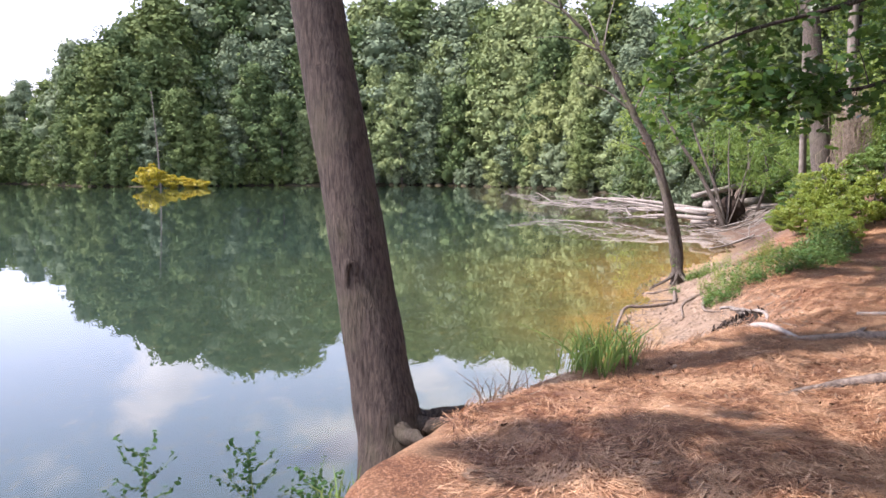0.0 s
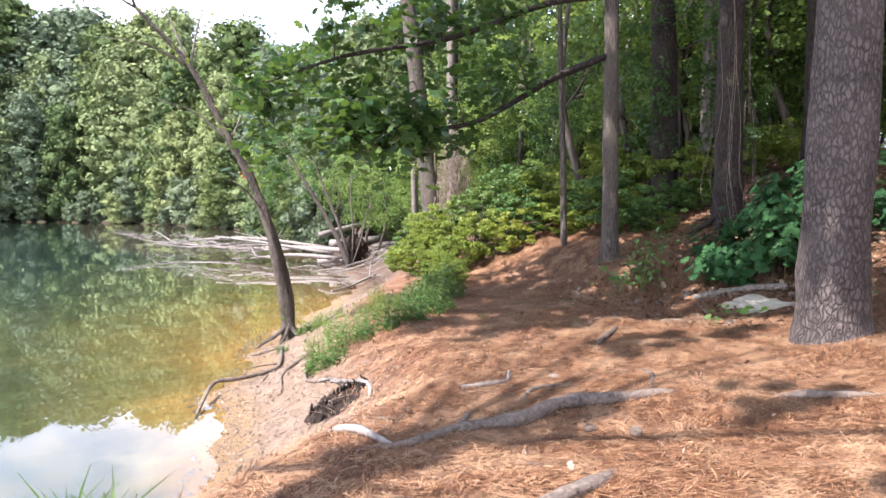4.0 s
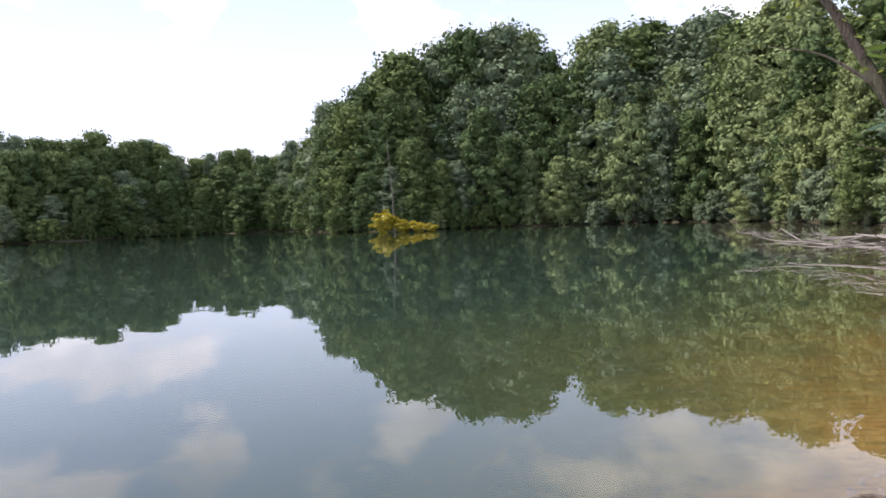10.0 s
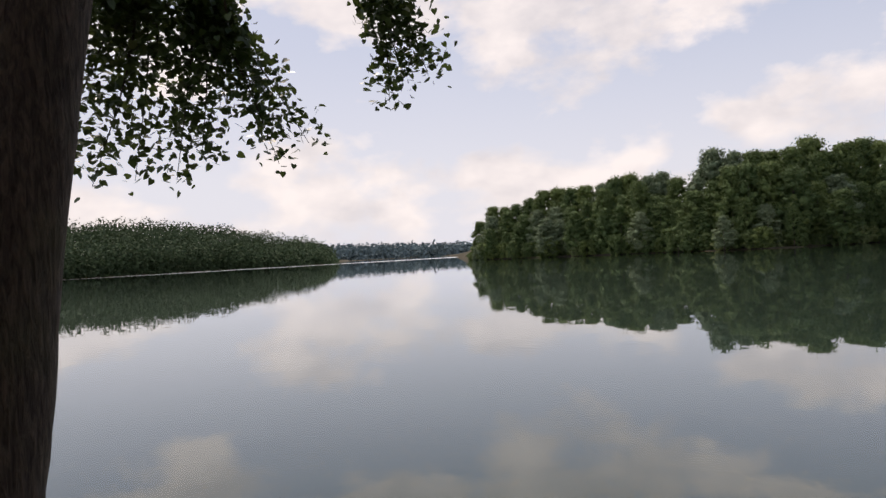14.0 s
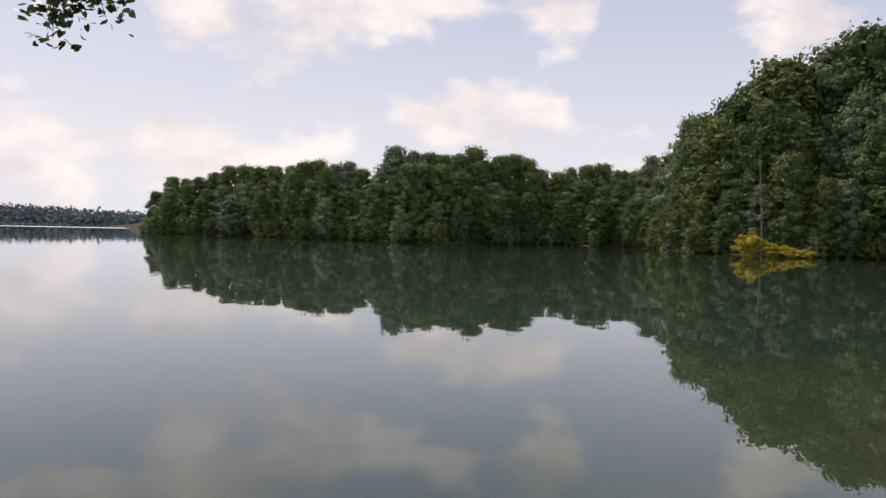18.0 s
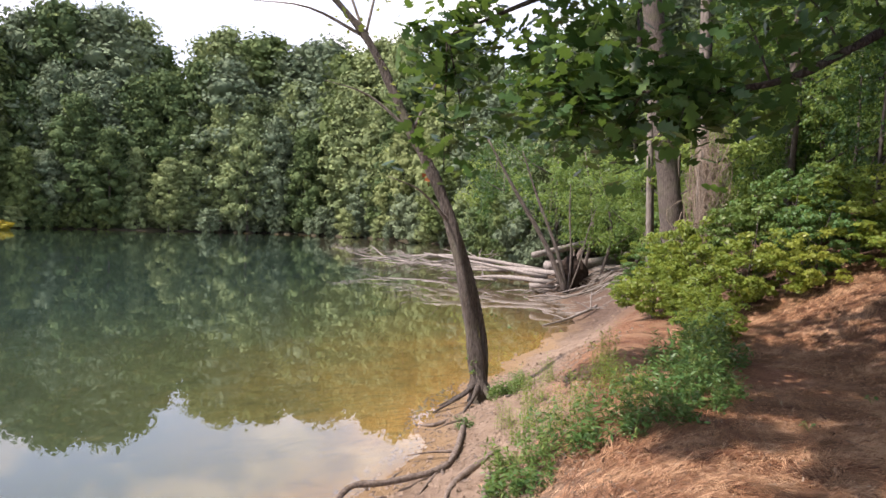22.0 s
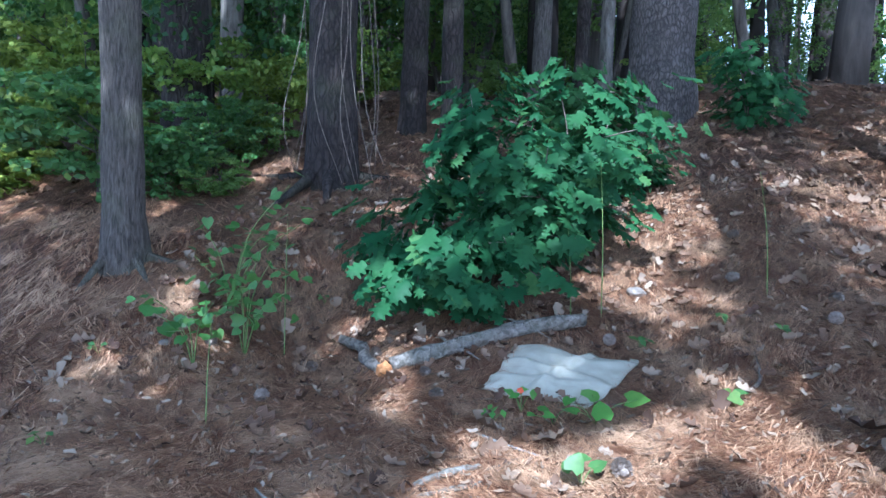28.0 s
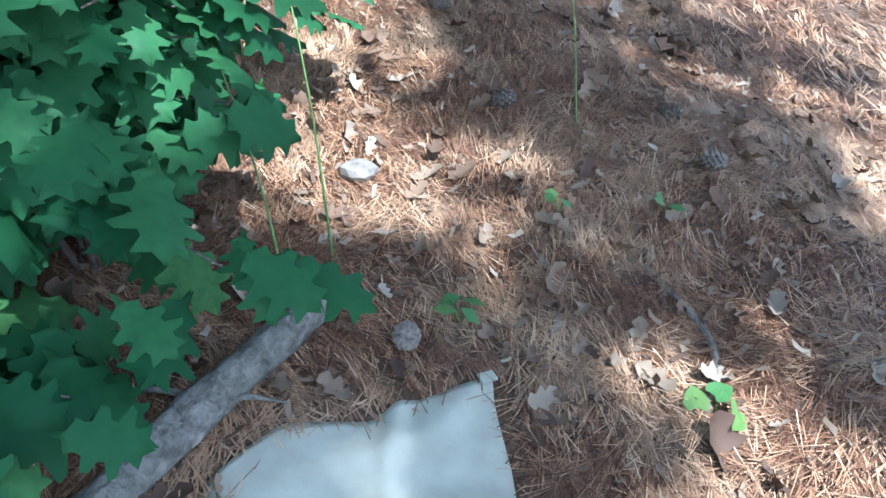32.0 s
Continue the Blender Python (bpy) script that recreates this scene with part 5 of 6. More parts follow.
while count < 190:
    x, y = rng.uniform(14, 45), rng.uniform(9, 75)
    if not clear_of_path(x, y) or (x < 21 and y < 12.5) or (x < 15.6 and y < 19):
        continue
    put(sap_kinds[rng.integers(0, 3)], x, y, hgt(x, y), rng.uniform(2.5, 8.0), rng.uniform(0.8, 1.2), None, "", "understorey saplings")
    count += 1
count = 0
while count < 110:
    x, y = rng.uniform(14, 40), rng.uniform(11.5, 60)
    if not clear_of_path(x, y) or (x < 18 and y < 12.2):
        continue
    put(scrub_kinds[rng.integers(0, 3)], x, y, hgt(x, y) - 0.05, rng.uniform(0.6, 1.6), rng.uniform(0.9, 1.5), None, "", "undergrowth")
    count += 1
count = 0
while count < 70:
    x, y = rng.uniform(20.5, 50), rng.uniform(-12, 12)
    put((wood_kinds if count % 2 else sap_kinds)[rng.integers(0, 3)], x, y, hgt(x, y), rng.uniform(13, 19) if count % 2 else rng.uniform(2, 5), rng.uniform(0.8, 1.2), None, "", "woodland trees")
    count += 1
count = 0
while count < 90:
    x, y = rng.uniform(20, 44), rng.uniform(-6, 34)
    if inland(np.array([x]), np.array([y]))[0] < 5:
        continue
    put(sap_kinds[rng.integers(0, 3)], x, y, hgt(x, y), rng.uniform(5, 9.5), rng.uniform(0.9, 1.3), None, "", "understorey saplings")
    count += 1
for x, y in ((13.5, 0.5), (8.0, -3.0), (5.5, -4.5), (17.5, 2.5), (16.0, -1.5), (11.5, -2.0), (20.0, 4.5)):
    put(wood_kinds[rng.integers(0, 3)], x, y, hgt(x, y), rng.uniform(15, 18), 1.3, None, "", "woodland trees")
for x, y, h, w in ((15.0, 13.0, 0.8, 1.2), (14.6, 12.4, 0.6, 1.2), (15.3, 12.3, 0.9, 1.1), (15.9, 12.2, 0.8, 1.2), (14.4, 14.4, 0.8, 1.3), (15.2, 14.6, 1.0, 1.3), (16.2, 14.4, 1.4, 1.2), (15.6, 16.5, 1.4, 1.2), (17.0, 15.6, 1.6, 1.2), (14.6, 11.9, 0.5, 1.2), (16.7, 12.4, 1.3, 1.0),
                   (18.9, 7.3, 0.8, 1.3), (19.4, 9.8, 0.7, 1.2), (18.6, 11.8, 1.2, 1.1)):
    put(scrub_kinds[rng.integers(0, 3)], x, y, hgt(x, y) - 0.05, h, w, None, "", "undergrowth")
for x, y, h, k in ((17.6, 24.2, 1.1, 0), (18.6, 25.6, 1.5, 1), (19.6, 27.0, 1.6, 0), (18.4, 23.0, 1.4, 1), (20.4, 28.6, 2.0, 1), (21.4, 30.6, 2.2, 0), (21.0, 26.0, 1.8, 1), (23.4, 32.6, 2.4, 0), (19.4, 24.0, 1.7, 0), (22.4, 34.6, 2.6, 1), (16.2, 20.6, 1.0, 0), (17.2, 21.6, 1.3, 1), (24.5, 37.0, 2.8, 1), (21.6, 37.0, 2.0, 1), (20.3, 33.0, 1.6, 0)):
    put(scrub_kinds[k], x, y, hgt(x, y) - 0.05, h, 1.2, None, "shaded bush on the slope above the cove", "undergrowth")
# sunlit bushes along the shore
for x, y, h, w, k in ((12.2, 15.9, 0.95, 1.2, 2), (13.0, 15.7, 1.25, 1.1, 2), (13.5, 15.2, 1.0, 1.1, 2), (12.5, 17.2, 1.2, 1.1, 2), (13.7, 18.7, 1.3, 1.1, 0), (14.2, 20.6, 1.2, 1.1, 0), (14.7, 22.3, 0.8, 1.2, 1), (13.4, 20.2, 0.7, 1.1, 2), (11.7, 15.0, 0.75, 1.2, 2), (14.1, 15.6, 1.3, 1.1, 0), (13.2, 17.5, 1.5, 1.0, 2), (13.9, 16.8, 1.6, 1.0, 0), (11.3, 14.3, 0.6, 1.3, 2), (14.8, 17.0, 1.8, 1.0, 0), (12.0, 16.9, 1.0, 1.1, 2)):
    put(scrub_kinds[k], x, y, hgt(x, y) - 0.05, h, w, None, "sunlit yellow green bush on the shore bank", "shore bushes")
# dry vine tangle about the twin trunks
tang = thing("vine_tangle", "pale dry tangle of vines at the foot of the trunks", "vines", "", (14.9, 19.6, hgt(14.9, 19.6)))
for i in range(240):
    a, h = rng.uniform(0, 6.28), 2.7 * rng.uniform(0.15, 1.0)
    r0 = rng.uniform(0.15, 0.62) * (1.15 - 0.25 * h)
    b = a + rng.normal(0, 1.1)
    z1 = max(0.0, h + rng.normal(0, 0.45))
    p = [(r0 * math.cos(a), r0 * math.sin(a), max(h - rng.uniform(0.2, 0.9), 0)), (r0 * 1.2 * math.cos(a + 0.3) + rng.normal(0, 0.1), r0 * 1.2 * math.sin(a + 0.3) + rng.normal(0, 0.1), h), (r0 * math.cos(b), r0 * math.sin(b), z1), (r0 * 1.25 * math.cos(b + 0.3), r0 * 1.25 * math.sin(b + 0.3), max(z1 - rng.uniform(0.1, 0.8), 0.02))]
    limb(tang, p, [0.007, 0.006, 0.005, 0.002], M_VINE, 4, 9, "vine", 0.05)

# the fallen tree in the cove
fx, fy = 16.6, 30.0
fz = 0.25
fall = thing("fallen_tree", "fallen tree with upturned root plate and bleached branches in the water", "tree", "", (fx, fy, fz))
rb = bmesh.new()
bmesh.ops.create_icosphere(rb, subdivisions=3, radius=0.62)
for v in rb.verts:
    n = noise.noise(v.co * 4.0) * 0.22 + noise.noise(v.co * 11.0) * 0.1
    v.co *= 1 + n
    v.co.y *= 0.6
    v.co.z += 0.55
me = bpy.data.meshes.new("root_plate")
rb.to_mesh(me)
part("root_plate", me, M_SOILSHADE, fall, "dark earthy root plate")
for i in range(26):
    a = rng.uniform(0, 6.28)
    ln = rng.uniform(0.7, 1.3)
    d = np.array([math.cos(a), rng.uniform(-0.5, 0.3), math.sin(a)])
    limb(fall, [d * 0.4 + (0, 0, 0.55), d * ln * 0.8 + (0, 0, 0.5), d * ln + (rng.normal(0, 0.15), 0, 0.42)], [0.05, 0.03, 0.01], M_ROOT, 5, 8, "root")


def branching(parent, p, q, r, depth, spread, mat):
    """A bare limb that forks into ever finer twigs."""
    p, q = np.array(p, float), np.array(q, float)
    ln = np.linalg.norm(q - p)
    limb(parent, [p, p * 0.5 + q * 0.5 + rng.normal(0, 0.05 * ln, 3) * (1, 1, 0.5), q], [r, r * 0.75, r * 0.4], mat, 7 if r > 0.05 else 5, 8, "branch")
    if depth == 0:
        return
    for i in range(4):
        u = rng.uniform(0.35, 1.0)
        s = p + (q - p) * u
        way = (q - p) / ln + rng.normal(0, spread, 3) * (1, 1, 0.42)
        way /= np.linalg.norm(way)
        e = s + way * ln * rng.uniform(0.3, 0.55)
        e[2] = min(max(e[2], 0.02 - fz if depth < 2 else 0.05), 1.15 if depth < 2 else 0.8)
        branching(parent, s, e, r * 0.45, depth - 1, spread, mat)


for p, q, r in (((0, 0.5, 0.45), (-3.0, 7.0, 0.25), 0.13), ((-0.6, 0.3, 0.15), (-3.2, 3.4, 0.05), 0.11), ((-0.3, 2.0, 0.5), (-4.6, 11.0, 0.55), 0.10), ((-0.8, 3.0, 0.5), (-5.4, 14.5, 0.3), 0.09), ((-0.6, 1.0, 0.3), (-4.2, 7.0, 0.9), 0.08)):
    branching(fall, p, q, r, 3 if r < 0.1 else 2, 0.55, M_BLEACH)
for pts, rad in (([(16.6, 32.5, 0.9), (19.5, 33.5, 1.0), (23.0, 35.0, 1.5)], [0.22, 0.25, 0.28]), ([(15.6, 31.5, 0.35), (18.0, 31.5, 0.35), (20.5, 31.8, 0.4)], [0.12, 0.14, 0.16]), ([(15.2, 30.8, 0.25), (17.6, 30.2, 0.2), (20.0, 30.0, 0.15)], [0.10, 0.12, 0.14]), ([(16.4, 33.5, 1.3), (20.0, 35.0, 1.9), (24.0, 37.0, 2.5)], [0.13, 0.16, 0.2])):
    t = thing("fallen_log", "bleached barkless log lying at the cove", "log", "", pts[0])
    part("shaft", mesh_np("shaft", *tube([np.array(q) - np.array(pts[0]) for q in pts], rad, 10, 16, 0.04), smooth=True), M_BLEACH, t)
for top, r in (((14.2, 30.1, 3.9), 0.11), ((15.1, 30.0, 3.6), 0.08), ((16.6, 30.4, 3.0), 0.045), ((17.0, 29.6, 2.4), 0.035)):
    t = thing("leaning_tree", "thin leaning grey stem growing by the fallen tree", "tree", "", (16.1, 29.3, 0.2))
    e = np.array(top) - (16.1, 29.3, 0.2)
    part("trunk", mesh_np("trunk", *tube([(0, 0, -0.2), e * 0.45 + (0.1, 0, 0), e, e * 1.5], [r, r * 0.85, r * 0.6, r * 0.3], 7, 16), smooth=True), M_BARK, t)
for i in range(34):
    x0, y0 = rng.uniform(15.4, 18.5), rng.uniform(26.5, 31)
    a = rng.uniform(-0.5, 0.5) + (3.14 if rng.random() < 0.5 else 0)
    ln = rng.uniform(0.8, 2.2)
    x1, y1 = x0 + ln * math.cos(a), y0 + ln * math.sin(a)
    lying("driftwood", "grey driftwood stick on the cove shore", "stick", [(x0, y0, 0.02), ((x0 + x1) / 2, (y0 + y1) / 2, rng.uniform(0.02, 0.2)), (x1, y1, 0.03)], [0.03, 0.028, 0.012], M_PALE if i % 3 else M_BLEACH, 5)
dw = lying("driftwood", "bleached branched driftwood at the waterline", "stick", [(12.3, 22.4, 0.03), (13.2, 23.0, 0.08), (14.3, 23.8, 0.12), (14.8, 24.4, 0.05)], [0.02, 0.035, 0.045, 0.03], M_BLEACH, 7, 0.5,
           [(2, 0.1, 0.15, 0.55, 0.025), (2, -0.5, 0.2, 0.2, 0.02), (1, -0.6, -0.3, 0.05, 0.018), (1, -0.4, 0.5, 0.1, 0.018), (2, 0.5, -0.3, 0.05, 0.02)])
# trees hanging over the cove
for x, y, h, w in ((17.5, 27.5, 5, 0.95), (18.5, 33.0, 6, 1.0), (19.0, 38.0, 7, 1.0), (20.5, 44.0, 8, 0.9), (18.0, 30.5, 5, 1.0), (22.0, 52.0, 9, 1.0), (24.5, 62, 10, 1.0), (17.2, 25.4, 4.5, 0.9), (20, 48, 7, 1.1), (19.5, 41, 6, 1.1), (18.6, 35.5, 6, 1.0), (22.5, 57, 9, 1.0)):
    put(sap_kinds[rng.integers(0, 3)], x, y, hgt(x, y), h, w, None, "leafy tree leaning over the cove", "cove trees")

# ---- small things near the path ----
BIGOAK = toothed()


def oak_sapling(x, y, tall, spread, n_stem, size, label):
    z0 = hgt(x, y)
    t = thing("oak_sapling", label, "sapling", "oak saplings", (x, y, z0))
    paths = []
    for i in range(n_stem):
        a = i / n_stem * 6.28 + rng.uniform(-0.4, 0.4)
        h = tall * rng.uniform(0.22, 1.0)
        w = spread * rng.uniform(0.35, 1.0) * (1.15 - 0.5 * h / tall)
        e = np.array([math.cos(a) * w, math.sin(a) * w, h])
        p = [np.array((0.03 * math.cos(a), 0.03 * math.sin(a), -0.03)), e * (0.35, 0.35, 0.6), e]
        limb(t, p, [0.008, 0.006, 0.003], M_ROOT, 5, 9, "stem")
        for j in range(4):
            s = spline(p, 10)[rng.integers(4, 10)]
            q = s + rng.normal(0, 1, 3) * (0.2, 0.2, 0.08) + e * (0.12, 0.12, 0.02)
            paths.append([s, (s + q) / 2 + (0, 0, 0.03), q])
            limb(t, paths[-1], [0.005, 0.004, 0.002], M_ROOT, 4, 5, "twig")
    tagged(part("foliage", mesh_np("foliage", *spray(paths, 14, 0.085, size * 1.0, BIGOAK, 0.30, 0.3, (-0.35, 0, 0.9), 0.9)), M_DEEP, t), kind="stuff")
    return t


oak_sapling(13.2, 9.55, 0.95, 0.55, 9, 0.19, "low oak sapling with large lobed blue green leaves")
oak_sapling(13.42, 8.95, 1.15, 0.55, 9, 0.19, "oak sapling with large lobed leaves behind the log")
oak_sapling(14.0, 8.55, 1.75, 0.62, 13, 0.18, "tall bushy oak sapling with dark lobed leaves")
oak_sapling(14.3, 9.3, 1.2, 0.55, 9, 0.17, "oak sapling in the shade of the pines")
oak_sapling(15.2, 8.1, 0.8, 0.5, 7, 0.15, "small oak sapling on the needle slope")
oak_sapling(17.0, 8.6, 0.9, 0.6, 8, 0.16, "oak sapling beside the thick pine")
oak_sapling(16.9, 6.6, 0.8, 0.6, 8, 0.16, "oak sapling beside the thick pine")

# the broken log and its bent piece
lying("fallen_log", "broken lichen covered log lying among oak leaves", "log", [(12.53, 9.60, 0.0), (12.68, 9.27, 0.01), (12.88, 8.84, 0.02), (13.06, 8.47, 0.03)], [0.046, 0.049, 0.047, 0.044], M_LICHEN, 14, 0.8,
      [(1, 0.16, 0.12, 0.02, 0.012), (1, -0.12, -0.2, -0.03, 0.012), (2, 0.1, 0.16, 0.03, 0.010), (2, -0.05, -0.16, -0.04, 0.009)])
lying("bent_branch", "bent grey branch piece beside the broken log", "branch", [(12.50, 9.66, 0.0), (12.66, 9.80, 0.03), (12.80, 9.86, 0.05), (12.98, 10.06, 0.02)], [0.034, 0.037, 0.036, 0.030], M_LICHEN, 12, 0.8)
rot = bmesh.new()
bmesh.ops.create_icosphere(rot, subdivisions=2, radius=0.05)
for v in rot.verts:
    v.co *= 1 + 0.5 * noise.noise(v.co * 40)
me = bpy.data.meshes.new("rotten_wood")
rot.to_mesh(me)
rw = part("rotten_wood", me, plain("orange_rot", (0.30, 0.12, 0.04), (0.5, 0.24, 0.09), 40.0))
rw.location = (12.49, 9.63, hgt(12.49, 9.63) + 0.03)
tagged(rw, "crumbling orange rotten wood at the break", "wood")

# the flattened sack
def sack():
    n = 30
    c00, c10, c11, c01 = (np.array(q) for q in ((12.29, 9.02), (12.24, 8.44), (12.74, 8.15), (12.74, 8.89)))
    top = []
    for i in range(n + 1):
        for j in range(n + 1):
            u, v = i / n, j / n
            p = (c00 * (1 - u) + c10 * u) * (1 - v) + (c01 * (1 - u) + c11 * u) * v
            p = p + (0.075 * max(0.0, 1 - abs(u - 0.25) / 0.25) * v * v, 0.0)
            p = p + 0.012 * np.array([math.sin(9 * u + 2), math.sin(8 * v + 1)]) * (0.3 + abs(u - 0.5))
            fold = 1.5 * 0.016 * max(0, 1 - abs(u - 0.42 - 0.2 * v) * 14) + 0.018 * max(0, 1 - abs(v - 0.62 + 0.25 * u) * 12) + 0.012 * max(0, 1 - abs(u + v - 0.75) * 16) + 0.014 * max(0, 1 - abs(v - 0.25 - 0.1 * u) * 15)
            edge = min(u, 1 - u, v, 1 - v)
            z = hgt(p[0], p[1]) + 0.012 + 0.030 * min(1, edge * 5) + fold + 0.012 * noise.noise(Vector((u * 5, v * 5, 0)))
            top.append((p[0], p[1], z))
    top = np.array(top)
    bot = top.copy()
    bot[:, 2] -= 0.010
    i, j = np.meshgrid(np.arange(n), np.arange(n), indexing="ij")
    a = (i * (n + 1) + j).ravel()
    f = np.stack([a, a + n + 1, a + n + 2, a + 1], 1)
    m = (n + 1) ** 2
    loop = [q for q in range(n)] + [q * (n + 1) + n for q in range(n)] + [n * (n + 1) + q for q in range(n, 0, -1)] + [q * (n + 1) for q in range(n, 0, -1)]
    side = np.array([(loop[q], loop[(q + 1) % len(loop)], loop[(q + 1) % len(loop)] + m, loop[q] + m) for q in range(len(loop))])
    base = top.mean(0)
    ob = thing("paper_sack", "flattened crumpled pale paper sack lying on the needles", "sack", "", base)
    part("sheet", mesh_np("sheet", np.concatenate([top, bot]) - base, np.concatenate([f, f[:, ::-1] + m, side]), True), M_BAG, ob)
    for name, i0, i1, w in (("folded_corner", 0.94, 1.0, 0.028),):
        us = np.linspace(i0, i1, 9)
        rim = np.array([top[int(round(u * n)) * (n + 1) + n] for u in us]) - base
        fold = [rim + (0.008, -0.004, 0.003), rim + (0.004, 0.0, 0.016), rim + (-w, 0.004, 0.012), rim + (-w, 0.004, 0.006)]
        v = np.stack(fold, 1).reshape(-1, 3)
        q = np.array([(4 * a + b, 4 * a + (b + 1) % 4, 4 * a + 4 + (b + 1) % 4, 4 * a + 4 + b) for a in range(8) for b in range(4)] + [(0, 3, 2, 1), (32, 33, 34, 35)])
        part(name, mesh_np(name, v, q), M_BAG, ob)


sack()


def heart_plant(x, y, spots, size, label, mat=None, shape=HEARTLEAF, name="heart_leaf_plant", group="low plants"):
    """A low plant: each leaf on its own stalk."""
    z0 = hgt(x, y)
    t = thing(name, label, "plant", group, (x, y, z0))
    for dx, dy, h, s in spots:
        limb(t, [(0, 0, -0.01), (dx * 0.4, dy * 0.4, h * 0.7), (dx, dy, h)], [0.003, 0.0025, 0.0015], M_STEM, 4, 6, "stalk")
        v, f = leaves(np.array([(dx, dy, h)]), np.array([(-0.45, 0, 1.0)]), [size * s], shape, 0.22, np.array([(dx, dy, -0.02)]))
        part("leaf", mesh_np("leaf", v, f), mat or M_HEART, t)
    return t


heart_plant(12.08, 8.42, [(0.10, 0.02, 0.12, 1.0), (0.05, -0.2, 0.13, 1.1), (-0.08, -0.02, 0.10, 1.05), (0.05, 0.14, 0.09, 0.7), (-0.03, 0.12, 0.07, 0.65)], 0.12, "low plant with bright green heart shaped leaves by the sack")
heart_plant(12.05, 8.63, [(0.02, 0.05, 0.07, 0.9), (-0.05, 0.02, 0.06, 0.8), (0.0, -0.06, 0.08, 0.9), (-0.03, 0.11, 0.05, 0.6)], 0.085, "small bright green heart leaved plant beside the sack")
fl = heart_plant(12.14, 8.80, [(0.06, 0.0, 0.10, 1), (-0.05, 0.03, 0.10, 1), (0.0, -0.06, 0.10, 1), (0.0, 0.06, 0.10, 1)], 0.075, "small plant with four green leaves and a red centre", M_HEART, SIMPLE)
part("red_centre", mesh_np("red_centre", *leaves(np.array([(0, 0, 0.11), (0.01, 0.01, 0.115)]), np.tile((-0.4, 0, 1.0), (2, 1)), [0.05, 0.045], SIMPLE, 0.2)), M_FLOWER, fl, "red young leaf")
heart_plant(12.02, 8.93, [(0.04, 0, 0.05, 1), (-0.04, 0, 0.05, 1), (0, 0.05, 0.05, 1), (0, -0.05, 0.05, 1), (0.02, 0.02, 0.07, 0.8)], 0.06, "tiny light green seedling in the needles", M_HEART, SIMPLE)
heart_plant(12.93, 8.12, [(0.05, 0, 0.05, 1), (-0.05, 0, 0.05, 1), (0, 0.05, 0.06, 1), (0, -0.05, 0.05, 1)], 0.075, "small dark green seedling behind the sack", M_WEED, SIMPLE)
heart_plant(12.35, 7.72, [(0.05, 0.02, 0.04, 1), (-0.06, 0, 0.04, 1.2), (0.02, -0.05, 0.05, 1)], 0.08, "small dark green seedling in the litter", M_WEED, HEARTLEAF)
heart_plant(11.5, 8.5, [(0.05, 0, 0.10, 1), (-0.05, 0.03, 0.12, 1.2), (0, 0.06, 0.08, 1), (0.02, -0.07, 0.09, 1)], 0.085, "small green seedling beside a pine cone", M_WEED, HEARTLEAF)
for x, y in ((12.9, 7.3), (13.1, 7.6), (10.2, 9.6), (13.3, 10.3), (9.6, 10.8), (11.3, 10.9), (12.2, 11.3), (10.7, 11.3)):
    heart_plant(x, y, [(0.04, 0, 0.05, 1), (-0.05, 0.02, 0.05, 1), (0.0, 0.05, 0.06, 1)], 0.06, "tiny green seedling in the needles", M_WEED, SIMPLE)


def brier(x, y, tall, n, size, label):
    z0 = hgt(x, y)
    t = thing("brier_shoot", label, "plant", "brier shoots", (x, y, z0))
    paths = []
    for i in range(n):
        a = rng.uniform(0, 6.28)
        w = tall * rng.uniform(0.25, 0.6)
        h = tall * rng.uniform(0.6, 1.05)
        p = [(0, 0, -0.02), (w * 0.3 * math.cos(a), w * 0.3 * math.sin(a), h * 0.6), (w * math.cos(a), w * math.sin(a), h)]
        limb(t, p, [0.004, 0.0035, 0.002], M_STEM, 4, 9, "shoot")
        paths.append([p[1], p[2]])
    part("foliage", mesh_np("foliage", *spray(paths, 8, 0.09, size, HEARTLEAF, 0.5, 0.2, (-0.3, -0.1, 1))), M_BRIER, t)
    return t


brier(12.55, 10.55, 0.62, 7, 0.085, "light green brier shoots with round leaves")
brier(12.85, 10.8, 0.85, 6, 0.085, "light green brier shoots with round leaves")
brier(12.3, 10.75, 0.45, 5, 0.08, "light green brier shoots with round leaves")
for x, y, h in ((13.25, 8.35, 1.1), (13.1, 8.55, 0.7), (13.35, 7.3, 0.8), (11.65, 10.3, 0.5), (12.7, 10.35, 0.9)):
    t = thing("grass_stalk", "single thin green upright stalk", "plant", "thin stalks", (x, y, hgt(x, y)))
    part("stalk", mesh_np("stalk", *tube([(0, 0, -0.02), (0.05, 0.02, h * 0.5), (0.16, 0.06, h)], [0.004, 0.003, 0.0015], 5, 12), smooth=True), M_STEM, t)


def weed_kind(label, n, tall, wide, leaf, mat, per=26):
    t = thing("weed_clump", label, "weeds")
    paths = []
    for i in range(n):
        a, w = rng.uniform(0, 6.28), wide * math.sqrt(rng.random())
        b = np.array([w * math.cos(a), w * math.sin(a), -0.05])
        h = tall * rng.uniform(0.45, 1.0)
        e = b + (rng.normal(0, 0.12) * tall, rng.normal(0, 0.12) * tall, h)
        paths.append([b + (0, 0, 0.05), (b + e) / 2 + rng.normal(0, 0.02, 3), e])
        part("stem", mesh_np("stem", *tube(paths[-1], [0.004, 0.003, 0.0015], 4, 6)), M_STEM, t)
    part("foliage", mesh_np("foliage", *spray(paths, per, 0.045, leaf, NARROW, 0.6, -0.25)), mat, t)
    return t


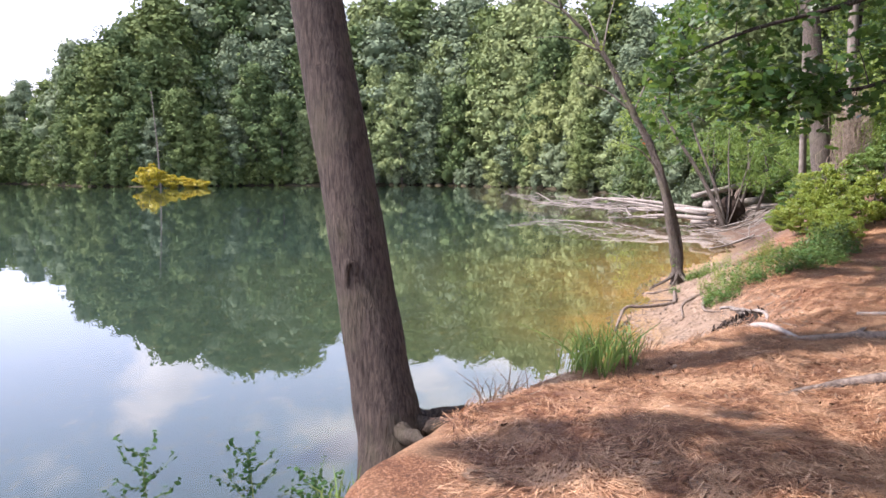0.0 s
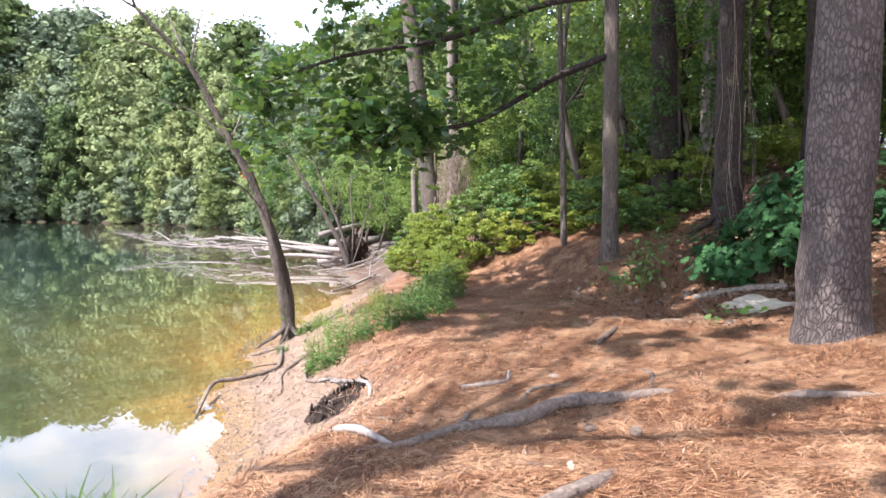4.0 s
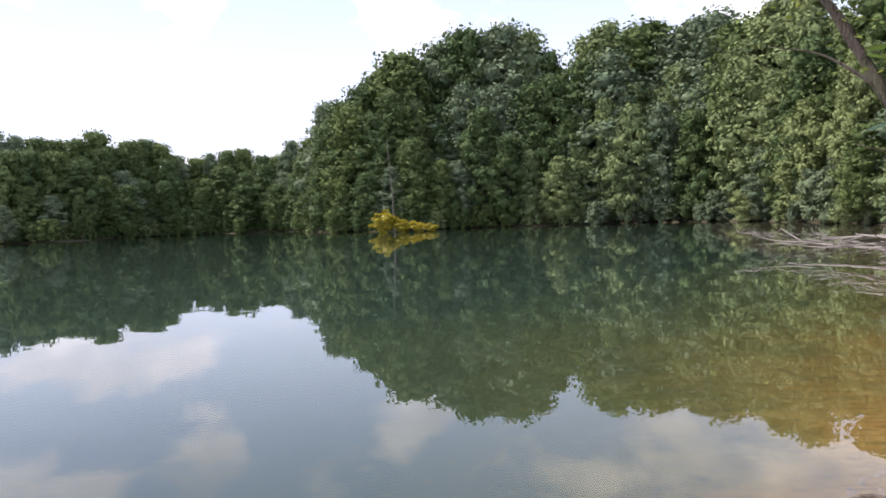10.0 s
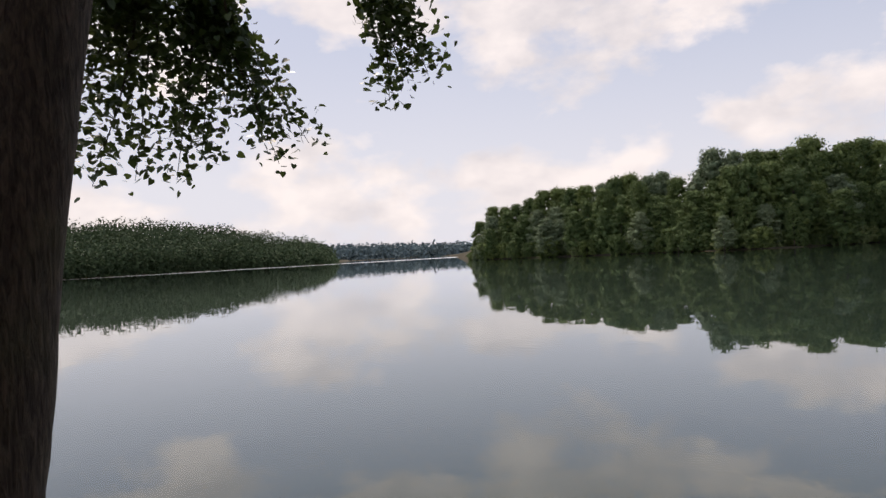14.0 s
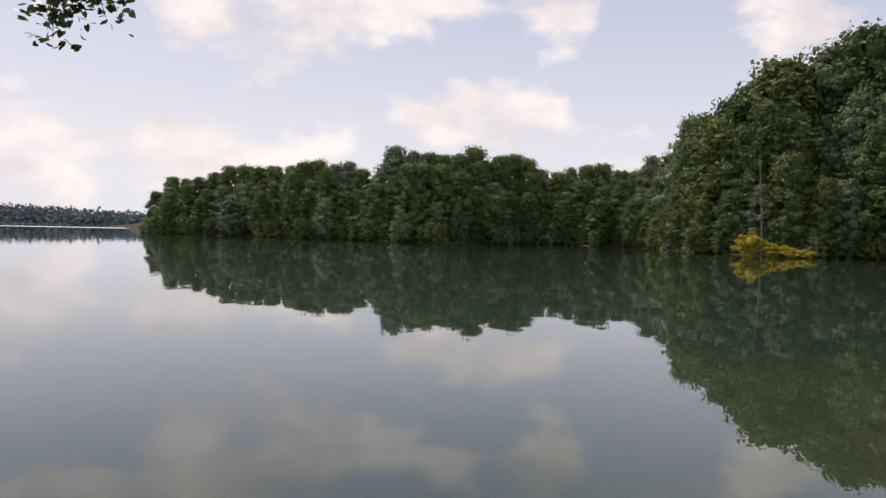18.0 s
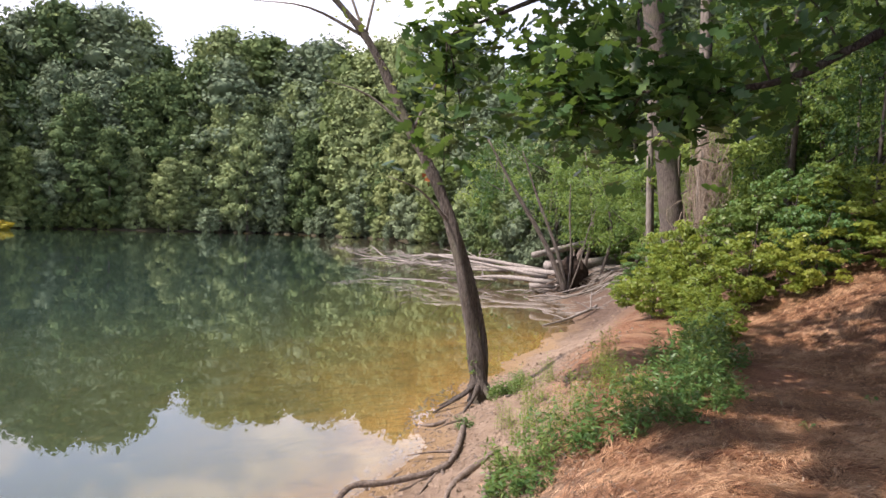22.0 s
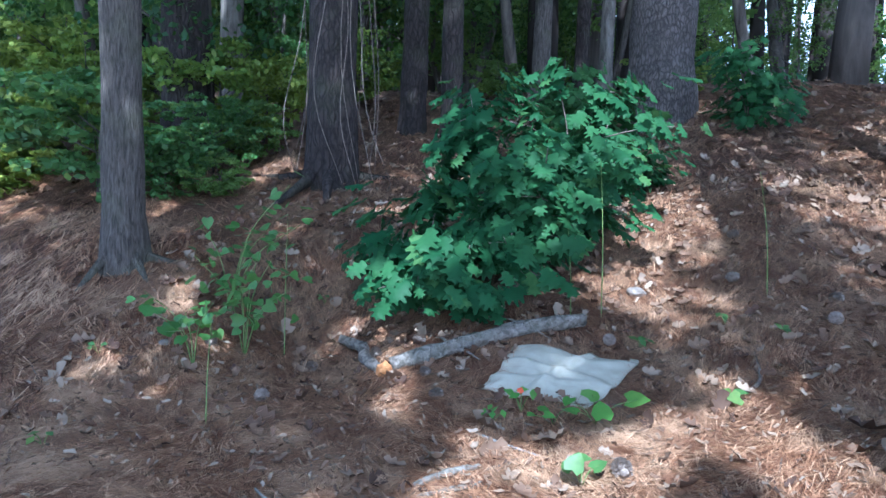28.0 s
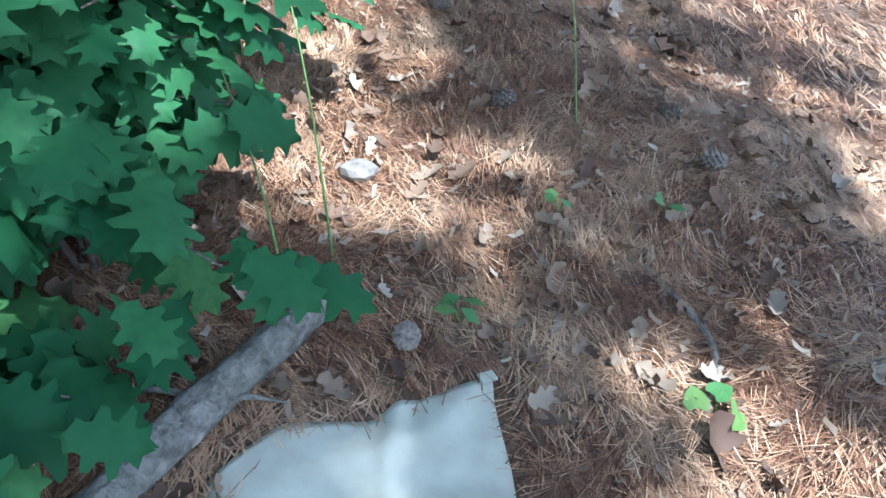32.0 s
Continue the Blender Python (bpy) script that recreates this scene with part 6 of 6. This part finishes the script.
weeds = [weed_kind("leafy green weeds along the sandy bank", 16, 0.60, 0.26, 0.085, M_WEED, 22), weed_kind("leafy green weeds along the sandy bank", 18, 0.42, 0.28, 0.10, M_WEED, 18), weed_kind("tall feathery yellow green weeds on the bank", 10, 0.95, 0.18, 0.05, M_BUSH, 46)]
for x, y, k, h in ((7.45, 11.5, 1, 0.9), (7.6, 11.8, 1, 0.8), (7.75, 11.5, 0, 0.9), (7.95, 11.75, 0, 0.9), (8.1, 11.4, 1, 0.9), (8.3, 11.7, 0, 0.9), (8.45, 11.3, 1, 0.8), (8.6, 11.6, 0, 1.0), (8.75, 11.9, 2, 0.8), (8.85, 11.35, 1, 0.9), (9.05, 11.65, 0, 1.0),
                   (9.3, 11.5, 1, 0.9), (9.35, 11.95, 0, 1.2), (9.6, 12.25, 0, 1.2), (9.65, 11.75, 1, 0.8), (9.9, 12.5, 0, 1.3), (10.1, 12.85, 2, 1.0), (10.25, 13.1, 0, 1.3), (10.5, 13.4, 0, 1.3), (10.6, 13.0, 1, 1.0), (10.75, 13.8, 2, 1.0), (11.0, 14.0, 0, 1.3),
                   (8.0, 12.5, 2, 0.7), (8.35, 13.1, 2, 0.8), (8.65, 13.8, 2, 0.8), (9.1, 13.0, 2, 0.7), (8.75, 14.9, 1, 0.7), (8.95, 15.2, 0, 0.6), (11.2, 14.3, 0, 1.2), (7.95, 14.2, 1, 0.5), (8.15, 12.1, 2, 0.8), (8.55, 12.45, 2, 0.9), (8.9, 12.6, 2, 0.8), (9.25, 13.4, 2, 0.9), (9.6, 13.9, 2, 0.8), (9.0, 14.2, 2, 0.6), (8.2, 13.6, 2, 0.6), (8.6, 15.0, 1, 0.8), (8.85, 14.7, 0, 0.7), (9.9, 13.2, 0, 1.0), (7.6, 11.3, 1, 0.8), (9.2, 12.3, 1, 0.9)):
    put(weeds[k], x, y, hgt(x, y), h * 0.8, 1.0, None, "", "bank weeds")


def grass_tuft(x, y, tall, n, mat, label, spread=0.10):
    z0 = max(hgt(x, y), 0)
    t = thing("grass_tuft", label, "grass", "", (x, y, z0))
    c = np.stack([rng.normal(0, spread, n), rng.normal(0, spread, n), np.full(n, -0.02)], 1)
    way = np.stack([rng.normal(0, 0.28, n), rng.normal(0, 0.28, n), np.ones(n)], 1)
    side = np.cross(way, rng.normal(0, 1, (n, 3)))
    side /= np.linalg.norm(side, axis=1)[:, None]
    h = tall * rng.uniform(0.5, 1.0, n)[:, None]
    bend = np.stack([way[:, 0] * 1.5, way[:, 1] * 1.5, 0.55 * np.ones(n)], 1)
    w = 0.006
    v = np.stack([c - side * w, c + side * w, c + way * h * 0.55 + side * w * 0.8, c + way * h * 0.55 - side * w * 0.8, c + way * h * 0.55 + bend * h * 0.5 + side * 0.001, c + way * h * 0.55 + bend * h * 0.5 - side * 0.001], 1).reshape(-1, 3)
    o = (np.arange(n) * 6)[:, None]
    f = np.concatenate([o + [0, 1, 2, 3], o + [3, 2, 4, 5]])
    tagged(part("grass", mesh_np("grass", v, f), mat, t), kind="stuff")
    return t


grass_tuft(4.15, 6.35, 0.50, 110, M_GRASS, "bright green grass tuft on the bank edge")
grass_tuft(4.4, 6.6, 0.45, 90, M_GRASS, "bright green grass tuft on the bank edge")
grass_tuft(4.25, 6.75, 0.42, 60, M_GRASS, "bright green grass tuft on the bank edge", 0.12)
grass_tuft(3.42, 5.92, 0.38, 46, M_VINE, "dry straw coloured grass tuft on the bank edge")
grass_tuft(4.85, 7.35, 0.3, 40, M_GRASS, "small grass tuft on the sandy shore")
grass_tuft(6.55, 9.0, 0.25, 30, M_GRASS, "small grass tuft on the sandy shore")
grass_tuft(2.42, 4.75, 0.22, 40, M_GRASS, "small grass tuft at the foot of the tree")
put(weeds[2], 4.7, 7.2, hgt(4.7, 7.2), 0.6, 1.0, None, "", "bank weeds")
put(weeds[2], 4.35, 7.0, hgt(4.35, 7.0), 0.7, 0.9, None, "", "bank weeds")


def feathery(x, y, tall, label):
    """A dark stem with feathery side sprays."""
    z0 = max(hgt(x, y), 0.0)
    t = thing("feathery_weed", label, "weeds", "", (x, y, z0))
    paths = []
    limb(t, [(0, 0, -0.05), (0.02, 0, tall * 0.5), (-0.02, 0.03, tall)], [0.007, 0.005, 0.002], M_STEM, 5, 10, "stem")
    for i in range(13):
        h = tall * (0.35 + 0.62 * i / 12)
        a = i * 2.4
        ln = 0.27 * (1.15 - h / tall) + 0.08
        p = [(0, 0, h), (ln * 0.5 * math.cos(a), ln * 0.5 * math.sin(a), h + 0.05), (ln * math.cos(a), ln * math.sin(a), h + 0.14)]
        paths.append(p)
        limb(t, p, [0.003, 0.002, 0.001], M_STEM, 4, 6, "side_shoot")
    part("foliage", mesh_np("foliage", *spray(paths, 16, 0.012, 0.045, SIMPLE, 0.7, -0.3)), M_DEEP, t)


feathery(1.13, 5.30, 0.80, "feathery dark green weed at the bank foot")
feathery(1.67, 5.69, 0.62, "feathery dark green weed at the bank foot")
feathery(2.11, 5.72, 0.40, "feathery green weed at the bank foot")


def cone_kind():
    """A pine cone of overlapping scales round a core."""
    t = thing("pine_cone", "grey brown open pine cone on the needles", "cone", "pine cones")
    part("core", mesh_np("core", *tube([(0, 0, 0.0), (0, 0, 0.045), (0, 0, 0.085)], [0.018, 0.020, 0.006], 8, 8), smooth=True), M_CONE, t)
    cs, ups, al = [], [], []
    for i in range(70):
        u = i / 69
        a = i * 2.39996
        r = 0.032 * math.sin(math.pi * (0.18 + 0.75 * u)) ** 0.7
        cs.append((r * math.cos(a), r * math.sin(a), 0.006 + 0.078 * u))
        ups.append((0.3 * math.cos(a), 0.3 * math.sin(a), 1.0))
        al.append((math.cos(a), math.sin(a), 0.35))
    v, f = leaves(np.array(cs), np.array(ups), np.full(70, 0.028), (LEAF4 * (1, 1, 2.2), np.array([(0, 1, 2, 3)])), 0.05, np.array(al))
    tagged(part("scale_layer", mesh_np("scale_layer", v, f), M_CONE, t), kind="stuff")
    return t


ck = cone_kind()
for x, y, s in ((12.6, 10.1, 1.0), (11.55, 8.32, 1.15), (12.98, 7.04, 1.0), (12.81, 9.45, 0.95), (12.19, 9.22, 0.9), (12.93, 8.3, 0.95), (13.3, 9.2, 0.9), (7.51, 6.66, 1.0), (7.78, 6.45, 1.0), (12.5, 10.75, 0.9), (13.6, 7.5, 1.0), (13.2, 6.9, 1.0), (12.75, 9.75, 0.9), (12.42, 9.35, 0.8), (14.2, 7.3, 1.0), (12.1, 10.2, 1.0)):
    m = Matrix.LocRotScale((x, y, hgt(x, y) + 0.03 * s), Euler((rng.uniform(1.2, 1.8), 0, rng.uniform(0, 6.28))), (s, s, s))
    copy_thing(ck, m)
for x, y, s in ((8.33, 7.88, 0.05), (12.4, 11.0, 0.04), (13.55, 8.1, 0.07)):
    bm = bmesh.new()
    bmesh.ops.create_icosphere(bm, subdivisions=2, radius=s)
    for v in bm.verts:
        v.co *= 1 + 0.3 * noise.noise(v.co * 14)
        v.co.z *= 0.6
    me = bpy.data.meshes.new("stone")
    bm.to_mesh(me)
    ob = part("stone", me, M_STONE)
    ob.location = (x, y, hgt(x, y) + s * 0.3)
    tagged(ob, "small brown stone on the path", "stone")

# blue canopy beyond the trees
tarp = thing("canopy_tent", "small bright blue canopy standing beyond the woods", "tent", "", (25.2, 6.6, hgt(25.2, 6.6)))
part("roof", mesh_np("roof", [(-0.8, -0.5, 2.2), (0.8, -0.5, 2.2), (0.8, 0.5, 2.2), (-0.8, 0.5, 2.2), (-0.3, -0.2, 2.7), (0.3, -0.2, 2.7), (0.3, 0.2, 2.7), (-0.3, 0.2, 2.7)],
                     [(0, 1, 5, 4), (1, 2, 6, 5), (2, 3, 7, 6), (3, 0, 4, 7), (4, 5, 6, 7), (3, 2, 1, 0)]), M_BLUE, tarp)
for dx, dy in ((-0.75, -0.45), (0.75, -0.45), (0.75, 0.45), (-0.75, 0.45)):
    limb(tarp, [(dx, dy, -0.1), (dx, dy, 1.1), (dx, dy, 2.2)], [0.025, 0.025, 0.025], M_PALE, 8, 4, "pole", 0.0)

# ---- litter ----
def ground_normals(x, y):
    e = 0.05
    return np.stack([-(height(x + e, y) - height(x - e, y)) / (2 * e), -(height(x, y + e) - height(x, y - e)) / (2 * e), np.ones_like(x)], 1)


def strew(n, x0, x1, y0, y1, keep=None):
    x, y = rng.uniform(x0, x1, n), rng.uniform(y0, y1, n)
    d = inland(x, y)
    ok = (d > 0.45) & ((d > 0.9) | (y < 7)) & ~((x > 12.27 + 0.05 * np.sin(9 * y)) & (x < 12.79) & (y > 8.29 - (x - 12.24) * 0.35) & (y < 9.0 - (x - 12.28) * 0.28))
    if keep is not None:
        ok &= keep(x, y, d)
    x, y = x[ok], y[ok]
    return np.stack([x, y, height(x, y)], 1)


def needle_bed(name, n, area, length, width, keep=None, fan=3):
    """Bundles of needles, each bundle spreading from its sheath, lying in drifts."""
    c = strew(n // fan, *area, keep)
    m = len(c)
    x, y = c[:, 0], c[:, 1]
    drift = 1.6 * np.sin(1.9 * x + 1.3 * np.sin(2.3 * y)) + 1.4 * np.sin(2.6 * y + 1.1 * np.sin(1.7 * x))
    a0 = drift + rng.normal(0, 0.75, m) + np.pi * rng.integers(0, 2, m)
    nz = ground_normals(x, y)
    c[:, 2] += rng.uniform(0.002, 0.018, m)
    rows = [c]
    for q in range(fan):
        a = a0 + rng.normal(0, 0.16, m)
        ln = length * rng.uniform(0.55, 1.2, m)
        slope = -(nz[:, 0] * np.cos(a) + nz[:, 1] * np.sin(a)) + rng.normal(0.01, 0.10, m)
        tip = c + np.stack([np.cos(a), np.sin(a), slope], 1) * ln[:, None]
        side = np.stack([-np.sin(a), np.cos(a), np.zeros(m)], 1) * width
        rows += [tip - side, tip + side]
    v = np.stack(rows, 1).reshape(-1, 3)
    o = (np.arange(m) * (1 + 2 * fan))[:, None]
    f = np.concatenate([o + [0, 1 + 2 * q, 2 + 2 * q] for q in range(fan)])
    ob = part(name, mesh_np(name, v, f), M_NEEDLE)
    return tagged(ob, "rust brown fallen pine needles covering the ground", "needles", "", "stuff")


needle_bed("pine_needles", 260000, (10.7, 15.0, 6.0, 11.4), 0.13, 0.0015)
needle_bed("pine_needles", 90000, (11.0, 16.0, 11.0, 15.5), 0.15, 0.0032, lambda x, y, d: d > 2.2)
needle_bed("pine_needles", 450000, (3.0, 11.0, 2.6, 12.0), 0.14, 0.0020, lambda x, y, d: d > 0.4 + (0.6 + 1.4 * rng.random(len(x))) * (y > 7.5))


def dead_leaves(name, n, area, size, keep=None, shape=None, curl=1.0):
    c = strew(n, *area, keep)
    nz = ground_normals(c[:, 0], c[:, 1])
    c[:, 2] += rng.uniform(0.008, 0.03, len(c))
    tv, tf = shape or lobed(3, 0.5, 0.30)
    cup = 2.2 * tv[:, 0] ** 2 + 0.5 * tv[:, 1] ** 2 + 0.25 * tv[:, 0] * np.sin(7 * tv[:, 1])
    tv = tv + np.stack([0 * cup, 0 * cup, curl * cup], 1)
    v, f = leaves(c, nz, size * rng.uniform(0.45, 1.15, len(c)), (tv, tf), 0.42)
    ob = part(name, mesh_np(name, v, f), M_DRYLEAF)
    return tagged(ob, "curled dry brown oak leaves strewn over the needles", "leaves", "", "stuff")


CRUMB = (np.array([(0, -0.5, 0), (0.22, -0.25, 0.08), (0.08, 0.05, 0.0), (0.05, 0.6, 0.06), (-0.24, 0.25, 0.10), (-0.10, -0.2, 0.0)]), np.array([(0, 1, 2, 3), (0, 3, 4, 5)]))
dead_leaves("oak_leaf_litter", 420, (11.3, 15.5, 6.0, 11.5), 0.15, lambda x, y, d: (np.hypot(x - 12.5, y - 8.58) > 0.55) & (rng.random(len(x)) < 0.3 + 0.7 * np.exp(-((x - 13.2) ** 2 + (y - 9.3) ** 2) / 1.5)), lobed(3, 0.45, 0.32), 1.3)
dead_leaves("leaf_crumbs", 5200, (11.0, 15.5, 6.0, 11.5), 0.055, None, CRUMB, 0.3)
dead_leaves("leaf_crumbs", 2600, (3.2, 11.2, 3.0, 12.0), 0.045, None, CRUMB, 0.3)
dead_leaves("oak_leaf_litter", 1500, (11.3, 15.5, 6.0, 11.5), 0.105, lambda x, y, d: (x > 12.2) & (rng.random(len(x)) < 0.35 + 0.65 * np.exp(-((x - 13.2) ** 2 + (y - 9.4) ** 2) / 1.2)) | (rng.random(len(x)) < 0.25))
dead_leaves("oak_leaf_litter", 1500, (14.5, 20.0, 3.0, 14.0), 0.13)
needle_bed("pine_needles", 80000, (11.0, 19.5, 1.5, 6.1), 0.16, 0.0035)
needle_bed("pine_needles", 110000, (14.8, 19.5, 2.5, 11.5), 0.16, 0.0035)
dead_leaves("oak_leaf_litter", 160, (3.0, 11.6, 3.0, 11.5), 0.09)


def pebbles(name, n, area, size, keep):
    x, y = rng.uniform(area[0], area[1], n), rng.uniform(area[2], area[3], n)
    d = inland(x, y)
    ok = keep(d)
    x, y = x[ok], y[ok]
    tv = np.array([(1, 0, 0), (0.3, 0.8, 0), (-0.8, 0.5, 0), (-0.7, -0.6, 0), (0.4, -0.8, 0), (0.3, 0.1, 0.7), (-0.3, -0.1, 0.7)])
    tf = np.array([(1, 2, 6, 5), (3, 4, 5, 6), (0, 1, 5, 4)])
    v, f = leaves(np.stack([x, y, height(x, y)], 1), np.tile((0, 0, 1.0), (len(x), 1)), size * rng.uniform(0.4, 1.4, len(x)) ** 1.5, (tv, tf), 0.15)
    ob = part(name, mesh_np(name, v, f), M_CLOD)
    return tagged(ob, "sandy clods, pebbles and bark crumbs on the sandy shore", "pebbles", "", "stuff")


def stick_litter(name, n, area, length, width, mat, label, keep):
    """Short bits of stick and bark, three sided, lying about."""
    x, y = rng.uniform(area[0], area[1], n), rng.uniform(area[2], area[3], n)
    ok = keep(inland(x, y))
    x, y = x[ok], y[ok]
    m = len(x)
    a, ln, w = rng.uniform(0, 6.28, m), length * rng.uniform(0.3, 1.0, m) ** 1.5, width * rng.uniform(0.5, 1.3, m)
    way, side = np.stack([np.cos(a), np.sin(a)], 1), np.stack([-np.sin(a), np.cos(a)], 1)
    mid = np.stack([x, y], 1) + side * (ln * rng.normal(0, 0.10, m))[:, None]
    rows = []
    for c, k in ((np.stack([x, y], 1) - way * ln[:, None] / 2, 0.8), (mid, 1.0), (np.stack([x, y], 1) + way * ln[:, None] / 2, 0.4)):
        h = np.maximum(height(c[:, 0], c[:, 1]), 0.0)
        for sx_, up in ((-1, 0.0), (1, 0.0), (0, 1.5)):
            rows.append(np.column_stack([c + side * (w * k * sx_)[:, None], h + w * k * up + 0.004]))
    v = np.stack(rows, 1).reshape(-1, 3)
    tf = np.array([(0, 3, 5, 2), (2, 5, 4, 1), (3, 6, 8, 5), (5, 8, 7, 4)])
    f = (tf[None] + (np.arange(m) * 9)[:, None, None]).reshape(-1, 4)
    return tagged(part(name, mesh_np(name, v, f), mat), label, "litter", "", "stuff")


stick_litter("stick_litter", 420, (3.2, 12.0, 3.0, 12.0), 0.30, 0.005, M_ROOT, "broken twigs and bark bits on the needle path", lambda d: d > 1.0)
stick_litter("stick_litter", 900, (4.8, 10.0, 7.6, 15.5), 0.22, 0.006, M_ROOT, "broken twigs and bark bits on the sandy shore", lambda d: (d > 0.02) & (d < 2.0))
stick_litter("stick_litter", 500, (11.0, 15.5, 6.0, 11.5), 0.22, 0.004, M_ROOT, "thin dry twigs among the leaf litter", lambda d: d > 1.0)
stick_litter("stick_litter", 900, (14.0, 20.5, 24.0, 33.0), 1.2, 0.018, M_PALE, "grey driftwood sticks on the cove shore", lambda d: (d > -0.2) & (d < 4.0))
pebbles("shore_pebbles", 11000, (4.5, 10.5, 7.5, 17.0), 0.021, lambda d: (d > -0.3) & (d < 1.9))
pebbles("shore_pebbles", 500, (9.5, 15.0, 15.0, 24.0), 0.03, lambda d: (d > -0.3) & (d < 2.4))

# the patterns that were copied are not part of the place
for k in (*kinds, pine_kind, *shrub_kinds, light_shrub, yb, *wood_kinds, *sap_kinds, *scrub_kinds, *weeds, ck):
    for o in (*k.children_recursive, k):
        bpy.data.objects.remove(o)
